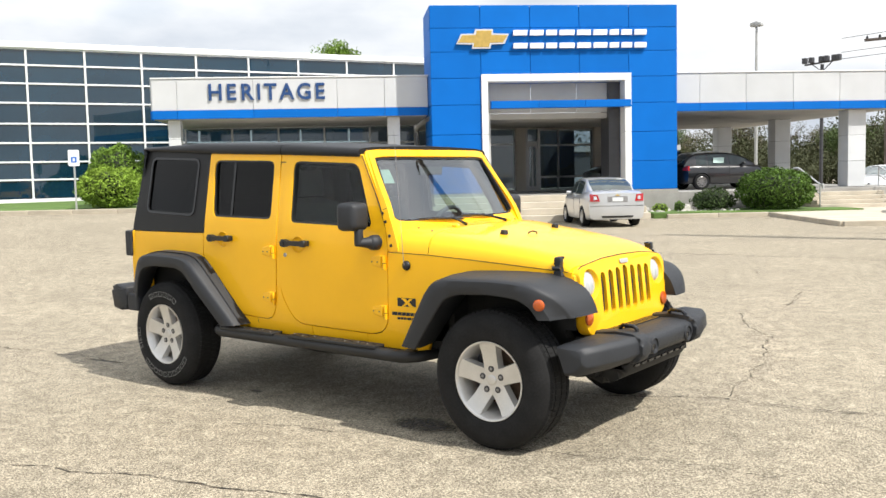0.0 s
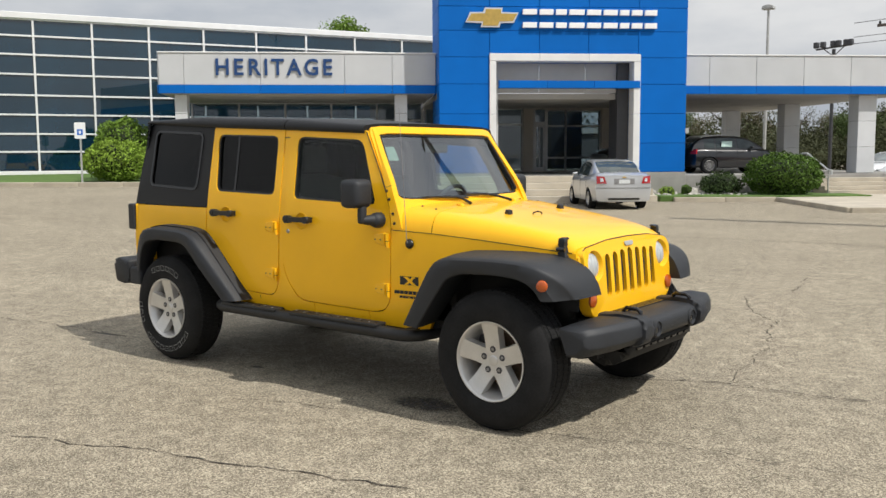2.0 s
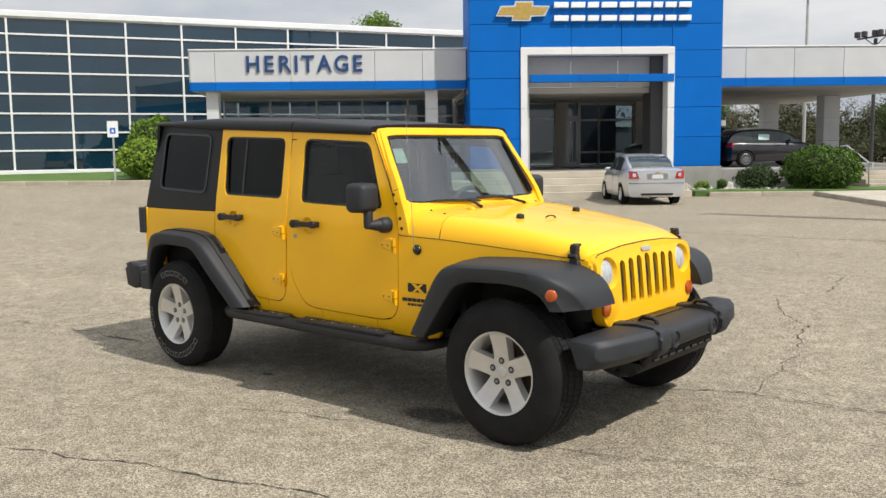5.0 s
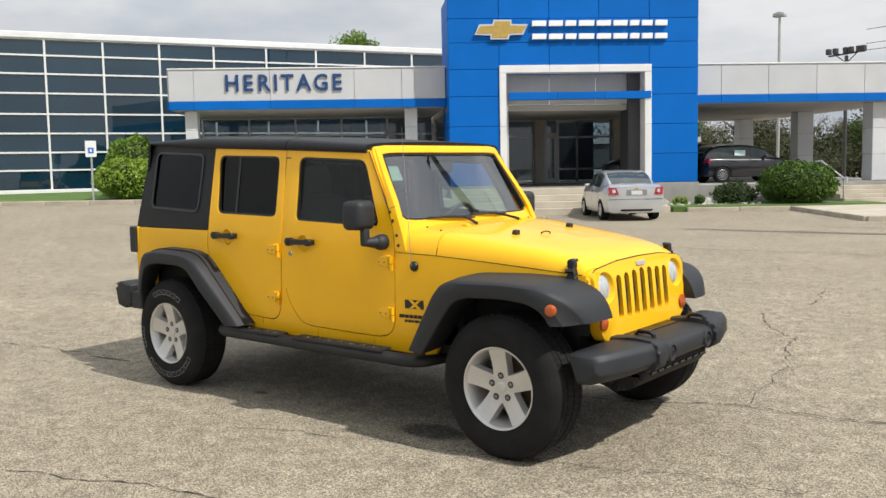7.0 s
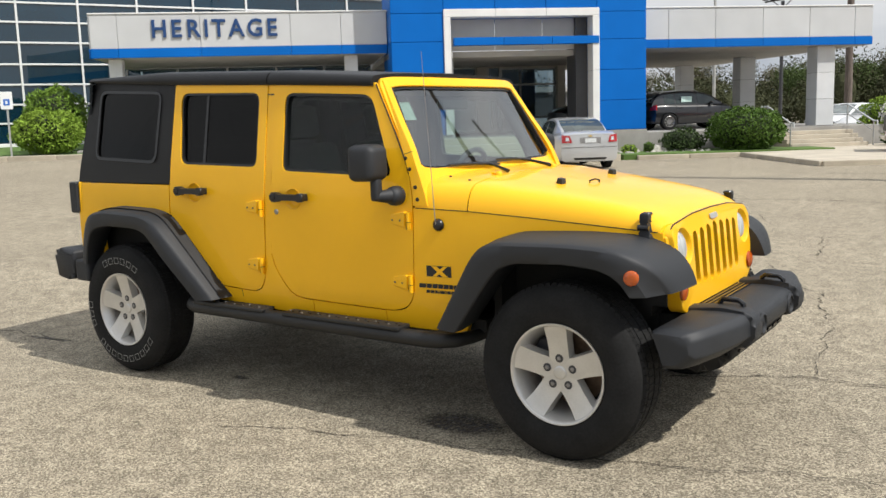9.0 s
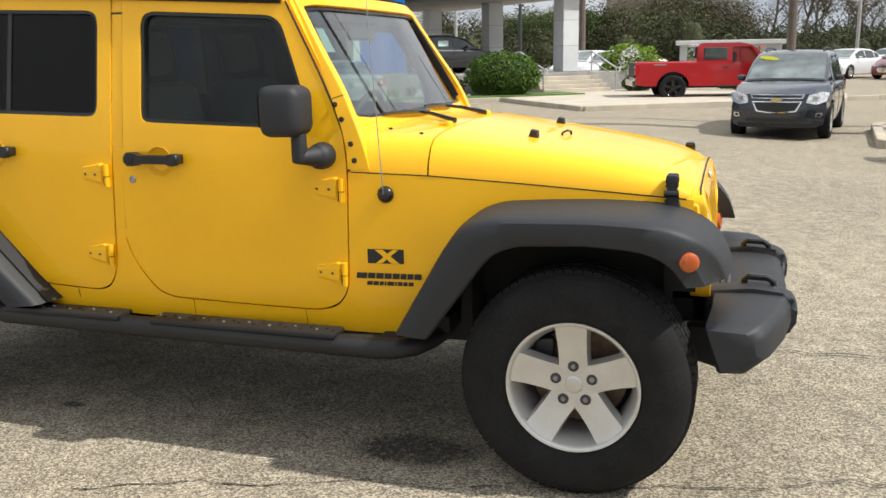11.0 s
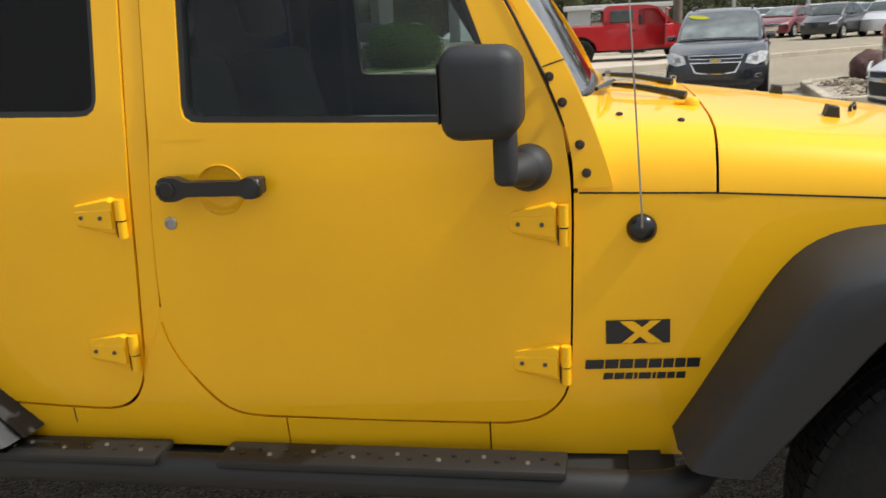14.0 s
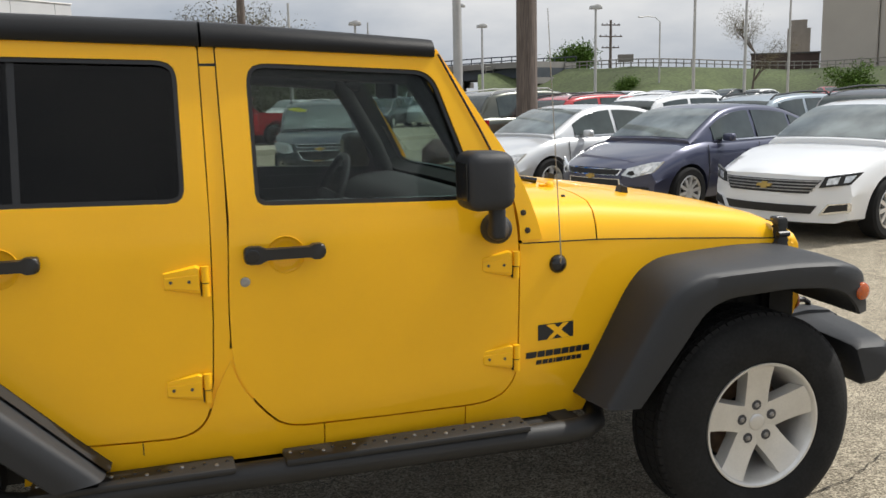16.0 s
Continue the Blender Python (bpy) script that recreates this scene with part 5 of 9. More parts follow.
grille = part("grille", leaning(body), YELLOW, jeep, "yellow seven-slot grille panel", smooth=32)
part("grille_backing", leaning(boxes((GX - 0.012, GX - 0.006, -0.335, 0.335, 0.69, 0.86), (GX - 0.012, GX - 0.006, -0.335, 0.335, 0.86, 0.95), (GX - 0.012, GX - 0.006, -0.335, 0.335, 0.95, 0.99))), DARK, jeep)
# the maker's small badge is kept as a plain chrome bar
part("shut_line", leaning(tube(bmesh.new(), [(GX + 0.006, -0.535, 0.965), (GX + 0.010, -0.515, 0.996), (GX + 0.012, -0.49, 1.010), (GX + 0.020, -0.25, 1.0365), (GX + 0.021, 0.0, 1.042), (GX + 0.020, 0.25, 1.0365), (GX + 0.012, 0.49, 1.010), (GX + 0.010, 0.515, 0.996), (GX + 0.006, 0.535, 0.965)], 0.003, 6)), DARK, jeep, at=pose(-0.004, 0, -0.001))
part("badge", leaning(prism(bmesh.new(), rounded(-0.052, 0.052, 0.988, 1.014, 0.012), "x", GX + 0.018, GX + 0.026, bevel=0.003)), ALLOY, grille, "small silver badge bar")
for s in (-1, 1):
    bm = bmesh.new()
    lathe(bm, [(0.0885, GX + 0.0155), (0.086, GX + 0.0165), (0.083, GX + 0.012), (0.073, GX - 0.012), (0.072, GX - 0.030)], 40, "x", (0, s * 0.425, 0.905))
    hl = part("headlight", leaning(bm), YELLOW, jeep, "round headlight sunk in the yellow panel", smooth=50)
    bm = bmesh.new()
    lathe(bm, [(0.0735, GX - 0.016), (0.073, GX - 0.008), (0.069, GX - 0.006), (0.067, GX - 0.012)], 40, "x", (0, s * 0.425, 0.905))
    part("bezel", leaning(bm), CHROME, hl, "thin chrome bezel", smooth=50)
    bm = bmesh.new()
    lathe(bm, [(0.070, GX - 0.016), (0.068, GX - 0.006), (0.058, GX + 0.003), (0.040, GX + 0.010), (0.020, GX + 0.014), (0.0005, GX + 0.0155)], 36, "x", (0, s * 0.425, 0.905))
    part("lens", leaning(bm), HEAD_LENS, hl, "pale fluted headlight lens", smooth=60)
    part("fender_front", leaning(boxes((3.24, 3.296, min(s * 0.49, s * 0.553), max(s * 0.49, s * 0.553), 0.905, 0.966), bevel=0.008)), YELLOW, jeep)
    part("splash_panel", boxes((3.205, 3.312, min(s * 0.546, s * 0.556), max(s * 0.546, s * 0.556), 0.66, 0.915)), DARK, jeep, "black inner splash panel")
    bm = bmesh.new()
    lathe(bm, [(0.042, GX + 0.016), (0.040, GX + 0.026), (0.02, GX + 0.034), (0.0005, GX + 0.036)], 24, "x", (0, s * 0.487, 0.722))
    part("turn_signal", leaning(bm), AMBER, jeep, "round amber turn signal", smooth=50)

# flares
def along(pts, n):
    """Even steps along a line of points, its corners rounded."""
    v = [Vector(p) for p in pts]
    L = [0.0]
    for a, b in zip(v, v[1:]):
        L.append(L[-1] + (b - a).length)
    out = []
    for k in range(n + 1):
        t = L[-1] * k / n
        i = max(j for j in range(len(L)) if L[j] <= t + 1e-9)
        out.append(v[-1].copy() if i == len(v) - 1 else v[i].lerp(v[i + 1], (t - L[i]) / (L[i + 1] - L[i])))
    for _ in range(2):
        out = [out[0]] + [(out[i - 1] + out[i] * 2 + out[i + 1]) / 4 for i in range(1, n)] + [out[-1]]
    return out


def flare(outer, inner, s, body_y, reach, name="fender_flare", n=48):
    o, i = along(outer, n), along(inner, n)
    bm, rows_ = bmesh.new(), []
    for k in range(n + 1):
        a, b = o[k], i[k]
        nrm = (a - b).normalized()
        by, out_y, out_b, mid = body_y(a.x), reach(a.x), reach(b.x), b.lerp(a, 0.5)
        sec = [(b - nrm * 0.0, out_b - 0.05), (b, out_b - 0.006), (b + nrm * 0.006, out_b), (mid, reach(mid.x) + 0.006), (b.lerp(a, 0.86), out_y + 0.002), (b.lerp(a, 0.96), out_y - 0.008), (a + nrm * 0.002, out_y - 0.022),
               (a + nrm * 0.010, out_y - 0.09), (a + nrm * 0.016, (out_y + by) / 2), (a + nrm * 0.020, by - 0.02), (b + nrm * 0.03, by - 0.02)]
        rows_.append([bm.verts.new((p.x, s * (y if s < 0 else by + (y - by) * 0.78), p.y - (0.0 if s < 0 else 0.03))) for p, y in sec])
    for a, b in zip(rows_, rows_[1:]):
        for k in range(len(a)):
            j = (k + 1) % len(a)
            bm.faces.new((a[k], a[j], b[j], b[k]))
    bm.faces.new(rows_[0]), bm.faces.new(rows_[-1][::-1])
    return part(name, bm, BLACK_PLASTIC, jeep, "wide black plastic fender flare", smooth=38)


for s in (-1, 1):
    fl = flare([(2.335, 0.535), (2.530, 0.862), (2.588, 0.925), (2.67, 0.955), (3.0, 0.964), (3.19, 0.958), (3.275, 0.938), (3.345, 0.893), (3.392, 0.832), (3.412, 0.765)],
               [(2.455, 0.530), (2.665, 0.815), (2.70, 0.845), (2.77, 0.870), (3.0, 0.880), (3.15, 0.870), (3.215, 0.850), (3.262, 0.812), (3.292, 0.765)], s, lambda x: min(flank(x, 0.95), 0.56 if x > 3.3 else 1.0),
               lambda x: lerp([(2.3, 0.90), (2.6, 0.930), (3.20, 0.934), (3.28, 0.926), (3.325, 0.908), (3.365, 0.872), (3.40, 0.815), (3.415, 0.775)], x))
    flare([(-0.375, 0.66), (-0.345, 0.80), (-0.285, 0.92), (-0.22, 0.972), (-0.08, 1.0), (0.25, 0.99), (0.36, 0.968), (0.43, 0.915), (0.815, 0.525)],
          [(-0.30, 0.655), (-0.265, 0.77), (-0.205, 0.855), (-0.16, 0.89), (-0.05, 0.91), (0.23, 0.905), (0.30, 0.885), (0.35, 0.845), (0.685, 0.515)], s, lambda x: 0.775,
          lambda x: lerp([(-0.38, 0.88), (-0.2, 0.932), (0.45, 0.932), (0.82, 0.89)], x))
    bm = bmesh.new()
    lathe(bm, [(0.031, -0.006), (0.031, 0.003), (0.027, 0.009), (0.014, 0.012), (0.0005, 0.012)], 24)
    for v in bm.verts:
        v.co.y *= s
    part("marker_lamp", bm, AMBER, fl, "round amber side marker", at=pose(3.303, s * (0.921 if s < 0 else 0.843), 0.845 if s < 0 else 0.815, 0, 0, -s * 14), smooth=50)
    part("mud_guard", boxes((-0.43, -0.30, min(s * 0.70, s * 0.90), max(s * 0.70, s * 0.90), 0.545, 0.68), bevel=0.015, seg=2), BLACK_PLASTIC, jeep)
    # wheel housings
    part("wheel_housing", boxes((2.50, 3.23, min(s * 0.40, s * 0.44), max(s * 0.40, s * 0.44), 0.45, 0.98), (2.50, 2.54, min(s * 0.44, s * 0.64), max(s * 0.44, s * 0.64), 0.48, 0.9), (2.6, 3.23, min(s * 0.4, s * 0.53), max(s * 0.4, s * 0.53), 0.93, 0.96), (3.20, 3.23, min(s * 0.4, s * 0.52), max(s * 0.4, s * 0.52), 0.62, 0.96)), DARK, jeep, "black inner wheel housing")
    part("wheel_housing", boxes((-0.42, 0.66, min(s * 0.46, s * 0.5), max(s * 0.46, s * 0.5), 0.45, 0.98), (-0.4, 0.6, min(s * 0.5, s * 0.76), max(s * 0.5, s * 0.76), 0.93, 0.97), (0.50, 0.54, min(s * 0.5, s * 0.74), max(s * 0.5, s * 0.74), 0.46, 0.72), (-0.44, -0.40, min(s * 0.5, s * 0.76), max(s * 0.5, s * 0.76), 0.5, 0.97)), DARK, jeep)

# underbody and frame
part("chassis", boxes((-0.62, 3.40, -0.50, -0.38, 0.40, 0.52), (-0.62, 3.40, 0.38, 0.50, 0.40, 0.52), (0.4, 2.45, -0.64, 0.64, 0.47, 0.53), (2.4, 3.3, -0.42, 0.42, 0.42, 0.6)), DARK, jeep)
for row in ((-0.50, 2.05, -0.690, -0.680, 0.56, 1.15), (-0.50, 2.05, 0.680, 0.690, 0.56, 1.15), (2.05, 2.1, -0.66, 0.66, 0.55, 1.10), (2.1, 3.22, -0.50, 0.50, 0.6, 0.98)):
    part("inner_panel", boxes(row), DARK, jeep, "dark inner body panel")
for x, nm in ((0.0, "rear_axle"), (2.947, "front_axle")):
    ax = part(nm, tube(bmesh.new(), [(x, -0.70, 0.39), (x, 0.70, 0.39)], 0.045, 12), DARK, jeep)
    part("differential", lathe(bmesh.new(), [(0.001, -0.12), (0.10, -0.10), (0.14, 0.0), (0.10, 0.10), (0.001, 0.12)], 16, "y", (x, 0.1, 0.37)), DARK, ax, smooth=40)
for s in (-1, 1):
    part("shock_absorber", tube(bmesh.new(), [(3.06, s * 0.52, 0.34), (3.12, s * 0.46, 0.85)], 0.03, 10), DARK, jeep)
part("tie_rod", tube(bmesh.new(), [(3.16, -0.62, 0.36), (3.16, 0.62, 0.40)], 0.018, 8), STEEL, jeep)

# bumpers
def front_bumper():
    prof = [(3.338, 0.500), (3.581, 0.490), (3.626, 0.525), (3.631, 0.590), (3.601, 0.618), (3.501, 0.628), (3.338, 0.622)]
    root = part("front_bumper", prism(bmesh.new(), soften(prof, 0.02, 3), "y", -0.315, 0.315, bevel=0.012), BLACK_PLASTIC, jeep, "wide black plastic front bumper", smooth=38)
    for s in (-1, 1):
        # raised shoulder beside the middle
        p2 = [(3.338, 0.488), (3.591, 0.475), (3.649, 0.515), (3.653, 0.600), (3.621, 0.640), (3.501, 0.652), (3.338, 0.640)]
        part("bumper_shoulder", prism(bmesh.new(), soften(p2, 0.02, 3), "y", s * 0.318, s * 0.425, bevel=0.022), BLACK_PLASTIC, root, smooth=38)
        bm, rows_ = bmesh.new(), []
        for y, xf_, zt, zb, xr_ in ((0.428, 3.634, 0.634, 0.485, 3.370), (0.60, 3.606, 0.634, 0.475, 3.368), (0.76, 3.562, 0.630, 0.470, 3.358), (0.828, 3.534, 0.626, 0.470, 3.354), (0.848, 3.512, 0.612, 0.486, 3.362)):
            pr = soften([(xr_ + 0.045, zb), (xf_ - 0.055, zb + 0.006), (xf_, zb + 0.055), (xf_ - 0.006, zt - 0.030), (xf_ - 0.030, zt - 0.002), (xf_ - 0.14, zt + 0.003), (xr_, zt - 0.004)], 0.008, 2)
            rows_.append([bm.verts.new((x, s * (y if s < 0 else y * 0.93), z)) for x, z in pr])
        for a, b in zip(rows_, rows_[1:]):
            for k in range(len(a)):
                j = (k + 1) % len(a)
                bm.faces.new((a[k], a[j], b[j], b[k]))
        bm.faces.new(rows_[0]), bm.faces.new(rows_[-1][::-1])
        part("bumper_end", bm, BLACK_PLASTIC, root, smooth=38)
        bm = bmesh.new()
        lathe(bm, [(0.050, 3.627), (0.048, 3.635), (0.042, 3.638), (0.038, 3.627), (0.034, 3.611)], 28, "x", (0, s * 0.235, 0.556))
        fog = part("fog_lamp_ring", bm, BLACK_PLASTIC, root, smooth=40)
        bm = bmesh.new()
        lathe(bm, [(0.038, 3.623), (0.025, 3.628), (0.0005, 3.630)], 24, "x", (0, s * 0.235, 0.556))
        part("fog_lens", bm, BLACK_GLOSS, fog, smooth=40)
        part("tow_hook", tube(bmesh.new(), [(3.470, s * 0.33, 0.62), (3.472, s * 0.33, 0.660), (3.485, s * 0.33, 0.673), (3.550, s * 0.33, 0.671), (3.572, s * 0.33, 0.656), (3.576, s * 0.33, 0.61)], 0.012, 8), BLACK_GLOSS, root, "black tow hook", smooth=40)
    part("tread_pad", boxes(*[(3.348 + 0.022 * k, 3.360 + 0.022 * k, -0.30, 0.30, 0.618, 0.632) for k in range(4)]), BLACK_GLOSS, root)
    bm = prism(bmesh.new(), soften([(3.278, 0.36), (3.431, 0.345), (3.531, 0.40), (3.571, 0.48), (3.318, 0.48)], 0.03, 3), "y", -0.42, 0.42, bevel=0.04)
    part("air_dam", bm, DARK, root, "black lower air dam", smooth=40)
    for k in range(8):
        part("air_dam_slot", boxes((3.546, 3.567, -0.345 + 0.09 * k, -0.285 + 0.09 * k, 0.445, 0.458)), BLACK_GLOSS, root)


front_bumper()
part("rear_bumper", prism(bmesh.new(), soften([(-0.70, 0.54), (-0.55, 0.53), (-0.50, 0.56), (-0.50, 0.72), (-0.66, 0.735), (-0.70, 0.70)], 0.02, 3), "y", -0.86, 0.86, bevel=0.03), BLACK_PLASTIC, jeep, "black plastic rear bumper", smooth=38)

# side steps
for s in (-1, 1):
    st = part("side_step", tube(bmesh.new(), [(0.50, s * 0.75, 0.467), (0.545, s * 0.80, 0.464), (0.60, s * 0.825, 0.462), (2.24, s * 0.825, 0.452), (2.30, s * 0.812, 0.452), (2.36, s * 0.770, 0.452), (2.40, s * 0.69, 0.454), (2.42, s * 0.56, 0.458)], [0.034, 0.037, 0.039, 0.039, 0.038, 0.035, 0.031, 0.028], 18), STEP_BLACK, jeep, "black tubular side step", smooth=50)
    for a, b in ((0.62, 1.172), (1.315, 2.09)):
        pad = part("step_pad", boxes((a, b, min(s * 0.762, s * 0.864), max(s * 0.762, s * 0.864), 0.482, 0.504), bevel=0.008, seg=2), STEP_BLACK, st, "ribbed black step pad", smooth=40)
        n = int((b - a) / 0.032)
        for k in range(n):
            x = a + 0.02 + k * 0.032
            bm = bmesh.new()
            lathe(bm, [(0.006, 0.504), (0.005, 0.508), (0.0005, 0.509)], 8, "z", (x, s * (0.808 + 0.02 * (k % 2)), 0))
            part("tread_stud", bm, STEEL if k % 3 == 0 else BLACK_GLOSS, pad)
    # added plate, closes the sunlit slot between body and step in the ground shadow
    part("mounting_rail", boxes((0.62, 2.32, min(s * 0.66, s * 0.80), max(s * 0.66, s * 0.80), 0.448, 0.462), bevel=0.003), DARK, st, "black plate added to block sun between body and step")
    for x in (0.9, 1.62, 2.22):
        part("step_bracket", boxes((x, x + 0.07, min(s * 0.5, s * 0.80), max(s * 0.5, s * 0.80), 0.44, 0.475)), DARK, st)

# mirrors
for s in (-1, 1):
    bm = boxes((1.870, 2.022, min(s * 0.782, s * 0.940), max(s * 0.782, s * 0.940), 1.203, 1.378), bevel=0.036, seg=4)
    for v in bm.verts:
        if v.co.x > 1.975:
            k = (v.co.x - 1.975) / 0.055
            v.co.z = 1.290 + (v.co.z - 1.290) * (1 - 0.10 * k)
            v.co.y = s * (0.878 + (abs(v.co.y) - 0.878) * (1 - 0.12 * k))
    mr = part("mirror", bm, BLACK_PLASTIC, jeep, "black door mirror", smooth=45)
    part("mirror_glass", boxes((1.867, 1.871, min(s * 0.824, s * 0.920), max(s * 0.824, s * 0.920), 1.236, 1.346), bevel=0.0015), BLACK_GLOSS, mr)
    part("mirror_arm", boxes((1.962, 2.008, min(s * 0.828, s * 0.882), max(s * 0.828, s * 0.882), 1.108, 1.222), bevel=0.016, seg=3), BLACK_PLASTIC, mr, smooth=45)
    part("mirror_foot", tube(bmesh.new(), [(1.984, s * 0.868, 1.130), (1.990, s * 0.845, 1.130), (2.010, s * 0.800, 1.128), (2.018, s * 0.76, 1.127)], [0.020, 0.026, 0.034, 0.042], 18), BLACK_PLASTIC, mr, smooth=45)
    bm = bmesh.new()
    lathe(bm, [(0.0005, 0.078), (0.020, 0.075), (0.036, 0.065), (0.045, 0.048), (0.048, 0.025), (0.047, 0.0)], 28)
    for v in bm.verts:
        v.co.y *= s
    part("mirror_base", bm, BLACK_PLASTIC, mr, at=pose(2.020, s * 0.730, 1.126), smooth=50)

# aerial
bm = bmesh.new()
lathe(bm, [(0.030, 0.0), (0.031, -0.006), (0.024, -0.016), (0.012, -0.024), (0.0005, -0.026)], 24)
part("aerial_base", bm, BLACK_GLOSS, jeep, at=pose(2.247, -flank(2.247, 0.990), 0.990), smooth=45)
part("aerial", tube(bmesh.new(), [(2.247, -0.738, 0.990), (2.247, -0.748, 1.012), (2.200, -0.752, 1.80)], [0.005, 0.0022, 0.0012], 6), STEEL, jeep, "thin steel aerial")

# side badge: a dark block with a pale cross, over two rows of small printed bars
by = flank(2.235, 0.775)


def flat_on_side(name, polys, mat, lift, label=""):
    bm = bmesh.new()
    for pts in polys:
        bm.faces.new([bm.verts.new((x, -(flank(x, z) + lift), z)) for x, z in pts])
    return part(name, bm, mat, jeep, label)


flat_on_side("side_badge", [[(2.173, 0.738), (2.307, 0.738), (2.307, 0.791), (2.173, 0.791)]], DECAL_BLACK, 0.0025, "dark rectangular side decal")
X0, X1, Z0, Z1 = 2.205, 2.288, 0.7395, 0.7895
flat_on_side("badge_cross", [[(X0, Z0), (X0 + 0.022, Z0), (X1, Z1), (X1 - 0.022, Z1)]], YELLOW, 0.0045, "yellow cross stripe")
flat_on_side("badge_cross", [[(X0 - 0.004, Z1), (X0 + 0.026, Z1), (X1 + 0.004, Z0), (X1 - 0.026, Z0)]], YELLOW, 0.0055, "yellow cross stripe")
x = 2.128
for w in (0.042, 0.031, 0.031, 0.030, 0.030, 0.025, 0.025, 0.030):
    flat_on_side("printed_bar", [[(x, 0.681), (x + w - 0.003, 0.681), (x + w - 0.001, 0.702), (x + 0.002, 0.702)]], DECAL_BLACK, 0.0025)
    x += w
x = 2.166
for w in (0.0235, 0.0235, 0.018, 0.010, 0.029, 0.010, 0.021, 0.019, 0.022):
    flat_on_side("printed_bar", [[(x, 0.656), (x + w - 0.003, 0.656), (x + w - 0.001, 0.671), (x + 0.002, 0.671)]], DECAL_BLACK, 0.0025)
    x += w

# wheels
def wheel(x, y, s, name, lettered):
    w = part(name, bmesh.new(), None, jeep, at=pose(x, y, 0.394) @ (pose(0, 0, 0) if s < 0 else pose(0, 0, 0, 0, 0, 180)))
    bm = bmesh.new()
    prof = [(0.214, 0.105), (0.217, 0.122), (0.236, 0.132), (0.285, 0.138), (0.325, 0.134), (0.354, 0.122), (0.375, 0.102), (0.384, 0.080), (0.386, 0.0), (0.384, -0.080), (0.375, -0.102), (0.360, -0.116), (0.345, -0.125), (0.336, -0.130), (0.300, -0.138), (0.262, -0.137), (0.240, -0.131), (0.222, -0.122), (0.217, -0.112), (0.214, -0.105)]
    lathe(bm, prof, 80)
    tyre = part("tyre", bm, RUBBER, w, "black all-terrain tyre", smooth=40)
    bm = bmesh.new()
    for k in range(76):
        a = 2 * math.pi * k / 76
        for row, (y0, y1) in enumerate(((-0.106, -0.062), (-0.054, -0.008), (0.008, 0.054), (0.062, 0.106))):
            da = (0.02 if row % 2 else -0.02)
            r0, r1 = 0.362, 0.3905
            half = 0.0142
            for_r = lambda r, t, yy: (r * math.cos(a + da + t), yy, r * math.sin(a + da + t))
            edge = 0.022 if row in (0, 3) else 0.0
            vs = [bm.verts.new(for_r(r, t * half / 0.4 * 1.0, yy)) for r in (r0, r1) for t in (-1, 1) for yy in (y0 + (edge if row == 0 and r == r1 else 0), y1 - (edge if row == 3 and r == r1 else 0))]
            for q in ((0, 1, 3, 2), (4, 6, 7, 5), (0, 4, 5, 1), (2, 3, 7, 6), (0, 2, 6, 4), (1, 5, 7, 3)):
                bm.faces.new([vs[i] for i in q])
    t = part("tread", bm, RUBBER, tyre, "blocky tread")
    t["kind"] = "stuff"
    if lettered:
        for a0, n_ in ((118, 6), (330, 10), (205, 3)):
            bm = bmesh.new()
            for k in range(n_):
                a = radians(a0 - k * 11.0)
                for q in (0.284, 0.318):
                    c = [(q + dr, a + da) for dr, da in ((0, 0), (0.0035, 0), (0.0035, -0.13), (0, -0.13))]
                    bm.faces.new([bm.verts.new((r * math.cos(b), -0.1392, r * math.sin(b))) for r, b in c])
                for q in (0.0, -0.120):
                    c = [(0.284, a + q), (0.3215, a + q), (0.3215, a + q - 0.012), (0.284, a + q - 0.012)]
                    bm.faces.new([bm.verts.new((r * math.cos(b), -0.1392, r * math.sin(b))) for r, b in c])
            part("raised_print", bm, WHITE_BAR, tyre, "pale raised outline bars on the sidewall")
    bm = bmesh.new()
    lathe(bm, [(0.219, -0.114), (0.2235, -0.124), (0.2225, -0.129), (0.217, -0.1295), (0.2125, -0.126), (0.206, -0.112), (0.196, -0.088), (0.188, -0.060), (0.184, -0.02), (0.183, 0.11), (0.216, 0.118)], 96)
    rim = part("rim", bm, ALLOY, w, "silver five-spoke alloy rim", smooth=45)
    # five flat spokes that widen outwards and run into one another at the hub
    for k in range(5):
        a = radians(92.5 + 72 * k)
        bm = bmesh.new()
        pts = [(0.0, -0.0005), (0.0655, -0.0476), (0.100, -0.0465), (0.150, -0.048), (0.203, -0.053), (0.214, -0.055), (0.214, 0.055), (0.203, 0.053), (0.150, 0.048), (0.100, 0.0465), (0.0655, 0.0476), (0.0, 0.0005)]
        lo = [-0.0885, -0.0885, -0.093, -0.103, -0.116, -0.120]
        lo = lo + lo[::-1]
        front = [bm.verts.new((r, lo[i], c)) for i, (r, c) in enumerate(pts)]
        back = [bm.verts.new((r, lo[i] + 0.045, c * 1.14)) for i, (r, c) in enumerate(pts)]
        n_ = len(pts)
        for i0 in range(5):
            q = (i0, i0 + 1, n_ - 2 - i0, n_ - 1 - i0)
            bm.faces.new([front[i] for i in q]), bm.faces.new([back[i] for i in q[::-1]])
        for i in range(n_):
            j = (i + 1) % n_
            bm.faces.new((front[i], back[i], back[j], front[j]))
        bmesh.ops.bevel(bm, geom=[e for e in bm.edges if e.calc_face_angle(0) > 0.8 and e.verts[0].co.y < -0.075 and e.verts[1].co.y < -0.075 and min(v.co.x for v in e.verts) > 0.06 and max(v.co.x for v in e.verts) > 0.09], offset=0.006, segments=3, affect="EDGES", profile=0.5)
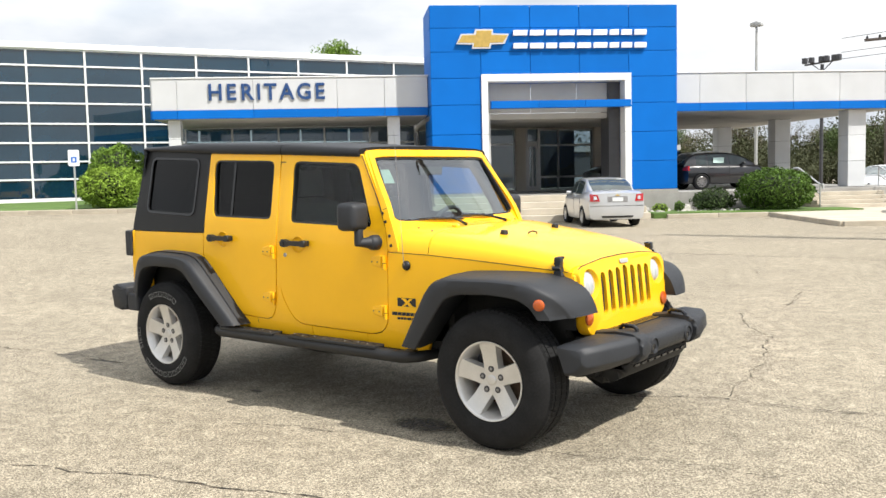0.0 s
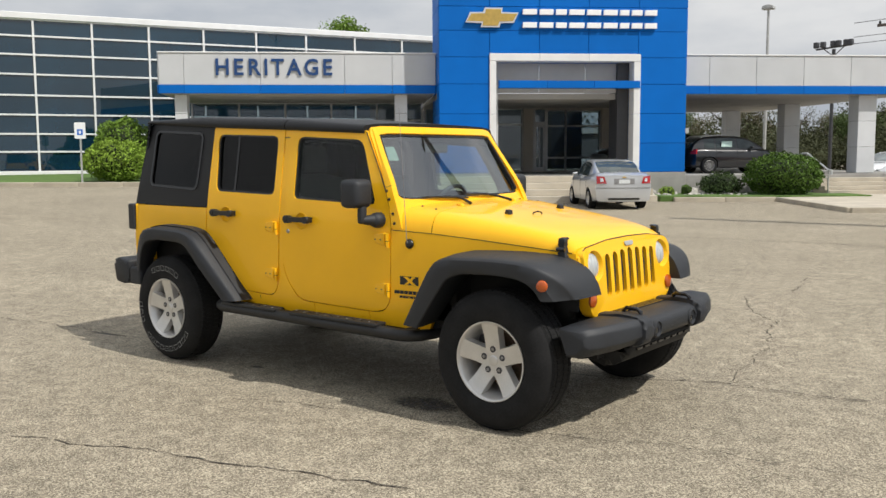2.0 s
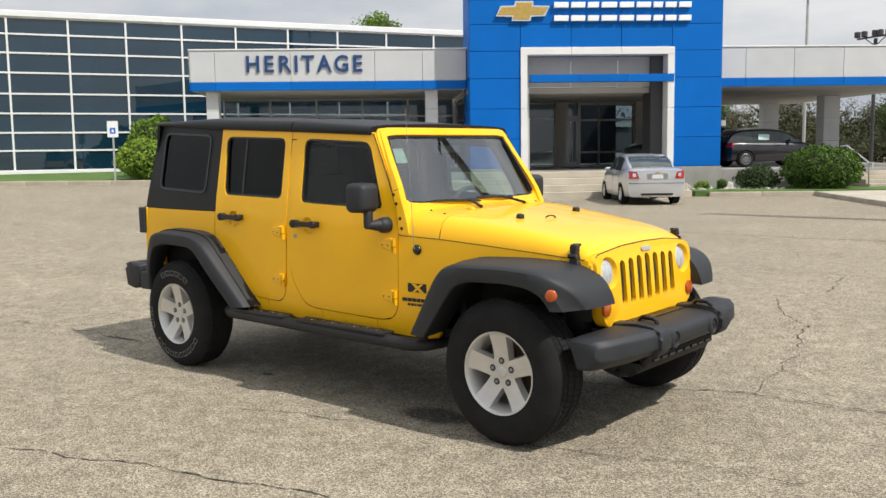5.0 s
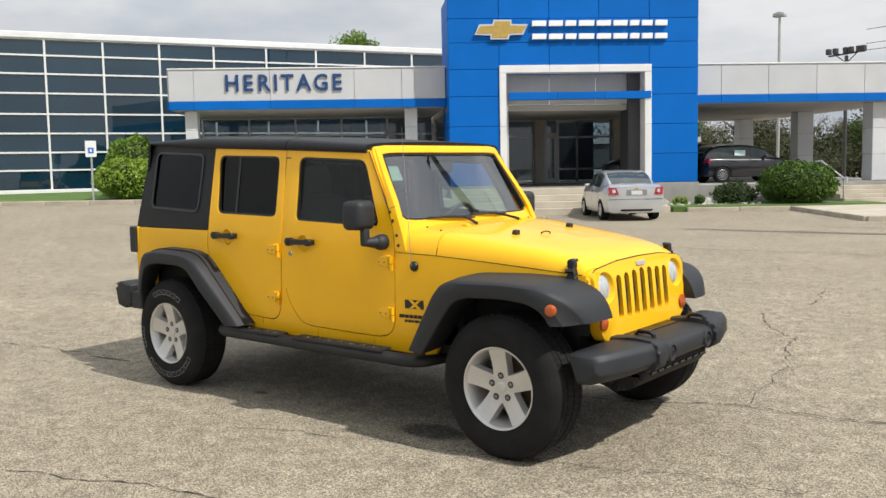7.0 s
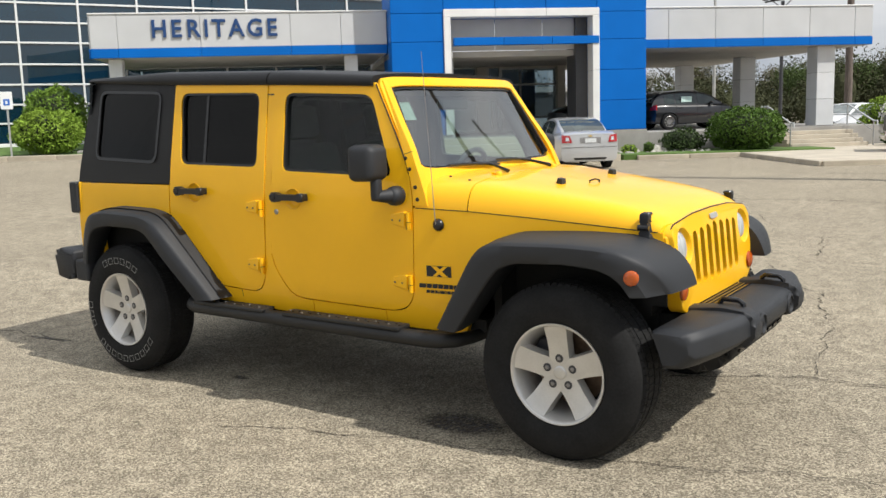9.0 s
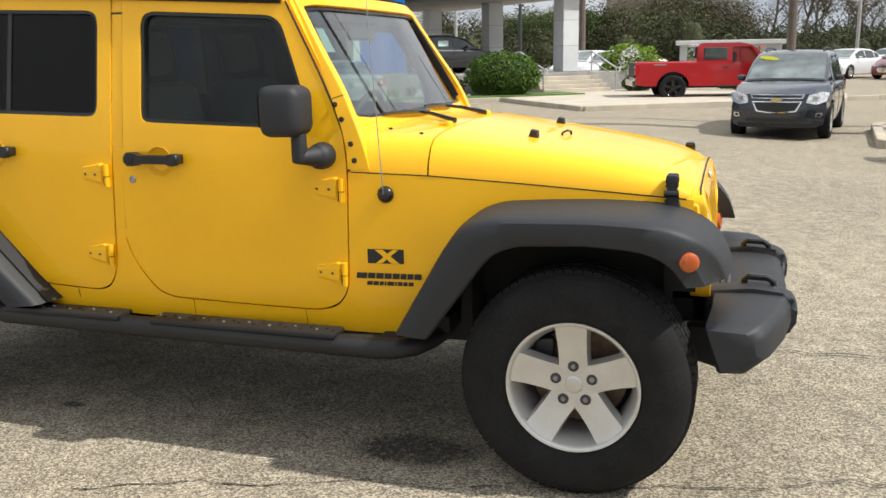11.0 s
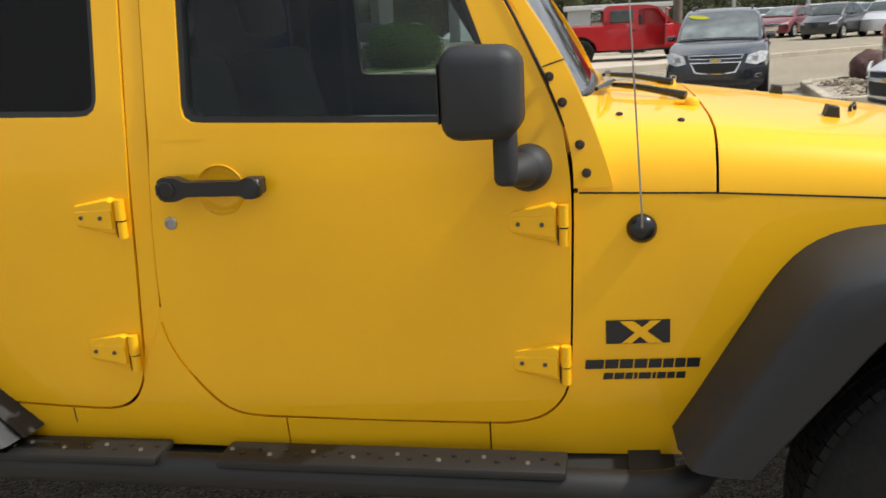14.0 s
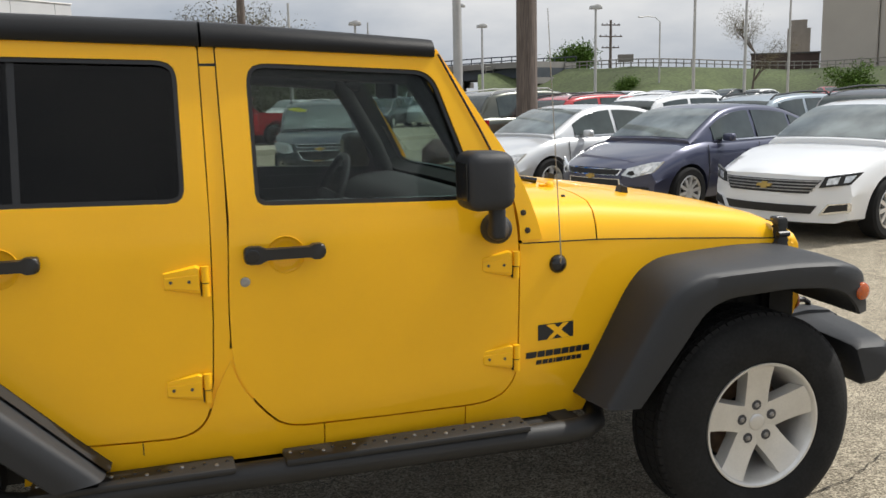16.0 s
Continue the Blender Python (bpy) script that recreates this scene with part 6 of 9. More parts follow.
        part("spoke", bm, ALLOY, rim, smooth=35, at=Matrix.Rotation(-a, 4, "Y"))
        bm = bmesh.new()
        nx, nz = 0.0635 * math.cos(a), 0.0635 * math.sin(a)
        lathe(bm, [(0.0095, -0.072), (0.0095, -0.093), (0.007, -0.0965), (0.0005, -0.0972)], 6, "y", (nx, 0, nz))
        part("lug_nut", bm, STEEL, rim, smooth=30)
        bm = bmesh.new()
        lathe(bm, [(0.0005, -0.0905), (0.0165, -0.0905), (0.0175, -0.0918), (0.0185, -0.0905), (0.0185, -0.07)], 20, "y", (nx, 0, nz))
        part("nut_pocket", bm, DARK_STEEL, rim, "dark lug nut pocket")
    bm = bmesh.new()
    lathe(bm, [(0.030, -0.080), (0.030, -0.091), (0.027, -0.094), (0.022, -0.095), (0.0005, -0.0952)], 40)
    part("hub_cap", bm, ALLOY, rim, smooth=35)
    bm = bmesh.new()
    lathe(bm, [(0.06, 0.02), (0.165, 0.02), (0.165, 0.04), (0.06, 0.04)], 40)
    part("brake_disc", bm, RUST, w, "rusty brake disc", smooth=35)
    part("brake_caliper", prism(bmesh.new(), soften([(-0.17, 0.03), (-0.09, 0.02), (-0.08, 0.13), (-0.15, 0.12)], 0.02, 2), "y", -0.01, 0.06, bevel=0.01), DARK_STEEL, w)
    bm = bmesh.new()
    lathe(bm, [(0.0005, 0.07), (0.21, 0.07)], 36)
    part("back_plate", bm, DARK, w)


wheel(2.947, -0.757, -1, "front_wheel", False)
wheel(0.0, -0.757, -1, "rear_wheel", True)
wheel(2.947, 0.757, 1, "front_wheel", False)
wheel(0.0, 0.757, 1, "rear_wheel", False)

# cabin
for s in (-1, 1):
    part("pillar_trim", boxes((1.10, 1.26, min(s * 0.66, s * 0.70), max(s * 0.66, s * 0.70), 0.6, 1.66), bevel=0.015), INTERIOR, jeep)
    part("pillar_trim", boxes((0.36, 0.46, min(s * 0.66, s * 0.70), max(s * 0.66, s * 0.70), 0.6, 1.68), bevel=0.015), INTERIOR, jeep)
part("cabin_floor", boxes((-0.48, 2.05, -0.69, 0.69, 0.56, 0.60)), INTERIOR, jeep)
dash = prism(bmesh.new(), soften([(1.80, 0.85), (2.10, 0.85), (2.14, 1.19), (2.02, 1.215), (1.86, 1.19), (1.80, 1.10)], 0.03, 3), "y", -0.66, 0.66, bevel=0.02)
part("dashboard", dash, INTERIOR, jeep, "grey moulded dashboard", smooth=40)
bm = bmesh.new()
lathe(bm, [(0.185 + 0.016 * math.cos(2 * math.pi * j / 8), 0.016 * math.sin(2 * math.pi * j / 8)) for j in range(9)], 36, "x")
box(bm, -0.01, 0.02, -0.17, 0.17, -0.03, 0.03)
box(bm, -0.01, 0.02, -0.03, 0.03, -0.17, 0.0)
part("steering_wheel", bm, BLACK_PLASTIC, jeep, "black steering wheel", at=pose(1.70, 0.37, 1.13, 0, 24, 0), smooth=45)
part("steering_column", tube(bmesh.new(), [(1.70, 0.37, 1.12), (1.95, 0.37, 1.0)], 0.04, 12), INTERIOR, jeep)


def seat(x, y, w, name):
    r = part(name, boxes((x - 0.02, x + 0.48, y - w / 2, y + w / 2, 0.72, 0.87), bevel=0.05, seg=3), SEAT, jeep, "grey cloth seat", smooth=45)
    bm = boxes((-0.07, 0.07, -w / 2, w / 2, 0.0, 0.56), bevel=0.05, seg=3)
    part("backrest", bm, SEAT, r, at=pose(x, y, 0.82, 0, -14, 0), smooth=45)
    part("headrest", boxes((-0.045, 0.045, -0.13, 0.13, 0.60, 0.78), bevel=0.04, seg=3), SEAT, r, at=pose(x, y, 0.82, 0, -12, 0), smooth=45)
    return r


seat(1.20, -0.37, 0.50, "front_seat")
seat(1.20, 0.37, 0.50, "front_seat")
seat(0.38, 0.0, 1.2, "rear_bench")
for s in (-1, 1):
    part("roll_bar", tube(bmesh.new(), [(1.10, s * 0.63, 0.6), (1.10, s * 0.62, 1.55), (1.08, s * 0.55, 1.66), (1.02, 0.0, 1.68)], 0.035, 10), BLACK_PLASTIC, jeep, smooth=45)
    part("roll_bar", tube(bmesh.new(), [(1.90, s * 0.60, 1.60), (1.08, s * 0.58, 1.66), (0.2, s * 0.58, 1.68), (-0.30, s * 0.60, 1.2)], 0.032, 10), BLACK_PLASTIC, jeep, smooth=45)
part("cabin_mirror", boxes((1.86, 1.885, -0.13, 0.13, 1.535, 1.60), bevel=0.01), BLACK_PLASTIC, jeep)
part("sun_visor", boxes((1.70, 1.88, 0.15, 0.60, 1.625, 1.64)), INTERIOR, jeep)
part("sun_visor", boxes((1.70, 1.88, -0.60, -0.15, 1.625, 1.64)), INTERIOR, jeep)
part("gear_lever", tube(bmesh.new(), [(1.62, 0.02, 0.7), (1.60, 0.02, 0.95)], [0.012, 0.022], 10), BLACK_GLOSS, jeep)


# ---- parked cars ----
def paint(name, color, metal=0.25, rough=0.3):
    return material(name, color, rough=rough, metal=metal, coat=1.0, spots=0.03, spot_scale=2.0)


P_SILVER = paint("silver_paint", (0.64, 0.65, 0.66), 0.35)
P_PEWTER = paint("grey_silver_paint", (0.55, 0.56, 0.57), 0.45)
P_NAVY = paint("slate_blue_paint", (0.045, 0.05, 0.095), 0.4)
P_WHITE = paint("white_car_paint", (0.78, 0.79, 0.80), 0.0)
P_DARKBLUE = paint("dark_navy_paint", (0.009, 0.012, 0.020), 0.0, 0.25)
P_BLACK = paint("black_car_paint", (0.010, 0.010, 0.012), 0.1)
P_RED = paint("red_paint", (0.42, 0.008, 0.012), 0.1)
P_MAROON = paint("dark_red_paint", (0.16, 0.010, 0.016), 0.3)
P_OLIVE = paint("grey_green_paint", (0.07, 0.075, 0.058), 0.4)
P_BLUEGREY = paint("pale_blue_grey_paint", (0.34, 0.40, 0.45), 0.4)
CAR_GLASS = material("car_glass", (0.040, 0.052, 0.050), rough=0.03, spots=0.35, spot_scale=2.5, spec=0.7)
CAR_GLASS_LIGHT = material("car_windscreen", (0.15, 0.175, 0.175), rough=0.03, spots=0.45, spot_scale=2.2, spec=0.8)
GRILLE_BLACK = material("black_grille_mesh", (0.012, 0.012, 0.012), rough=0.5, grain=0.5, grain_scale=60)
PLATE = material("number_plate", (0.6, 0.62, 0.62), rough=0.5, spots=0.1, spot_scale=20)
YELLOW_TAG = material("yellow_sticker", (0.75, 0.72, 0.03), rough=0.6, spots=0.05)
WHITE_TAG = material("window_sheet", (0.55, 0.72, 0.66), rough=0.6, spots=0.08)


def curve(table, x):
    """A smooth value from a table of (x, value) rows."""
    if x <= table[0][0]:
        return table[0][1]
    if x >= table[-1][0]:
        return table[-1][1]
    i = max(k for k in range(len(table)) if table[k][0] <= x)
    i = min(i, len(table) - 2)
    (a, p), (b, q) = table[i], table[i + 1]
    t = (x - a) / (b - a)
    m0 = (q - table[i - 1][1]) / (b - table[i - 1][0]) * (b - a) if i > 0 else (q - p)
    m1 = (table[i + 2][1] - p) / (table[i + 2][0] - a) * (b - a) if i + 2 < len(table) else (q - p)
    t2, t3 = t * t, t * t * t
    return (2 * t3 - 3 * t2 + 1) * p + (t3 - 2 * t2 + t) * m0 + (-2 * t3 + 3 * t2) * q + (t3 - t2) * m1


WHEEL_MESHES = {}


def car_wheel(parent, x, y, r, w, s, rim_mat, dark=False, spokes=5):
    key = (r, w, rim_mat.name, spokes)
    if key not in WHEEL_MESHES:
        rr = r * 0.66
        tyre = lathe(bmesh.new(), [(rr, w * 0.42), (rr * 1.04, w * 0.5), (r * 0.90, w * 0.52), (r * 0.985, w * 0.42), (r, w * 0.3), (r, -w * 0.3), (r * 0.985, -w * 0.42), (r * 0.90, -w * 0.52), (rr * 1.04, -w * 0.5), (rr, -w * 0.42)], 40)
        rim = bmesh.new()
        lathe(rim, [(rr * 1.02, -w * 0.44), (rr * 0.95, -w * 0.48), (rr * 0.88, -w * 0.40), (rr * 0.86, w * 0.3)], 40)
        lathe(rim, [(rr * 0.24, -w * 0.36), (rr * 0.20, -w * 0.42), (0.001, -w * 0.43)], 20)
        for k in range(spokes):
            a = 2 * math.pi * (k + 0.25) / spokes
            h0, h1 = rr * (0.10 if spokes > 6 else 0.15), rr * (0.10 if spokes > 6 else 0.17)
            d, n = (math.cos(a), math.sin(a)), (-math.sin(a), math.cos(a))
            q = [rim.verts.new((d[0] * rad + n[0] * h, yy, d[1] * rad + n[1] * h)) for rad, yy in ((rr * 0.1, -w * 0.40), (rr * 0.93, -w * 0.45)) for h in (-(h0 if rad < rr * 0.5 else h1), (h0 if rad < rr * 0.5 else h1))]
            q2 = [rim.verts.new((v.co.x, v.co.y + w * 0.18, v.co.z)) for v in q]
            rim.faces.new((q[0], q[1], q[3], q[2])), rim.faces.new((q2[0], q2[2], q2[3], q2[1]))
            for i, j in ((0, 1), (1, 3), (3, 2), (2, 0)):
                rim.faces.new((q[i], q2[i], q2[j], q[j]))
        back = lathe(bmesh.new(), [(0.001, -w * 0.05), (rr * 0.9, -w * 0.05)], 24)
        WHEEL_MESHES[key] = (mesh_of("tyre", tyre, RUBBER, 40), mesh_of("rim", rim, rim_mat, 35), mesh_of("brake", back, DARK))
    m = WHEEL_MESHES[key]
    wh = part("wheel", m[0], None, parent, at=pose(x, y, r) @ (pose(0, 0, 0) if s < 0 else pose(0, 0, 0, 0, 0, 180)))
    part("rim", m[1], None, wh)
    part("brake", m[2], None, wh)


def car(name, label, at, c, category="car", group="", detail=2):
    """A car from its measures: wb, fo, ro, w, top (roof line), deck (body top line), belt, windows, paint, nose and tail shapes. Middle of the wheelbase at the origin, nose to +x."""
    root = thing(name, label, category, at=at, group=group)
    xf, xr, hw = c["wb"] / 2 + c["fo"], -c["wb"] / 2 - c["ro"], c["w"] / 2
    belt, tum = c["belt"], c.get("tumble", 0.36)
    deck, top = c["deck"], c["top"]
    nose, tail, slope = c.get("nose", 0.36), c.get("tail", 0.24), c.get("slope", 0.25)

    def bend(x, y, z):
        f = min(1.0, abs(y) / hw)
        kf, kr = step01(xf - 1.1, xf, x), step01(xr + 0.9, xr, x)
        return x - kf * (nose * f ** 2.6 + slope * max(0.0, z - 0.50) ** 2 * 2.0 + 0.25 * max(0.0, 0.36 - z)) + kr * (tail * f ** 2.6 + c.get("tail_slope", 0.12) * abs(z - 0.62) ** 2 + 0.2 * max(0.0, 0.36 - z))

    def width(x):
        return hw * (1 - 0.055 * step01(c["wb"] / 2, xf, x) - 0.045 * step01(-c["wb"] / 2, xr, x))

    def section(x):
        zt, h = curve(deck, x), width(x)
        lo = 0.20 + 0.03 * step01(c["wb"] / 2 - 0.1, xf, x) + 0.05 * step01(-c["wb"] / 2, xr, x) + c.get("lift", 0.0)
        zs = zt - 0.03
        return [(0.0, lo), (h * 0.5, lo), (h * 0.84, lo), (h * 0.945, lo + 0.035), (h * 0.975, lo + 0.16), (h * 0.992, lo + 0.30), (h, (lo + zs) / 2 + 0.06), (h * 0.985, zs - 0.14), (h * 0.975, zs - 0.07), (h * 0.945, zs - 0.015), (h * 0.89, zt), (h * 0.70, zt + 0.016), (h * 0.35, zt + 0.028), (0.0, zt + 0.03)]

    bm = bmesh.new()
    n = 44
    grid = []
    for i in range(n + 1):
        x = xr + (xf - xr) * i / n
        half = section(x)
        ring = [(y, z) for y, z in half] + [(-y, z) for y, z in half[-2:0:-1]]
        grid.append([bm.verts.new((bend(x, y, z), y, z)) for y, z in ring])
    k = len(grid[0])
    for a, b in zip(grid, grid[1:]):
        for j in range(k):
            bm.faces.new((a[j], a[(j + 1) % k], b[(j + 1) % k], b[j]))
    half_n = len(section(0))
    for ring in (grid[0], grid[-1]):
        x = xr if ring is grid[0] else xf
        prev = None
        for j in range(half_n):
            left, right = ring[j], ring[(k - j) % k]
            z, y = left.co.z, left.co.y
            row = [left] + ([bm.verts.new((bend(x, y * q, z), y * q, z)) for q in (0.6, 0.2, -0.2, -0.6)] + [right] if y > 1e-4 else [left] * 5)
            if prev:
                for q in range(5):
                    vs = list(dict.fromkeys((prev[q], prev[q + 1], row[q + 1], row[q])))
                    if len(vs) > 2:
                        bm.faces.new(vs)
            prev = row
    r = c["r"]
    cut = [tube(bmesh.new(), [(sx * c["wb"] / 2, -hw - 0.4, r), (sx * c["wb"] / 2, hw + 0.4, r)], r * 1.13, 36) for sx in (-1, 1)]
    body = part("body", cut_by(bm, cut), c["paint"], root, smooth=32)
    part("underbody", boxes((xr + 0.4, xf - 0.4, -hw * 0.72, hw * 0.72, 0.22 + c.get("lift", 0), 0.66), bevel=0.02), DARK, root)
    for sx in (-1, 1):
        for s in (-1, 1):
            car_wheel(root, sx * c["wb"] / 2, s * (hw - 0.11), r, c.get("tw", 0.22), s, c.get("rim", ALLOY), spokes=c.get("spokes", 5))

    # cabin shell
    xa, xd = c["cabin"]

    def roof_z(x):
        return curve(top, x)

    def side_y(x, z):
        b = width(x) * 0.925 - 0.10 * step01(xd + 0.6, xd - 0.2, x) - 0.08 * step01(xa - 0.7, xa + 0.2, x)
        return b - max(0.0, z - belt) * tum

    def top_at(x, y):
        ye = side_y(x, roof_z(x))
        return roof_z(x) + 0.022 * (1 - min(1, abs(y) / ye) ** 2)

    bm, grid = bmesh.new(), []
    n = 26
    for i in range(n + 1):
        x = xd + (xa - xd) * i / n
        zr = roof_z(x)
        base = min(curve(deck, x) - 0.02, belt)
        half = [(side_y(x, base), base - 0.03), (side_y(x, (base + zr) / 2), (base + zr) / 2)]
        ye = side_y(x, zr)
        half += [(ye + 0.012, zr - 0.055), (ye - 0.012, zr - 0.020), (ye - 0.06, zr + 0.002), (ye * 0.55, top_at(x, ye * 0.55)), (0.0, top_at(x, 0))]
        ring = half + [(-y, z) for y, z in half[-2::-1]]
        grid.append([bm.verts.new((x, y, z)) for y, z in ring])
    for a, b in zip(grid, grid[1:]):
        for j in range(len(a) - 1):
            bm.faces.new((a[j], a[j + 1], b[j + 1], b[j]))
    bm.faces.new(grid[0]), bm.faces.new(grid[-1][::-1])
    cabin = part("cabin", bm, c["paint"], root, smooth=35)
    xb, xc = c["roof"]

    def glass_top(name_, x0, x1, inset, mat):
        g = bmesh.new()
        rows_ = []
        for i in range(9):
            x = x0 + (x1 - x0) * i / 8
            ye = side_y(x, roof_z(x)) - inset
            rows_.append([g.verts.new((x, ye * q, top_at(x, ye * q) + 0.006)) for q in (-1, -0.9, -0.6, -0.3, 0, 0.3, 0.6, 0.9, 1)])
        for a, b in zip(rows_, rows_[1:]):
            for j in range(8):
                g.faces.new((a[j], a[j + 1], b[j + 1], b[j]))
        return part(name_, g, mat, cabin, smooth=60)

    glass_top("windscreen", xb, xa - 0.03, 0.055, c.get("screen", CAR_GLASS_LIGHT))
    if c.get("rear_glass", True):
        glass_top("rear_window", xd + c.get("rear_in", 0.03), xc, 0.06, CAR_GLASS)
    for s in (-1, 1):
        for x0, x1 in c["windows"]:
            pts_lo, pts_hi = [], []
            for i in range(9):
                x = x0 + (x1 - x0) * i / 8
                zt = roof_z(x) - 0.075
                zb = belt + 0.035 + c.get("rise", 0.0) * (c["windows"][0][0] - x0) * 0.0
                if zt > zb + 0.015:
                    pts_lo.append((x, zb)), pts_hi.append((x, zt))
            if len(pts_lo) > 2:
                part("side_window", skin(bmesh.new(), pts_lo + pts_hi[::-1], s, off=0.006, thick=0.01, zc=[], f=side_y), CAR_GLASS, cabin, smooth=50)
        # mirror, handles, shut lines, sill
        mx = xa - c.get("mirror_in", 0.62)
        part("mirror", boxes((mx - 0.06, mx + 0.06, min(s * (hw * 0.93), s * (hw + 0.11)), max(s * (hw * 0.93), s * (hw + 0.11)), belt + 0.01, belt + 0.12), bevel=0.04, seg=3), c.get("mirror_paint", c["paint"]), root, smooth=45)
        if detail > 1:
            def body_side(x, z):
                return width(x) * lerp([(0.3, 0.965), (0.5, 0.992), (0.70, 1.0), (belt - 0.12, 0.987), (belt - 0.05, 0.978), (belt, 0.95)], z)
            for x in c["doors"]:
                part("shut_line", skin(bmesh.new(), [(x - 0.006, 0.34), (x + 0.006, 0.34), (x + 0.012, belt - 0.03), (x, belt - 0.03)], s, off=0.003, thick=0.004, f=body_side), DARK, root)
            for x in c["doors"][1:]:
                part("door_handle", boxes((x + 0.08, x + 0.26, min(s * (hw * 0.98), s * (hw * 0.985 + 0.03)), max(s * (hw * 0.98), s * (hw * 0.985 + 0.03)), belt - 0.14, belt - 0.11), bevel=0.008), c.get("handle", c["paint"]), root)
            if c.get("trim"):
                part("window_trim", skin(bmesh.new(), [(c["windows"][-1][0], belt + 0.012), (c["windows"][0][1], belt + 0.012), (c["windows"][0][1], belt + 0.03), (c["windows"][-1][0], belt + 0.03)], s, off=0.010, thick=0.008, zc=[], f=side_y), CHROME, cabin)

    def on_nose(name_, pts, mat, off=0.008, label_=""):
        g = bmesh.new()
        f = g.faces.new([g.verts.new((0, y, z)) for y, z in pts])
        f.normal_update()
        bmesh.ops.triangulate(g, faces=[f])
        lo, hi = min(p[0] for p in pts), max(p[0] for p in pts)
        m = max(2, int((hi - lo) / 0.08))
        for i in range(1, m):
            bmesh.ops.bisect_plane(g, geom=g.verts[:] + g.edges[:] + g.faces[:], plane_co=(0, lo + (hi - lo) * i / m, 0), plane_no=(0, 1, 0))
        out = bmesh.new()
        fr, bk = {}, {}
        for v in g.verts:
            x = bend(xf, v.co.y, v.co.z)
            fr[v], bk[v] = out.verts.new((x + off, v.co.y, v.co.z)), out.verts.new((x - 0.03, v.co.y, v.co.z))
        for f in g.faces:
            vs = list(f.verts)
            out.faces.new([fr[v] for v in vs]), out.faces.new([bk[v] for v in vs[::-1]])
        for e in g.edges:
            if len(e.link_faces) == 1:
                a, b = e.verts
                out.faces.new((fr[a], fr[b], bk[b], bk[a]))
        g.free()
        return part(name_, out, mat, root, label_, smooth=40)

    def on_tail(name_, pts, mat, off=0.008, label_=""):
        g = bmesh.new()
        f = g.faces.new([g.verts.new((0, y, z)) for y, z in pts])
        f.normal_update()
        bmesh.ops.triangulate(g, faces=[f])
        lo, hi = min(p[0] for p in pts), max(p[0] for p in pts)
        m = max(2, int((hi - lo) / 0.1))
        for i in range(1, m):
            bmesh.ops.bisect_plane(g, geom=g.verts[:] + g.edges[:] + g.faces[:], plane_co=(0, lo + (hi - lo) * i / m, 0), plane_no=(0, 1, 0))
        out = bmesh.new()
        fr, bk = {}, {}
        for v in g.verts:
            x = bend(xr, v.co.y, v.co.z)
            fr[v], bk[v] = out.verts.new((x - off, v.co.y, v.co.z)), out.verts.new((x + 0.05, v.co.y, v.co.z))
        for f in g.faces:
            vs = list(f.verts)
            out.faces.new([fr[v] for v in vs]), out.faces.new([bk[v] for v in vs[::-1]])
        for e in g.edges:
            if len(e.link_faces) == 1:
                a, b = e.verts
                out.faces.new((fr[a], fr[b], bk[b], bk[a]))
        g.free()
        return part(name_, out, mat, root, label_, smooth=40)

    for args in c.get("front", ()):
        on_nose(*args)
    for args in c.get("back", ()):
        on_tail(*args)
    if c.get("rails"):
        for s in (-1, 1):
            y = side_y(0, roof_z(-0.2)) - 0.10
            xs = [c["rails"][0], c["rails"][0] + 0.12, (c["rails"][0] + c["rails"][1]) / 2, c["rails"][1] - 0.12, c["rails"][1]]
            part("roof_rail", tube(bmesh.new(), [(x, s * y, roof_z(x) + (0.012 if i in (0, 4) else 0.055)) for i, x in enumerate(xs)], 0.018, 8), c.get("rail_mat", ALLOY), cabin, smooth=45)
    return root


def mirror_pts(pts):
    return [(-y, z) for y, z in pts[::-1]]


def both(name_, pts, mat, off=0.008):
    return [(name_, pts, mat, off), (name_, mirror_pts(pts), mat, off)]


def small_cross(z, k=1.0):
    return [(-0.085 * k, z - 0.014 * k), (-0.03 * k, z - 0.014 * k), (-0.034 * k, z - 0.032 * k), (0.024 * k, z - 0.032 * k), (0.026 * k, z - 0.014 * k), (0.07 * k, z - 0.014 * k), (0.085 * k, z + 0.014 * k), (0.03 * k, z + 0.014 * k), (0.034 * k, z + 0.032 * k), (-0.024 * k, z + 0.032 * k), (-0.026 * k, z + 0.014 * k), (-0.07 * k, z + 0.014 * k)]


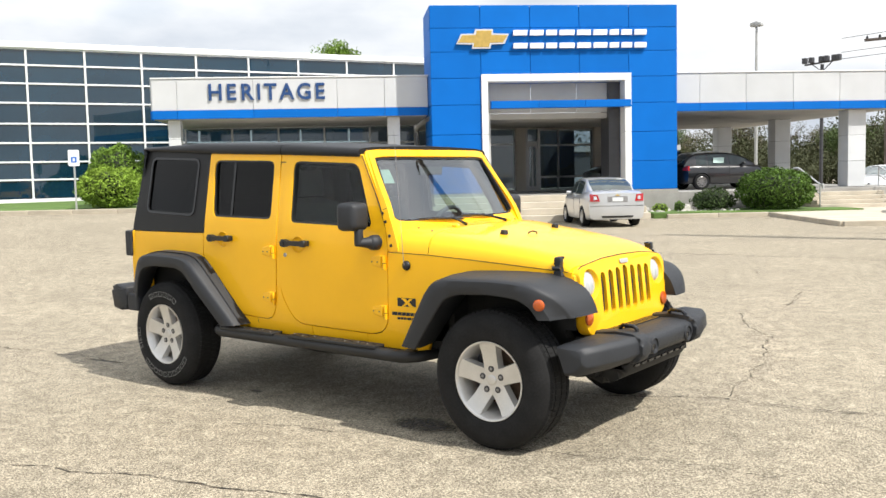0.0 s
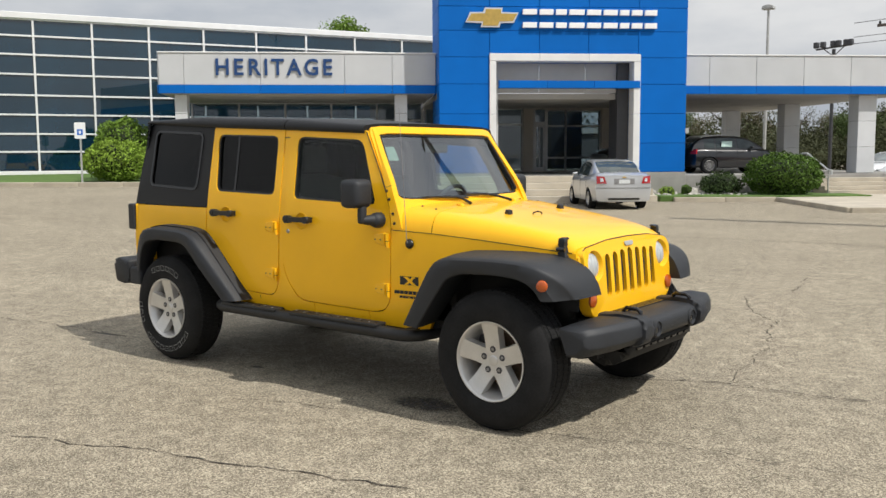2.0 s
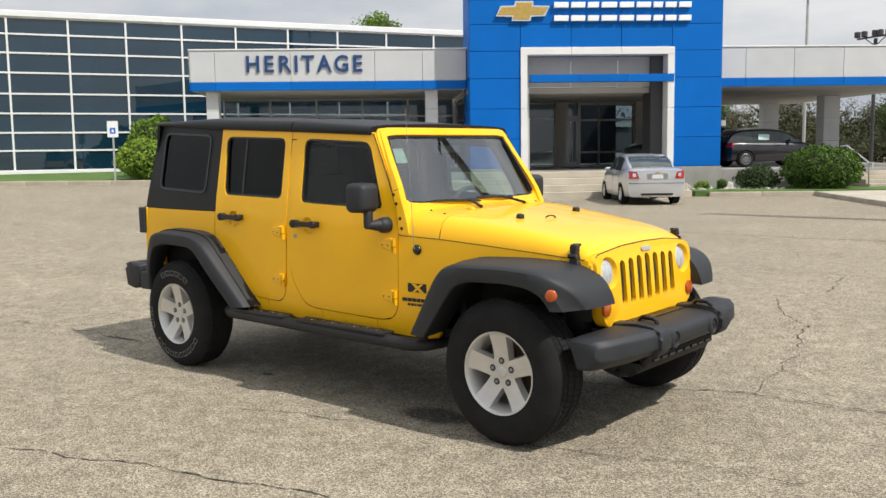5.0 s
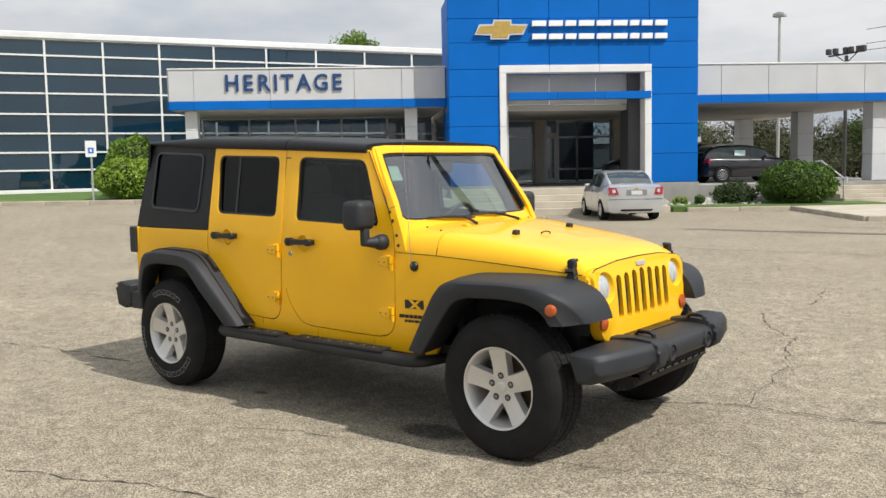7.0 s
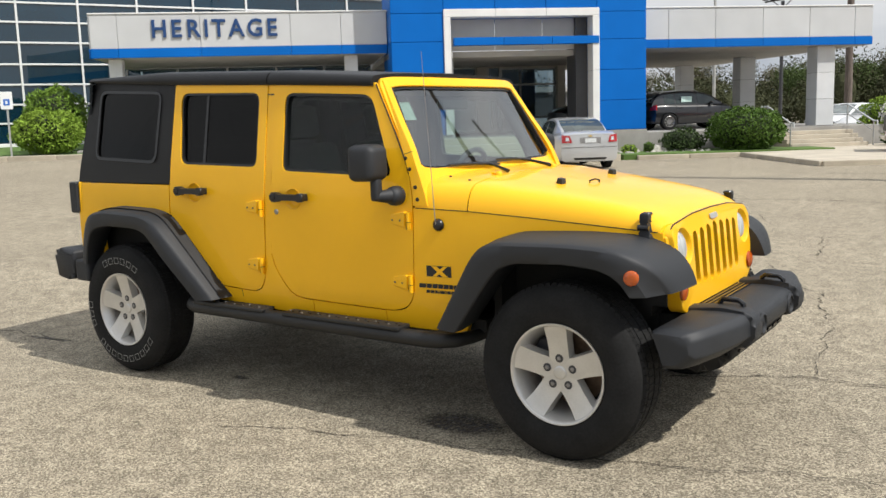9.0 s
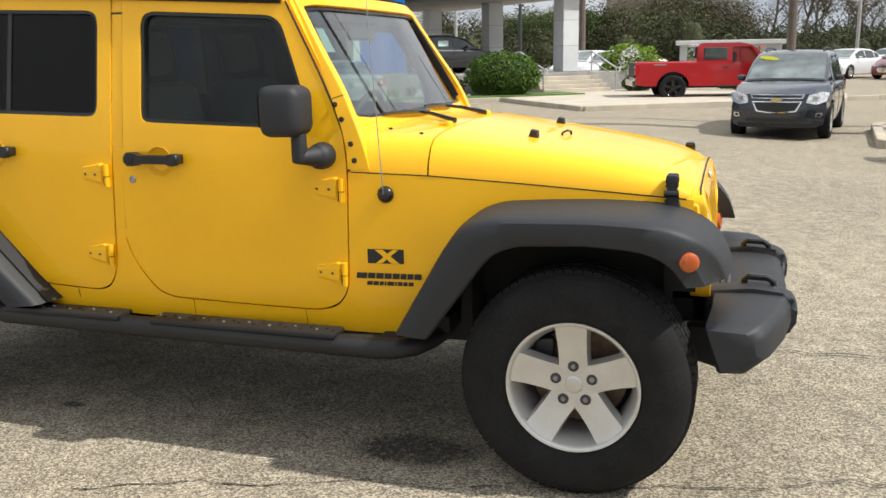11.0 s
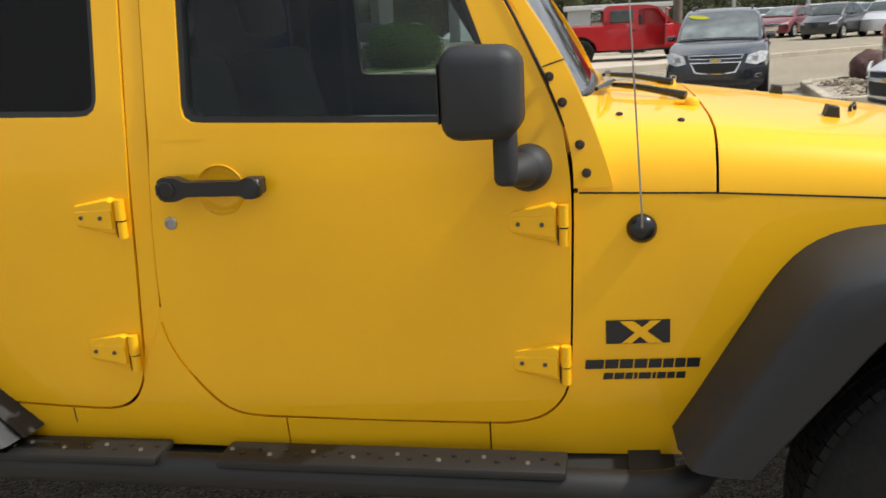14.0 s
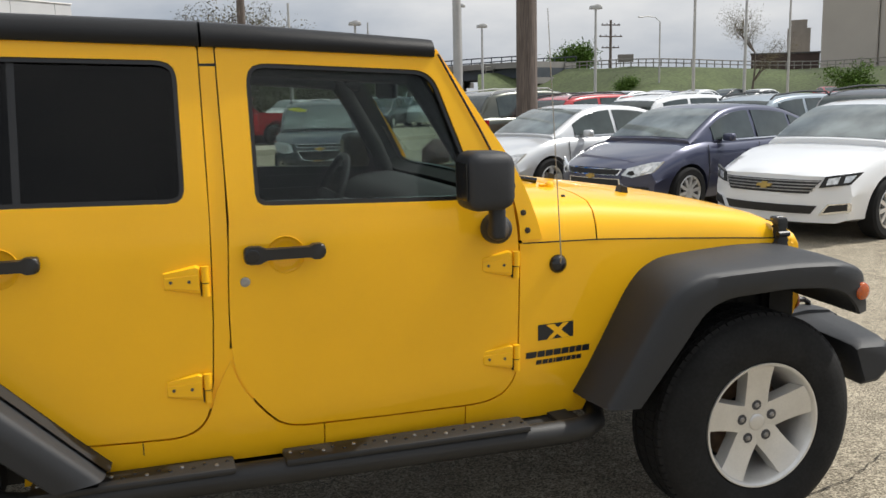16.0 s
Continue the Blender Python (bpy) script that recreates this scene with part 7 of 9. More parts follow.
def midsize(p, trim=True, spokes=5):
    return dict(wb=2.738, fo=0.95, ro=1.17, w=1.854, r=0.335, paint=p, belt=0.97, tumble=0.42, spokes=spokes,
                deck=[(-2.54, 1.00), (-2.3, 1.05), (-1.6, 1.05), (-0.8, 0.985), (0.6, 0.965), (1.0, 0.975), (1.6, 0.90), (2.1, 0.78), (2.32, 0.66)],
                top=[(-1.95, 1.05), (-1.55, 1.21), (-1.0, 1.39), (-0.4, 1.455), (0.1, 1.450), (0.5, 1.375), (0.9, 1.19), (1.25, 0.99)],
                cabin=(1.22, -1.95), roof=(0.42, -0.98), windows=[(-0.12, 0.78), (-1.0, -0.20), (-1.5, -1.07)], doors=[0.98, -0.16, -1.08], trim=trim,
                back=both("tail_lamp", [(0.56, 0.78), (0.85, 0.80), (0.85, 0.97), (0.62, 0.955)], RED_LENS, 0.012) + [("plate", [(-0.16, 0.74), (0.16, 0.74), (0.16, 0.86), (-0.16, 0.86)], PLATE, 0.012), ("rear_slot", [(-0.60, 0.34), (0.60, 0.34), (0.60, 0.42), (-0.60, 0.42)], GRILLE_BLACK, 0.006)],
                front=[("grille_frame", [(-0.435, 0.588), (0.435, 0.588), (0.492, 0.677), (-0.492, 0.677)], CHROME, 0.001), ("grille_frame", [(-0.40, 0.338), (0.40, 0.338), (0.475, 0.435), (0.462, 0.545), (-0.462, 0.545), (-0.475, 0.435)], CHROME, 0.001), ("upper_grille", [(-0.42, 0.60), (0.42, 0.60), (0.47, 0.665), (-0.47, 0.665)], GRILLE_BLACK, 0.007), ("lower_grille", [(-0.38, 0.36), (0.38, 0.36), (0.45, 0.44), (0.44, 0.535), (-0.44, 0.535), (-0.45, 0.44)], GRILLE_BLACK, 0.005),
                       ("grille_trim", [(-0.49, 0.545), (0.49, 0.545), (0.485, 0.588), (-0.485, 0.588)], p, 0.014), ("grille_trim", [(-0.42, 0.335), (0.42, 0.335), (0.44, 0.352), (-0.44, 0.352)], CHROME, 0.012), ("emblem", small_cross(0.570, 1.0), GOLD, 0.022),
                       ("bumper_slot", [(-0.52, 0.255), (0.52, 0.255), (0.56, 0.310), (-0.56, 0.310)], GRILLE_BLACK, 0.004)]
                + both("headlight", [(0.49, 0.595), (0.62, 0.565), (0.83, 0.625), (0.925, 0.775), (0.82, 0.765), (0.56, 0.685)], HEADLAMP, 0.010) + both("headlight_bezel", [(0.56, 0.607), (0.62, 0.592), (0.66, 0.61), (0.63, 0.655), (0.58, 0.645)], GRILLE_BLACK, 0.014) + both("headlight_lens", [(0.72, 0.625), (0.80, 0.655), (0.84, 0.72), (0.76, 0.70)], CHROME, 0.014) + both("fog_slot", [(0.54, 0.36), (0.80, 0.38), (0.80, 0.44), (0.60, 0.45)], GRILLE_BLACK, 0.005))


def impala(p):
    c = midsize(p)
    c.update(wb=2.837, fo=1.0, ro=1.27, r=0.345, belt=1.0, spokes=10,
             deck=[(-2.69, 1.02), (-2.4, 1.08), (-1.7, 1.08), (-0.8, 1.01), (0.6, 0.99), (1.05, 1.0), (1.7, 0.93), (2.2, 0.82), (2.42, 0.72)],
             top=[(-2.0, 1.08), (-1.6, 1.24), (-1.0, 1.43), (-0.4, 1.50), (0.1, 1.49), (0.55, 1.40), (0.95, 1.21), (1.3, 1.02)],
             front=[("grille", [(-0.50, 0.55), (0.50, 0.55), (0.60, 0.695), (-0.60, 0.695)], GRILLE_BLACK, 0.004)] + [("grille_bar", [(-0.53 - 0.02 * k, 0.575 + 0.034 * k), (0.53 + 0.02 * k, 0.575 + 0.034 * k), (0.54 + 0.02 * k, 0.587 + 0.034 * k), (-0.54 - 0.02 * k, 0.587 + 0.034 * k)], STEEL, 0.012) for k in range(4)]
             + [("lower_grille", [(-0.52, 0.33), (0.52, 0.33), (0.58, 0.42), (-0.58, 0.42)], GRILLE_BLACK, 0.005), ("emblem", small_cross(0.625, 1.15), GOLD, 0.024)]
             + both("headlight", [(0.595, 0.615), (0.84, 0.65), (0.92, 0.785), (0.64, 0.735)], GRILLE_BLACK, 0.010) + both("headlight_bezel", [(0.66, 0.645), (0.75, 0.66), (0.77, 0.735), (0.67, 0.715)], HEADLAMP, 0.016) + both("headlight_lens", [(0.80, 0.668), (0.85, 0.68), (0.89, 0.755), (0.81, 0.74)], HEADLAMP, 0.016) + both("fog_trim", [(0.60, 0.32), (0.86, 0.36), (0.86, 0.46), (0.68, 0.44)], CHROME, 0.008) + both("fog_slot", [(0.64, 0.345), (0.84, 0.375), (0.84, 0.445), (0.69, 0.425)], GRILLE_BLACK, 0.012))
    return c


def crossover(p, rails=True, rail_mat=None, lower=None):
    return dict(wb=2.857, fo=0.93, ro=0.98, w=1.842, r=0.355, paint=p, belt=1.08, tumble=0.30, lift=0.04, tail=0.16, tail_slope=0.03, slope=0.16, mirror_paint=p,
                deck=[(-2.41, 1.06), (-2.2, 1.08), (-1.0, 1.08), (0.5, 1.07), (1.05, 1.09), (1.7, 1.03), (2.1, 0.95), (2.36, 0.86)],
                top=[(-2.32, 1.10), (-2.2, 1.32), (-2.0, 1.55), (-1.5, 1.655), (-0.6, 1.685), (0.1, 1.655), (0.45, 1.56), (0.85, 1.34), (1.28, 1.09)],
                cabin=(1.25, -2.33), roof=(0.36, -1.98), rear_in=0.04, windows=[(0.0, 0.78), (-0.98, -0.08), (-1.85, -1.08)], doors=[1.0, -0.04, -1.02], rails=(-1.9, 0.0) if rails else None, rail_mat=rail_mat or BLACK_PLASTIC, trim=False,
                front=[("upper_grille", [(-0.46, 0.80), (0.46, 0.80), (0.49, 0.875), (-0.49, 0.875)], CHROME, 0.004), ("upper_mesh", [(-0.44, 0.815), (0.44, 0.815), (0.465, 0.862), (-0.465, 0.862)], GRILLE_BLACK, 0.012),
                       ("lower_grille", [(-0.36, 0.555), (-0.12, 0.525), (0.12, 0.525), (0.36, 0.555), (0.45, 0.745), (-0.45, 0.745)], CHROME, 0.004), ("lower_mesh", [(-0.34, 0.575), (-0.12, 0.548), (0.12, 0.548), (0.34, 0.575), (0.425, 0.728), (-0.425, 0.728)], GRILLE_BLACK, 0.012), ("emblem", small_cross(0.772, 1.2), GOLD, 0.02),
                       ("bumper_slot", [(-0.55, 0.36), (0.55, 0.36), (0.55, 0.43), (-0.55, 0.43)], GRILLE_BLACK, 0.006), ("chin", [(-0.70, 0.25), (0.70, 0.25), (0.74, 0.33), (-0.74, 0.33)], BLACK_PLASTIC, 0.008)]
                + both("headlight", [(0.52, 0.72), (0.70, 0.68), (0.86, 0.74), (0.90, 0.90), (0.78, 0.92), (0.56, 0.86)], HEADLAMP, 0.010) + both("headlight_core", [(0.62, 0.755), (0.72, 0.745), (0.74, 0.83), (0.64, 0.84)], STEEL, 0.016) + both("fog_lamp", [(0.68, 0.455), (0.76, 0.44), (0.82, 0.475), (0.80, 0.53), (0.70, 0.525)], CHROME, 0.008) + both("fog_core", [(0.71, 0.468), (0.76, 0.46), (0.785, 0.485), (0.77, 0.512), (0.72, 0.51)], GRILLE_BLACK, 0.014),
                back=both("tail_lamp", [(0.62, 0.80), (0.88, 0.80), (0.88, 1.04), (0.66, 1.02)], RED_LENS, 0.012) + [("plate", [(-0.16, 0.74), (0.16, 0.74), (0.16, 0.86), (-0.16, 0.86)], PLATE, 0.01), ("bumper_pad", [(-0.80, 0.34), (0.80, 0.34), (0.82, 0.52), (-0.82, 0.52)], BLACK_PLASTIC, 0.008)])


def compact(p):
    return dict(wb=2.525, fo=0.86, ro=1.01, w=1.735, r=0.315, paint=p, belt=0.98, tumble=0.36, tail=0.16, tail_slope=0.10,
                deck=[(-2.27, 1.02), (-2.05, 1.09), (-1.5, 1.09), (-0.7, 1.02), (0.6, 0.99), (1.0, 1.0), (1.5, 0.93), (1.9, 0.80), (2.12, 0.70)],
                top=[(-1.72, 1.09), (-1.35, 1.27), (-0.9, 1.445), (-0.3, 1.515), (0.1, 1.50), (0.5, 1.41), (0.85, 1.22), (1.15, 1.0)],
                cabin=(1.13, -1.70), roof=(0.42, -0.90), windows=[(-0.05, 0.72), (-0.95, -0.13)], doors=[0.95, -0.09, -0.98], trim=False, screen=CAR_GLASS,
                back=both("tail_lamp", [(0.52, 0.80), (0.80, 0.80), (0.80, 1.03), (0.58, 1.0)], RED_LENS, 0.012) + both("tail_lens", [(0.60, 0.86), (0.70, 0.85), (0.70, 0.96), (0.62, 0.955)], CHROME, 0.018)
                + [("plate", [(-0.16, 0.80), (0.16, 0.80), (0.16, 0.92), (-0.16, 0.92)], PLATE, 0.012), ("plate_recess", [(-0.30, 0.78), (0.30, 0.78), (0.30, 0.95), (-0.30, 0.95)], STEEL, 0.006), ("emblem", small_cross(0.985, 0.8), GOLD, 0.014), ("bumper_seam", [(-0.80, 0.66), (0.80, 0.66), (0.80, 0.668), (-0.80, 0.668)], DARK, 0.004), ("bumper_slot", [(-0.45, 0.30), (0.45, 0.30), (0.48, 0.36), (-0.48, 0.36)], GRILLE_BLACK, 0.005)])


def hatch(p):
    return dict(wb=2.525, fo=0.82, ro=0.70, w=1.735, r=0.33, paint=p, belt=1.0, tumble=0.32, tail=0.16, tail_slope=0.05, lift=0.02,
                deck=[(-1.97, 0.98), (-1.7, 1.02), (-0.6, 1.0), (0.6, 0.99), (1.0, 1.0), (1.5, 0.93), (1.9, 0.80), (2.08, 0.70)],
                top=[(-1.92, 1.02), (-1.75, 1.30), (-1.4, 1.47), (-0.5, 1.53), (0.1, 1.50), (0.5, 1.40), (0.85, 1.22), (1.15, 1.0)],
                cabin=(1.13, -1.92), roof=(0.42, -1.5), windows=[(-0.05, 0.72), (-0.95, -0.13), (-1.45, -1.02)], doors=[0.95, -0.09, -0.98], rails=(-1.5, 0.1), rail_mat=ALLOY, spokes=10, rim=STEEL,
                back=both("tail_lamp", [(0.56, 0.80), (0.82, 0.80), (0.82, 1.0), (0.60, 1.0)], RED_LENS, 0.012))


def heading(x, y, hx, hy, z=None):
    return pose(x, y, ground_z(x, y) if z is None else z, 0, 0, math.degrees(math.atan2(hy, hx)))


ROW = Vector((-0.314, 0.949))                      # along the parked row
AIM = Vector((-0.949, -0.314))                     # the way their noses point


def nose_at(x, y, c, aim=AIM):
    d = c["wb"] / 2 + c["fo"]
    return heading(x - aim.x * d, y - aim.y * d, aim.x, aim.y)


G = "cars parked in a row"
blue_nose = Vector((6.68, 7.76))
car("parked_sedan", "slate blue mid-size sedan parked nose out in a row", nose_at(blue_nose.x, blue_nose.y, midsize(P_NAVY)), midsize(P_NAVY, spokes=10), "sedan", G)
q = blue_nose + ROW * 2.71
car("parked_sedan", "silver mid-size sedan parked beside a stone island", nose_at(q.x, q.y, midsize(P_SILVER)), midsize(P_SILVER), "sedan", G)
car("parked_sedan", "white full-size sedan parked nose out in a row", nose_at(7.53, 5.19, impala(P_WHITE)), impala(P_WHITE), "sedan", G)
for tx, ty, size, p, lab, rm in ((12.18, 9.31, 1.05, P_BLACK, "large black crossover parked behind a white sedan", BLACK_PLASTIC), (11.45, 11.51, 1.0, P_BLUEGREY, "pale blue-grey crossover parked behind a blue sedan", BLACK_PLASTIC), (10.59, 14.11, 1.0, P_WHITE, "white crossover with roof rails parked behind a sedan", P_WHITE),
                             (9.75, 16.65, 1.0, P_RED, "red crossover parked behind a wooden pole", BLACK_PLASTIC), (8.30, 18.05, 1.05, P_OLIVE, "dark grey-green crossover parked behind a lamp post", ALLOY)):
    c = crossover(p, rail_mat=rm)
    d = (c["wb"] / 2 + c["ro"]) * size
    car("parked_crossover", lab, heading(tx - AIM.x * d, ty - AIM.y * d, -AIM.x, -AIM.y) @ Matrix.Diagonal((size, size, size, 1)), c, "crossover", "crossovers in the second row")
# the dark crossover that stands in the lane
fa, hd = Vector((4.21, 14.75)), Vector((-0.165, -0.986))
o = fa - hd * 2.857 * 0.95 / 2
eq = car("standing_crossover", "dark navy crossover with a yellow windscreen sticker standing in the lane", heading(o.x, o.y, hd.x, hd.y) @ Matrix.Diagonal((0.95, 0.95, 0.95, 1)), crossover(P_DARKBLUE), "crossover")
part("sticker", prism(bmesh.new(), [(0.03 * math.cos(0) - 0.0, 0)] and [(0.13 * math.cos(a) * 1.6, 0.07 * math.sin(a)) for a in [k * math.pi / 8 for k in range(16)]], "z", 0, 0.004), YELLOW_TAG, eq, "yellow oval windscreen sticker", at=pose(0.56, -0.42, 1.535, 0, 29, 0) @ pose(0, 0, 0, 0, 0, 75))
# the silver compact by the entrance
ra, hd = Vector((-6.27, 18.40)), Vector((-0.66, 0.751))
o = ra + hd * 2.525 * 0.93 / 2
car("parked_compact", "silver compact sedan parked before the entrance", heading(o.x, o.y, hd.x, hd.y) @ Matrix.Diagonal((0.93, 0.93, 0.90, 1)), compact(P_PEWTER), "sedan")
# the black hatchback under the canopy
c = hatch(P_BLACK)
hb = car("display_hatchback", "black hatchback displayed on the raised floor under the canopy", place(2.58, 2.75, 0.80, 8) @ Matrix.Diagonal((0.95, 0.95, 0.88, 1)), c, "hatchback")
part("window_sheet", boxes((-0.75, -0.30, -0.80, -0.795, 1.10, 1.32)), WHITE_TAG, hb, "pale sheet in the window")
c2 = hatch(P_BLACK)
car("display_hatchback", "black hatchback standing by the entrance doors", place(-0.2, 4.1, 0.80, 186), c2, "hatchback")


# ---- the red pickup with its door open ----
def pickup(at):
    root = thing("pickup_truck", "red extended-cab pickup with its front door open and black wheels", "pickup truck", at=at)
    wb, hw, r = 3.65, 1.0, 0.43
    # bed with walls, cab and bonnet, as one lofted lower body with wheel arches
    prof = [(-3.02, 0.55), (-3.02, 1.32), (-1.05, 1.32), (-1.05, 1.28), (1.15, 1.28), (2.7, 1.22), (2.86, 1.05), (2.88, 0.52), (2.2, 0.48), (-2.7, 0.50)]
    bm = prism(bmesh.new(), soften(prof, [0.03, 0.03, 0.002, 0.002, 0.02, 0.08, 0.1, 0.08, 0.02, 0.02], 3), "y", -hw, hw, bevel=0.05, seg=3)
    cut = [tube(bmesh.new(), [(x, -1.4, r + 0.03), (x, 1.4, r + 0.03)], r * 1.22, 32) for x in (-wb / 2, wb / 2)]
    cut.append(boxes((-2.93, -1.22, -0.86, 0.86, 0.82, 1.6)))
    cut.append(boxes((0.02, 1.12, -1.2, -0.80, 0.62, 1.5)))
    part("body", cut_by(bm, cut), P_RED, root)
    cab = prism(bmesh.new(), soften([(-1.10, 1.27), (1.25, 1.27), (0.62, 1.86), (0.30, 1.93), (-0.92, 1.93), (-1.05, 1.86)], [0.01, 0.01, 0.08, 0.1, 0.1, 0.06], 4), "y", -0.90, 0.90, bevel=0.06, seg=3)
    cab = cut_by(cab, [prism(bmesh.new(), soften([(0.04, 1.2), (1.12, 1.2), (0.62, 1.80), (0.04, 1.80)], 0.04, 3), "y", -1.2, -0.6)])
    part("cab", cab, P_RED, root)
    part("cab_inside", boxes((-0.4, 0.9, -0.55, -0.5, 0.62, 1.75), (0.05, 1.1, -0.78, -0.5, 0.6, 0.66)), DARK, root)
    part("seat", boxes((0.05, 0.20, -0.75, -0.30, 0.9, 1.6), (0.1, 0.6, -0.75, -0.30, 0.85, 1.0), bevel=0.03), SEAT, root)
    # black sheets behind the panes, coloured as the shade inside the cab
    part("window_void", boxes((-0.84, -0.14, -0.9045, -0.89, 1.40, 1.76), (-0.40, 0.88, 0.89, 0.9045, 1.40, 1.73), (-1.104, -1.05, -0.73, 0.73, 1.44, 1.80)), DARK, root, "black backing sheet standing in for the unlit cab")
    part("wheel_liner", boxes((-wb / 2 - 0.58, -wb / 2 + 0.58, -0.88, 0.88, 0.78, 1.02)), DARK, root)
    part("rear_side_window", boxes((-0.86, -0.12, -0.945, -0.905, 1.38, 1.78), bevel=0.02), CAR_GLASS, root)
    part("far_side_window", boxes((-0.42, 0.9, 0.905, 0.945, 1.38, 1.75), bevel=0.02), CAR_GLASS, root)
    part("back_window", boxes((-1.120, -1.106, -0.75, 0.75, 1.42, 1.82), bevel=0.005), CAR_GLASS, root)
    part("windscreen", prism(bmesh.new(), [(1.22, 1.30), (1.24, 1.30), (0.65, 1.86), (0.62, 1.86)], "y", -0.82, 0.82), CAR_GLASS, root)
    d = part("front_door", boxes((-1.08, 0, -0.05, 0.03, 0.62, 1.28), bevel=0.02), P_RED, root, "open red door", at=pose(1.12, -0.97, 0, 0, 0, 62))
    part("door_window_frame", boxes((-1.06, -1.0, -0.03, 0.02, 1.28, 1.78), (-1.06, -0.45, -0.03, 0.02, 1.74, 1.80), bevel=0.01), P_RED, d)
    part("door_trim", boxes((-1.02, -0.05, 0.03, 0.07, 0.68, 1.25)), DARK, d)
    part("door_handle", boxes((-0.15, 0.05, -1.03, -1.0, 1.10, 1.14), bevel=0.008), DARK, root, at=pose(-0.12, 0, 0))
    part("rear_bumper", boxes((-3.14, -3.0, -0.95, 0.95, 0.50, 0.70), bevel=0.02), CHROME, root, "chrome rear bumper")
    part("tailgate", boxes((-3.06, -3.02, -0.82, 0.82, 0.78, 1.30), bevel=0.01), GRILLE_BLACK, root, "dark tailgate")
    for s in (-1, 1):
        part("tail_lamp", boxes((-3.05, -2.90, min(s * 0.84, s * 1.012), max(s * 0.84, s * 1.012), 0.88, 1.25), bevel=0.012), RED_LENS, root)
    part("chassis", boxes((-2.9, 2.6, -0.6, 0.6, 0.42, 0.62)), DARK, root)
    part("side_step", boxes((-0.5, 1.3, -1.04, -0.92, 0.44, 0.50), bevel=0.01), DARK, root)
    part("bed_badge", boxes((-2.45, -2.05, -1.004, -1.0, 1.20, 1.24)), WHITE_BAR, root)
    for x in (-wb / 2, wb / 2):
        for s in (-1, 1):
            car_wheel(root, x, s * 0.90, r, 0.28, s, BLACK_GLOSS)
    return root


hd = Vector((0.975, 0.22))
rw = Vector((1.38, 24.6)) + Vector((-hd.y, hd.x)) * 0.9
o = rw + hd * 3.65 / 2
pickup(heading(o.x, o.y, hd.x, hd.y, 0.02) @ Matrix.Diagonal((0.92, 0.92, 0.87, 1)))

# ---- far lot ----
far_specs = [(P_WHITE, "white sedan in the far lot"), (P_SILVER, "silver sedan in the far lot"), (P_MAROON, "dark red sedan in the far lot"), (P_BLACK, "black sedan in the far lot"), (P_NAVY, "slate blue sedan in the far lot"), (P_RED, "bright red sedan in the far lot")]
protos = []
for i, (p, lab) in enumerate(far_specs):
    c = compact(p) if i % 2 else midsize(p)
    c["front"] = c.get("front", [])[:3] + both("headlight", [(0.52, 0.62), (0.78, 0.64), (0.80, 0.74), (0.58, 0.70)], HEADLAMP, 0.01)
    protos.append(car("far_car", lab, pose(0, 0, 0), c, "sedan", "cars in the far lot", detail=1))
rnd = random.Random(5)
used = set()
spots = [(16.0, 56.0, 2, 165), (20.6, 55.6, 3, 165), (24.5, 58, 0, 200), (12.3, 41.2, 3, 236), (11.2, 46.2, 2, 238), (8.6, 47.4, 0, 236), (14.9, 42.6, 1, 240), (17.6, 43.8, 4, 240)]
for row in range(6):
    for k in range(4 if row == 0 else 1 if row == 1 else 0, 11):
        spots.append((9.5 + k * 2.8 + row * 1.5 + rnd.uniform(-0.2, 0.2), 45.0 + row * 7.0 + k * 0.35, rnd.choice([0, 0, 1, 1, 1, 2, 3, 3, 4, 4]), rnd.choice([70, 250]) + rnd.uniform(-3, 3)))
for k in range(7):
    spots.append((22.5 + k * 2.9, 43.0 + k * 0.9, rnd.choice([0, 1, 3, 4]), 18 + rnd.uniform(-2, 2)))
first = {}
for x, y, i, rz in spots:
    m = pose(x, y, ground_z(x, y), 0, 0, rz)
    if i in used:
        copy_thing(protos[i], m)
    else:
        protos[i].matrix_basis = m
        used.add(i)
for i, pr in enumerate(protos):
    if i not in used:
        pr.matrix_basis = pose(40 + 3 * i, 60, 0, 0, 0, 70)
# pale cars beyond the side steps
wc = car("white_sedan", "white sedan parked beyond the side steps", place(11.6, 4.2, 0.1, 200), midsize(P_WHITE, False), "sedan")
copy_thing(wc, place(12.5, 8.0, 0.1, 205))


# ---- planting ----
def leaf(bm, p, size, rnd, flat=0.0):
    """One small bent leaf, as two triangles."""
    n = Vector((rnd.gauss(0, 1), rnd.gauss(0, 1), rnd.gauss(0, 1) + flat)).normalized()
    a = n.orthogonal().normalized()
    a.rotate(Matrix.Rotation(rnd.uniform(0, 6.28), 3, n))
    b = n.cross(a)
    s = size * rnd.uniform(0.6, 1.3)
    v = [bm.verts.new(p + a * s), bm.verts.new(p + b * s * 0.45 + n * s * 0.18), bm.verts.new(p - a * s), bm.verts.new(p - b * s * 0.45 + n * s * 0.18)]
    bm.faces.new((v[0], v[1], v[2])), bm.faces.new((v[0], v[2], v[3]))


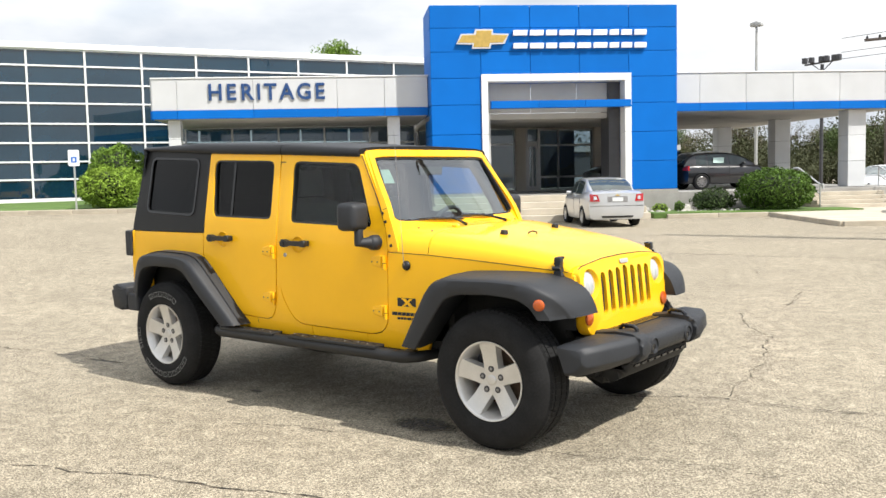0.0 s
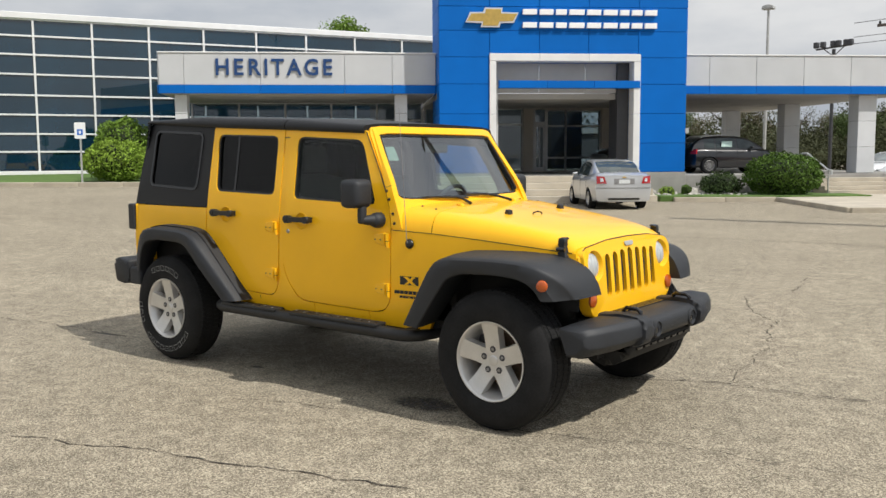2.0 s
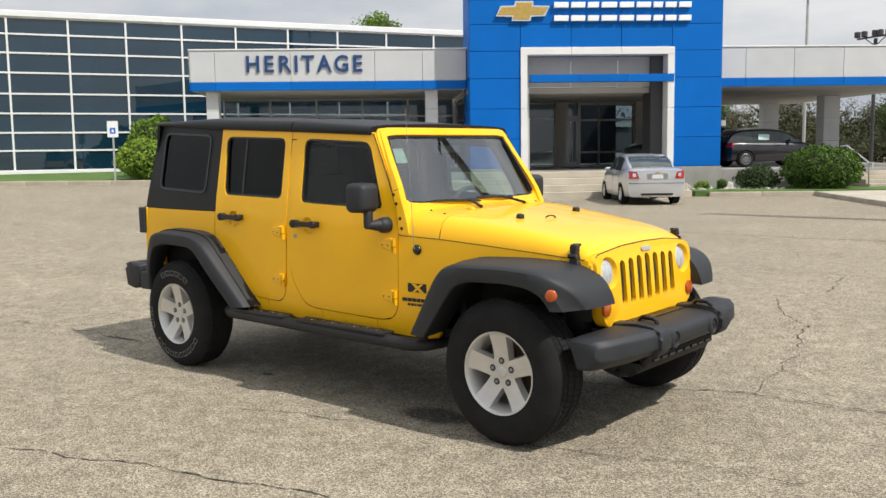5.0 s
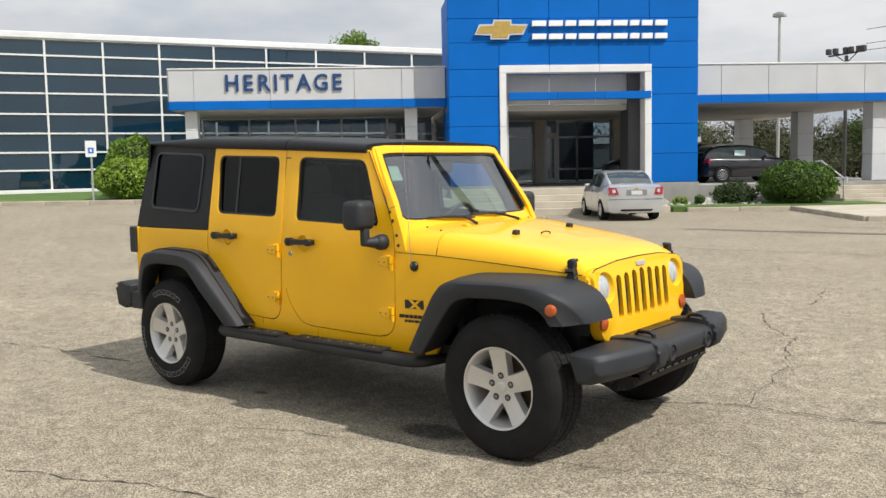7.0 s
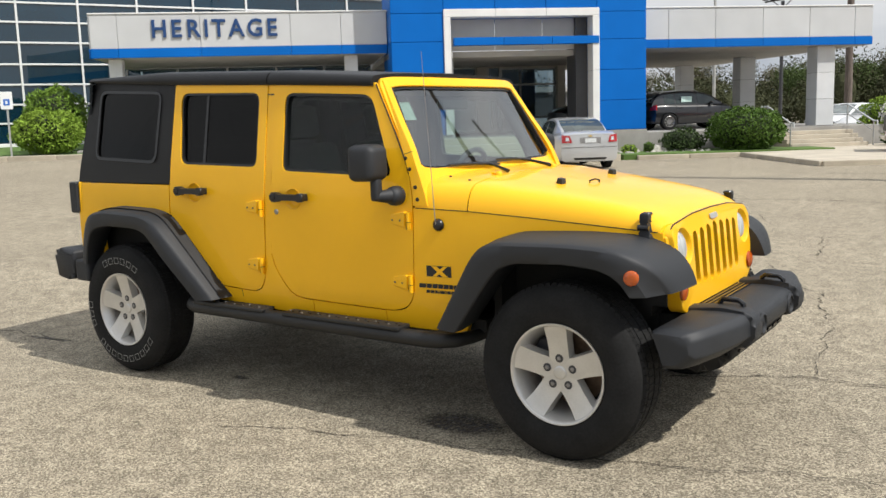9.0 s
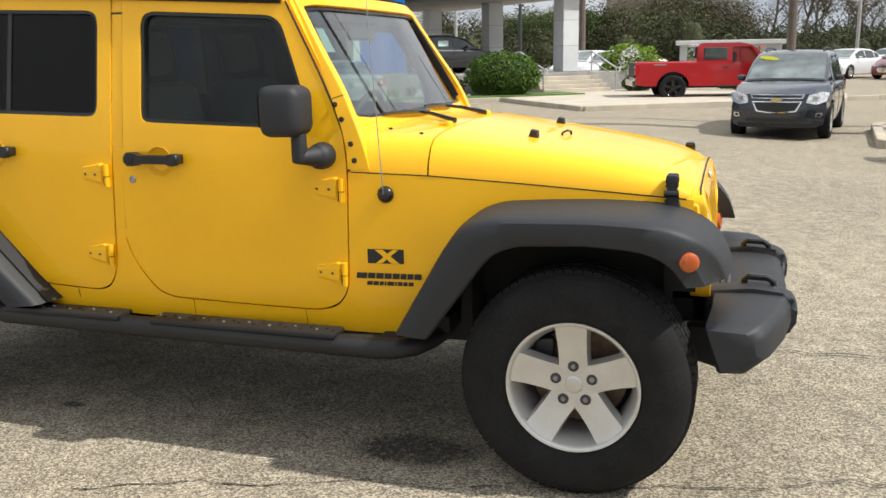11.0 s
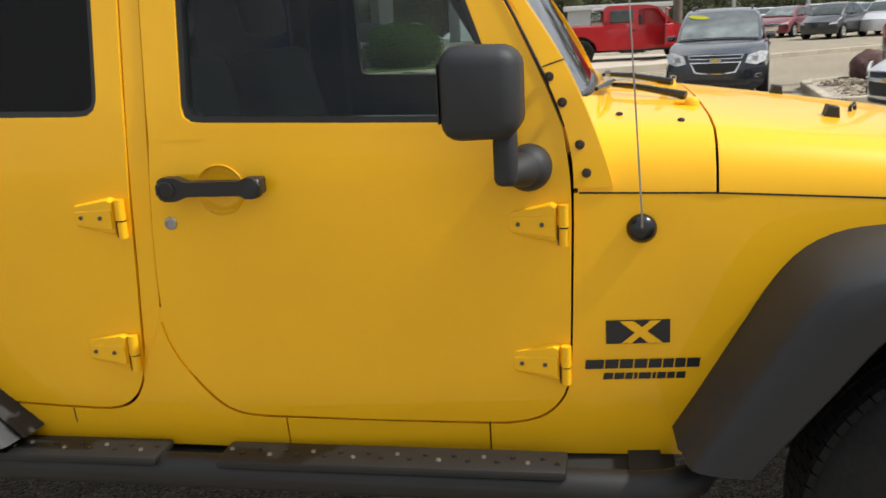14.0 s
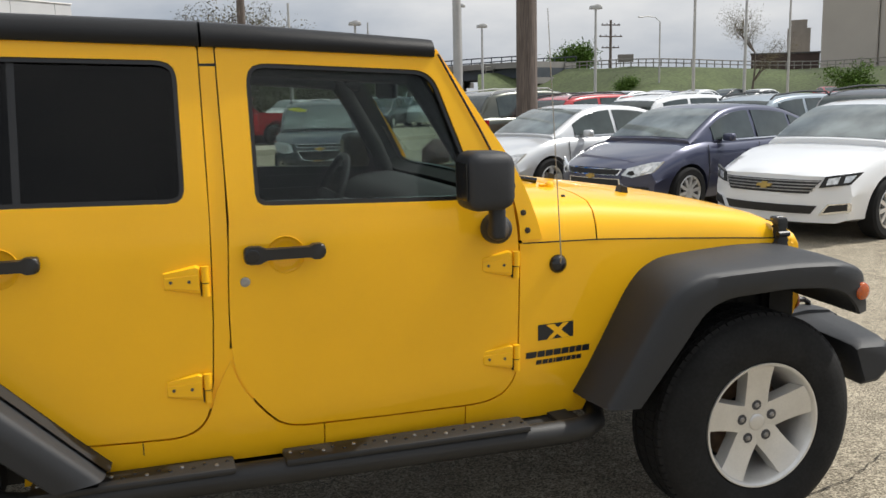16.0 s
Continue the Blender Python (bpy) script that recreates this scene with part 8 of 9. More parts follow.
def clump(bm, c, r, n, size, rnd, lump=0.22, seed=0.0, low=-1.0, depth=0.28):
    """Leaves spread through the outer skin of an uneven ball of radii r."""
    for _ in range(n):
        d = Vector((rnd.gauss(0, 1), rnd.gauss(0, 1), rnd.gauss(0, 1))).normalized()
        if d.z < low:
            d.z = -d.z
        k = 1 + lump * noise.noise(d * 2.2 + Vector((seed, seed * 1.7, 0))) + 0.10 * noise.noise(d * 6 + Vector((seed, 0, seed)))
        k *= 1 - depth * rnd.random() ** 1.6
        leaf(bm, Vector((c[0] + d.x * r[0] * k, c[1] + d.y * r[1] * k, c[2] + d.z * r[2] * k)), size, rnd, 0.3)


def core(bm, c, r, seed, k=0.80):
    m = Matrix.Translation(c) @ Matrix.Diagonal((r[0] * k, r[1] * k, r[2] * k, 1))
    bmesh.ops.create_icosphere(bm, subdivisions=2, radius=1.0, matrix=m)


# near-black green that paints the shade deep between a bush's leaves
CORE_SHADE = material("shrub_inner_shade", (0.018, 0.026, 0.010), rough=0.9, spots=0.3, spot_scale=6)


def bush(name, label, u, v, z, rx, ry, h, n, size, mat, seed, category="bush", lump=0.2):
    root = thing(name, label, category, at=place(u, v, z))
    rnd = random.Random(seed)
    bm = bmesh.new()
    # solid ball under the leaves, coloured as their inner shade
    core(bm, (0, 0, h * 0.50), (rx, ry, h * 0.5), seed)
    part("twig_core", bm, CORE_SHADE, root)
    bm = bmesh.new()
    clump(bm, (0, 0, h * 0.50), (rx, ry, h * 0.5), n, size, rnd, lump, seed, depth=0.22)
    f = part("foliage", bm, mat, root)
    f["kind"] = "stuff"
    return root


bush("clipped_bush", "large rounded green bush by the concrete steps", 2.85, -1.25, 0.10, 1.24, 1.15, 1.42, 7000, 0.055, LEAF, 3)
bush("low_shrub", "low sparse green shrub among pale stones", 0.95, -0.60, 0.10, 0.72, 0.55, 0.78, 2200, 0.05, LEAF_DARK, 5, lump=0.35)
bush("small_shrub", "small clipped yellow-green shrub", -0.95, -0.75, 0.10, 0.26, 0.24, 0.34, 500, 0.035, LEAF_LIGHT, 6)
bush("small_shrub", "small upright green shrub", -0.30, -0.80, 0.10, 0.18, 0.18, 0.40, 500, 0.035, LEAF, 7)
bush("round_bush", "bright green rounded bush on the lawn", -19.05, 0.35, 0.72, 1.02, 0.95, 1.36, 6500, 0.055, LEAF_LIGHT, 8)
bush("round_bush", "taller green rounded bush behind another on the lawn", -19.25, 2.35, 0.75, 1.0, 1.0, 2.10, 6500, 0.055, LEAF_MID, 9)
bush("garden_bush", "yellow-green bush with white blossom beside the steps", 9.6, 0.9, 0.12, 1.15, 1.0, 1.65, 5000, 0.06, LEAF_LIGHT, 10, lump=0.35)
bush("garden_bush", "dark low bush behind the pickup", 11.5, -2.6, 0.12, 1.0, 0.6, 0.55, 1500, 0.05, LEAF_DARK, 12)
bush("garden_bush", "low dark bush beside the steps", 8.2, -1.4, 0.12, 0.6, 0.5, 0.50, 1200, 0.05, LEAF_DARK, 13)
bush("garden_bush", "green bush beyond the canopy floor", 6.0, 17.0, 0.2, 0.9, 0.9, 1.8, 2500, 0.06, LEAF_DARK, 14)
bm = bmesh.new()
rnd = random.Random(44)
clump(bm, (9.1, 0.2, 1.15), (0.5, 0.4, 0.5), 420, 0.05, rnd)
b = solo("blossom", bm, WHITE_PAINT, "white blossom on a bush by the steps", "flowers", at=FACADE, kind="stuff")


def stones(name, label, pts, n, lo, hi, seed, z=0.11):
    rnd = random.Random(seed)
    bm = bmesh.new()
    for _ in range(n):
        k, t = rnd.randrange(len(pts) - 1), rnd.random()
        u = pts[k][0] + (pts[k + 1][0] - pts[k][0]) * t + rnd.uniform(-0.28, 0.28)
        v = pts[k][1] + (pts[k + 1][1] - pts[k][1]) * t + rnd.uniform(-0.22, 0.22)
        s = rnd.uniform(lo, hi)
        m = Matrix.Translation((u, v, z + s * 0.25)) @ pose(0, 0, 0, rnd.uniform(0, 90), rnd.uniform(0, 90), rnd.uniform(0, 360)) @ Matrix.Diagonal((s, s * rnd.uniform(0.6, 0.9), s * rnd.uniform(0.5, 0.8), 1))
        bmesh.ops.create_icosphere(bm, subdivisions=1, radius=1.0, matrix=m)
    return solo(name, bm, STONE, label, "stones", at=FACADE, kind="stuff")


stones("bed_stones", "pale rounded stones edging the planting bed", [(-1.4, -1.0), (0.2, -0.9), (1.2, -1.2), (1.7, -1.6)], 60, 0.05, 0.12, 4)
stones("bed_boulders", "pale boulders in the planting bed", [(-1.4, -0.7), (1.6, -0.5)], 9, 0.14, 0.26, 6)

# ---- rails, sign ----
def handrail(u, name="handrail"):
    root = thing(name, "painted steel tube handrail beside the steps", "handrail", at=FACADE)
    part("rail", tube(bmesh.new(), [(u, 0.9, 1.50), (u, 0.45, 1.52), (u, -1.05, 0.95), (u, -1.25, 0.95), (u, -1.25, 0.80)], 0.028, 8), WHITE_PANEL, root, smooth=45)
    part("rail", tube(bmesh.new(), [(u, 0.45, 1.20), (u, -1.05, 0.62)], 0.018, 8), GALV, root, smooth=45)
    for v, z0, z1 in ((0.45, 0.78, 1.52), (-1.05, 0.10, 0.95)):
        part("post", tube(bmesh.new(), [(u, v, z0), (u, v, z1)], 0.024, 8), GALV, root, smooth=45)


handrail(4.5)
handrail(7.5)
sign = thing("parking_sign", "white and blue disabled parking sign on a thin steel post", "sign", at=place(-19.75, -0.95, 0, 4))
part("post", boxes((-0.025, 0.025, 0.0, 0.04, 0.5, 2.56)), GALV, sign)
part("plate", prism(bmesh.new(), rounded(-0.165, 0.165, 2.08, 2.58, 0.03, 3), "y", -0.012, -0.004), SIGN_WHITE, sign)
part("symbol_field", prism(bmesh.new(), rounded(-0.085, 0.085, 2.19, 2.37, 0.02, 3), "y", -0.018, -0.012), SIGN_BLUE, sign, "blue symbol square")
part("symbol", boxes((-0.03, 0.03, -0.022, -0.018, 2.23, 2.32)), SIGN_WHITE, sign)


# ---- poles and lamps ----
def from_eye(t_eye, az, d):
    return (t_eye[0] + d * math.sin(radians(az)), t_eye[1] + d * math.cos(radians(az)))


def lamp_post(x, y, h, r=0.09, head=1, label="tall galvanised lamp post in the lot", base=0.0):
    root = thing("lamp_post", label, "lamp post", at=pose(x, y, ground_z(x, y)), group="lamp posts")
    part("pole", tube(bmesh.new(), [(0, 0, base), (0, 0, h * 0.5), (0, 0, h)], [r, r * 0.85, r * 0.65], 12), GALV, root, smooth=50)
    if base:
        part("concrete_base", lathe(bmesh.new(), [(0.29, -0.1), (0.29, base - 0.03), (0.26, base), (0.001, base)], 24, "z"), PLINTH, root, smooth=40)
    if head == 1:
        part("lamp_head", prism(bmesh.new(), soften([(-0.38, 0), (0.38, 0), (0.34, 0.22), (0.0, 0.30), (-0.34, 0.22)], 0.04, 2), "y", -0.24, 0.24, bevel=0.03), GALV, root, at=pose(0, 0, h - 0.05), smooth=40)
    if head == 2:
        part("lamp_arm", tube(bmesh.new(), [(0, 0, h), (-0.6, 0, h + 0.5), (-1.6, 0, h + 0.6), (-2.2, 0, h + 0.55)], 0.05, 8), GALV, root, smooth=50)
        part("lamp_head", boxes((-2.7, -2.1, -0.14, 0.14, h + 0.46, h + 0.58), bevel=0.04), GALV, root)
    return root


lamp_post(8.12, 17.55, 11.2, 0.11, 0, "thick galvanised lamp post on a concrete base", base=0.72)
E15, E16, E11, E7 = (1.73, -3.0), (1.0, -3.4), (3.42, -3.69), (5.69, -4.73)
for eye, az, d, h, hd in ((E16, 20.3, 70, 6.5, 1), (E16, 27.2, 62, 6.9, 1), (E16, 31.0, 105, 8.9, 2), (E16, 33.0, 48, 7.6, 0), (E16, 35.9, 62, 8.2, 0), (E16, 38.3, 78, 9.5, 0), (E15, 11.9, 58, 6.0, 1), (E15, 18.6, 80, 9.0, 1), (E15, 12.9, 90, 8.6, 0), (E7, -18.7, 62, 10.6, 1), (E11, 6.2, 60, 7.5, 0)):
    x, y = from_eye(eye, az, d)
    lamp_post(x, y, h, 0.11 if d > 55 else 0.09, hd)


def utility_pole(x, y, h, r, arms, label):
    root = thing("utility_pole", label, "utility pole", at=pose(x, y, ground_z(x, y)))
    bm = bmesh.new()
    tube(bm, [(0.01 * math.sin(k), 0, h * k / 8) for k in range(9)], [r * (1 - 0.03 * k) for k in range(9)], 20)
    part("pole", bm, WOOD_POLE, root, smooth=50)
    for z, w in arms:
        part("cross_arm", boxes((-w / 2, w / 2, -0.06, 0.06, z - 0.07, z + 0.07)), WOOD_POLE, root)
        for k in (-0.45, -0.2, 0.2, 0.45):
            part("insulator", lathe(bmesh.new(), [(0.05, 0), (0.07, 0.08), (0.03, 0.16)], 8, "z", (k * w, 0, z + 0.07)), DARK_STEEL, root)
    return root


utility_pole(9.15, 15.79, 15.4, 0.243, [(14.0, 1.8)], "thick weathered wooden pole with pale scars")
utility_pole(*from_eye(E11, 2.7, 46), 11.5, 0.22, [], "tall wooden pole beside the white shed")
utility_pole(*from_eye(E16, 28.1, 120), 10.4, 0.2, [(9.8, 2.6), (8.4, 3.2), (7.0, 2.4)], "distant wooden power pole with cross arms")
utility_pole(*from_eye(E11, -4.5, 100), 9.0, 0.2, [(8.5, 2.6)], "distant wooden power pole with one cross arm")
utility_pole(*from_eye(E7, -11.6, 52), 9.5, 0.2, [(8.0, 2.4)], "wooden power pole beyond the canopy")
x, y = from_eye(E7, -15.1, 55)
flood = thing("floodlight_mast", "dark mast with a row of floodlights on a cross arm", "floodlight mast", at=pose(x, y, 0, 0, 0, -15))
part("pole", tube(bmesh.new(), [(0, 0, 0), (0, 0, 7.2)], 0.1, 10), DARK_STEEL, flood)
part("cross_arm", tube(bmesh.new(), [(-1.05, 0, 7.25), (1.05, 0, 7.35)], 0.05, 8), DARK_STEEL, flood)
part("brace", tube(bmesh.new(), [(-0.6, 0, 7.25), (0, 0, 6.8), (0.6, 0, 7.3)], 0.03, 8), DARK_STEEL, flood)
for k in (-1.0, -0.6, 0.0, 0.3, 0.75, 1.0):
    part("floodlight", boxes((k - 0.13, k + 0.13, -0.2, 0.05, 7.30, 7.62), bevel=0.03), DARK_STEEL, flood, at=pose(0, 0, 0.02))
wires = thing("power_lines", "thin black power lines strung between poles", "power lines")
for dz in (0.0, 0.35, 1.1):
    a, b = Vector((x + 1, y, 7.4 + dz)), Vector((x + 34, y + 8, 12.5 + dz * 1.6))
    part("cable", tube(bmesh.new(), [a.lerp(b, k / 12) - Vector((0, 0, 0.9 * math.sin(math.pi * k / 12))) for k in range(13)], 0.016, 5), DARK, wires)

# ---- stone island ----
isl = [(5.72, 12.88), (5.86, 12.72), (9.9, 14.2), (9.3, 16.2), (8.0, 17.9), (6.45, 16.98), (6.07, 16.55)]
bm = prism(bmesh.new(), soften(isl, 0.5, 4), "z", -0.3, 0.10)
solo("island_bed", bm, GRAVEL, "bed of small pale stones inside a kerbed island", "gravel", at=pose(0, 0, -0.15), kind="structure")
root = thing("island_kerb", "rounded pale concrete kerb round the stone island", "kerb", kind="structure")
ring = soften(isl, 0.7, 4)
for a, b in zip(ring, ring[1:] + ring[:1]):
    L = math.hypot(b[0] - a[0], b[1] - a[1])
    if L > 0.01:
        part("kerb_stone", box(bmesh.new(), -L / 2 - 0.01, L / 2 + 0.01, -0.09, 0.09, -0.3, 0.15, bevel=0.025, seg=2), KERB, root, at=pose((a[0] + b[0]) / 2, (a[1] + b[1]) / 2, -0.15, 0, 0, math.degrees(math.atan2(b[1] - a[1], b[0] - a[0]))))
rnd = random.Random(9)
bm = bmesh.new()
for _ in range(900):
    px, py = rnd.uniform(5.9, 9.3), rnd.uniform(13.0, 17.4)
    if (py - 12.7) > (px - 5.8) * 0.37 + 0.2 and px > 6.05 + (py - 12.7) * 0.08 and py < 16.4 + (px - 6.07) * 0.5 and py < 17.3 - (px - 8.2) * 1.2:
        s = rnd.uniform(0.025, 0.06)
        bmesh.ops.create_icosphere(bm, subdivisions=1, radius=s, matrix=Matrix.Translation((px, py, -0.05 + s * 0.3)))
solo("island_stones", bm, material("tan_island_stone", (0.30, 0.25, 0.185), rough=0.9, spots=0.2, spot_scale=6, per_island=0.4, bump=0.3, bump_scale=40), "small pale stones in the kerbed island", "stones", kind="stuff")
bm = bmesh.new()
bmesh.ops.create_icosphere(bm, subdivisions=3, radius=1.0)
for v in bm.verts:
    v.co *= 1 + 0.25 * noise.noise(v.co * 1.7)
    v.co = Vector((v.co.x * 0.33, v.co.y * 0.30, v.co.z * 0.36))
ROCK = material("dark_red_rock", (0.10, 0.055, 0.05), rough=0.9, spots=0.35, spot_scale=7, bump=0.5, bump_scale=25)
solo("boulder", bm, ROCK, "dark reddish boulder beside the lamp post base", "boulder", at=pose(7.37, 17.0, 0.17), smooth=40)

# ---- trees ----
def limb(bm, a, d, length, r, depth, rnd, tips):
    pts, p, dd = [a], a.copy(), d.copy()
    n = 4
    for _ in range(n):
        dd = (dd + Vector((rnd.gauss(0, 0.13), rnd.gauss(0, 0.13), rnd.gauss(0.04, 0.08)))).normalized()
        p = p + dd * length / n
        pts.append(p.copy())
    tube(bm, pts, [r * (1 - 0.16 * k) for k in range(n + 1)], 6 if depth < 2 else 4, closed_ends=False)
    tips.append((p.copy(), r))
    if depth < 3:
        for k in range(3 if depth else 6):
            i = rnd.randrange(1 if depth else 2, n + 1)
            ax = rnd.uniform(0, 6.28)
            side = Vector((math.cos(ax), math.sin(ax), rnd.uniform(0.25, 0.9))).normalized()
            limb(bm, pts[i], (dd * 0.5 + side).normalized(), length * rnd.uniform(0.42, 0.62), r * 0.50, depth + 1, rnd, tips)


def tree(name, label, x, y, h, seed, leaves, size, mat, spread=0.5, z=0.0):
    root = thing(name, label, "tree", at=pose(x, y, z), group="trees beyond the lot")
    rnd = random.Random(seed)
    bm, tips = bmesh.new(), []
    limb(bm, Vector((0, 0, -0.2)), Vector((0, 0, 1)), h * 0.62, h * 0.018, 0, rnd, tips)
    part("trunk", bm, BARK, root, smooth=60)
    bm = bmesh.new()
    per = max(1, leaves // len(tips))
    for p, r in tips:
        if p.z < h * 0.25:
            continue
        for _ in range(per):
            leaf(bm, p + Vector((rnd.gauss(0, spread), rnd.gauss(0, spread), rnd.gauss(0, spread * 0.8))), size, rnd)
    f = part("crown", bm, mat, root)
    f["kind"] = "stuff"
    return root


far_trees = [tree("bare_tree", "tall bare tree with few budding twigs", 0, 0, 10, 1, 900, 0.10, LEAF_DULL, 0.45), tree("bare_tree", "tall bare tree with budding twigs", 0, 0, 10, 2, 1800, 0.12, LEAF_DULL, 0.55),
             tree("leafy_tree", "tree in young green leaf", 0, 0, 9, 3, 9000, 0.16, LEAF_TREE, 0.75), tree("dull_tree", "tree with dull brownish young leaf", 0, 0, 9, 4, 6000, 0.14, LEAF_DULL, 0.7)]
rnd = random.Random(12)
jobs = []
for k in range(30):
    az = -27 + k * 1.22 + rnd.uniform(-0.4, 0.4)
    jobs.append((az, rnd.uniform(74, 98), rnd.choice([0, 1, 3, 3, 2, 0] if az < 0 else [0, 1]), rnd.uniform(0.48, 0.7) if az > -5.5 else rnd.uniform(0.42, 0.62)))
for az, d, i, s in ((2.0, 92, 0, 1.08), (3.2, 88, 1, 1.0), (4.1, 94, 0, 1.1), (5.2, 90, 1, 0.98), (6.4, 96, 0, 0.92), (-11.5, 72, 2, 0.5), (-9.5, 76, 2, 0.55), (-7.8, 80, 2, 0.5), (-12.8, 78, 2, 0.5), (-4.5, 85, 3, 0.72), (-2.5, 84, 3, 0.68), (-5.4, 86, 3, 0.66), (-3.5, 83, 3, 0.70), (-1.3, 85, 3, 0.66), (-0.4, 84, 1, 0.66)):
    jobs.append((az, d, i, s))
started = set()
for az, d, i, s in jobs:
    x, y = from_eye(E11, az, d)
    m = pose(x, y, 0, 0, 0, rnd.uniform(0, 360)) @ Matrix.Diagonal((s, s, s, 1))
    if i in started:
        t = copy_thing(far_trees[i], m)
        t.matrix_basis = m
    else:
        far_trees[i].matrix_basis = m
        started.add(i)
tree("green_tree", "small green tree by the embankment", *from_eye(E16, 41.9, 58), 2.5, 21, 6000, 0.09, LEAF, 0.30)
tree("bare_tree", "slender tree just coming into leaf", *from_eye(E16, 36.3, 80), 7.4, 22, 5000, 0.05, LEAF_DULL, 0.45)
roof_tree = tree("green_tree", "green tree behind the dealership roof", *from_eye(E7, -44.35, 60), 7.2, 23, 3000, 0.12, LEAF, 0.45)
bm = bmesh.new()
rnd = random.Random(77)
for dx, dz, rr in ((0.0, 8.75, 1.55), (1.0, 8.6, 1.15), (-1.0, 8.45, 1.2), (0.3, 9.3, 1.0)):
    clump(bm, (dx * 0.7, dx * 0.7, dz), (rr, rr, rr * 0.95), 1900, 0.10, rnd, 0.5, dz, depth=0.5)
part("foliage", bm, LEAF_MID, roof_tree)["kind"] = "stuff"
tree("green_tree", "round green tree beyond the overpass", *from_eye(E16, 25.2, 142), 8.0, 24, 14000, 0.20, LEAF, 0.8)
tree("green_tree", "small green tree at the foot of the embankment", *from_eye(E16, 29.2, 104), 2.8, 25, 5000, 0.10, LEAF, 0.35)
# understorey along the edge of the lot
bm = bmesh.new()
rnd = random.Random(31)
for k in range(150):
    az = -32 + k * 0.295
    d = rnd.uniform(68, 84)
    x, y = from_eye(E11, az, d)
    h = rnd.uniform(2.2, 4.4) * (1.3 if -14 < az < -2 else 1.0 if az < 0 else 0.72)
    clump(bm, (x, y, h * 0.5), (rnd.uniform(1.2, 2.2), rnd.uniform(1.0, 1.8), h * 0.55), 950, 0.13, rnd, 0.5, k * 0.37, depth=0.6)
    core(bm, (x, y, h * 0.42), (1.3, 1.1, h * 0.42), k, 0.6)
solo("thicket", bm, LEAF_THICKET, "dark green thicket along the edge of the lot", "thicket", kind="stuff")
bm = bmesh.new()
for k in range(60):
    az = 0 + k * 0.25
    d = rnd.uniform(95, 120)
    x, y = from_eye(E15, az, d)
    h = rnd.uniform(2.0, 4.4)
    clump(bm, (x, y, h * 0.5), (1.8, 1.8, h * 0.6), 420, 0.18, rnd, 0.5, k * 0.51, depth=0.6)
solo("far_thicket", bm, LEAF_DARK, "distant dark evergreen thicket below the overpass", "thicket", kind="stuff")

# ---- distance ----
shed = thing("white_shed", "long low white shed with a pale flat roof", "shed", at=pose(2.9, 44.2, 0, 0, 0, 3) @ Matrix.Diagonal((0.83, 0.83, 0.86, 1)))
part("wall", boxes((-2.9, 2.9, 0, 4, 0, 2.05)), WHITE_PANEL, shed)
part("roof", boxes((-3.15, 3.15, -0.3, 4.3, 2.05, 2.30), bevel=0.02), WHITE_PAINT, shed)
part("shed_door", boxes((-1.6, 1.2, -0.03, 0.02, 0, 1.8)), GREY_PANEL, shed)
low = thing("grey_outbuilding", "low dark grey building with a pale roof edge", "building", at=place(4.0, 30.0, 0))
part("wall", boxes((-9, 7, 0, 8, 0, 2.9)), material("dark_grey_wall", (0.10, 0.10, 0.105), rough=0.8, spots=0.1, spot_scale=0.5), low)
part("roof_edge", boxes((-9.2, 7.2, -0.2, 8.2, 2.9, 3.25)), GREY_PANEL, low)
part("lower_band", boxes((-9, 7, -0.05, 0, 0, 1.2)), WHITE_PANEL, low)
HAZE_STONE = material("weathered_stone", (0.23, 0.21, 0.19), rough=0.9, spots=0.15, spot_scale=0.3)
x, y = from_eye((3.88, -3.85), -5.9, 165)
cas = thing("turreted_building", "distant brown stone building with small turrets", "building", at=pose(x, y, 0, 0, 0, -6))
part("wall", boxes((-5.5, 6.5, 0, 10, 0, 11.2)), HAZE_STONE, cas)
for tx in (-5.0, 5.2):
    tw = part("turret", boxes((tx - 1.2, tx + 1.2, -0.5, 2, 0, 12.4)), HAZE_STONE, cas)
    part("turret_cap", lathe(bmesh.new(), [(1.5, 12.4), (0.9, 13.0), (0.001, 13.5)], 8, "z", (tx, 0.7, 0)), HAZE_STONE, tw)
for tx in (-2.5, 0.0, 2.5):
    part("parapet_block", boxes((tx - 0.7, tx + 0.7, -0.2, 0.5, 11.2, 12.0)), HAZE_STONE, cas)
SILO = material("pale_concrete_silo", (0.37, 0.35, 0.32), rough=0.9, spots=0.06, spot_scale=0.12)
x, y = from_eye(E16, 46.0, 190)
silo = thing("concrete_tower_block", "huge pale concrete tower block in the distance", "building", at=pose(x, y, 0, 0, 0, -46))
for k in range(4):
    part("bay", boxes((-20 + k * 10, -10.15 + k * 10, 0, 24, 0, 34), bevel=0.3), SILO, silo)
x, y = from_eye(E16, 38.8, 240)
tw = thing("distant_tower", "small grey tower behind a dark low building", "building", at=pose(x, y, 0, 0, 0, -38))
part("shaft", boxes((-2.6, 2.6, 0, 5, 0, 15.5)), HAZE_STONE, tw)
part("top", boxes((-1.8, 1.8, 0.5, 4, 15.5, 17.5)), HAZE_STONE, tw)
x, y = from_eye(E16, 38.1, 200)
dl = thing("dark_warehouse", "dark low warehouse on the skyline", "building", at=pose(x, y, 0, 0, 0, -38))
part("wall", boxes((-6.5, 6.5, 0, 10, 0, 8.2)), material("brown_brick", (0.07, 0.05, 0.045), rough=0.9, spots=0.15, spot_scale=0.4), dl)
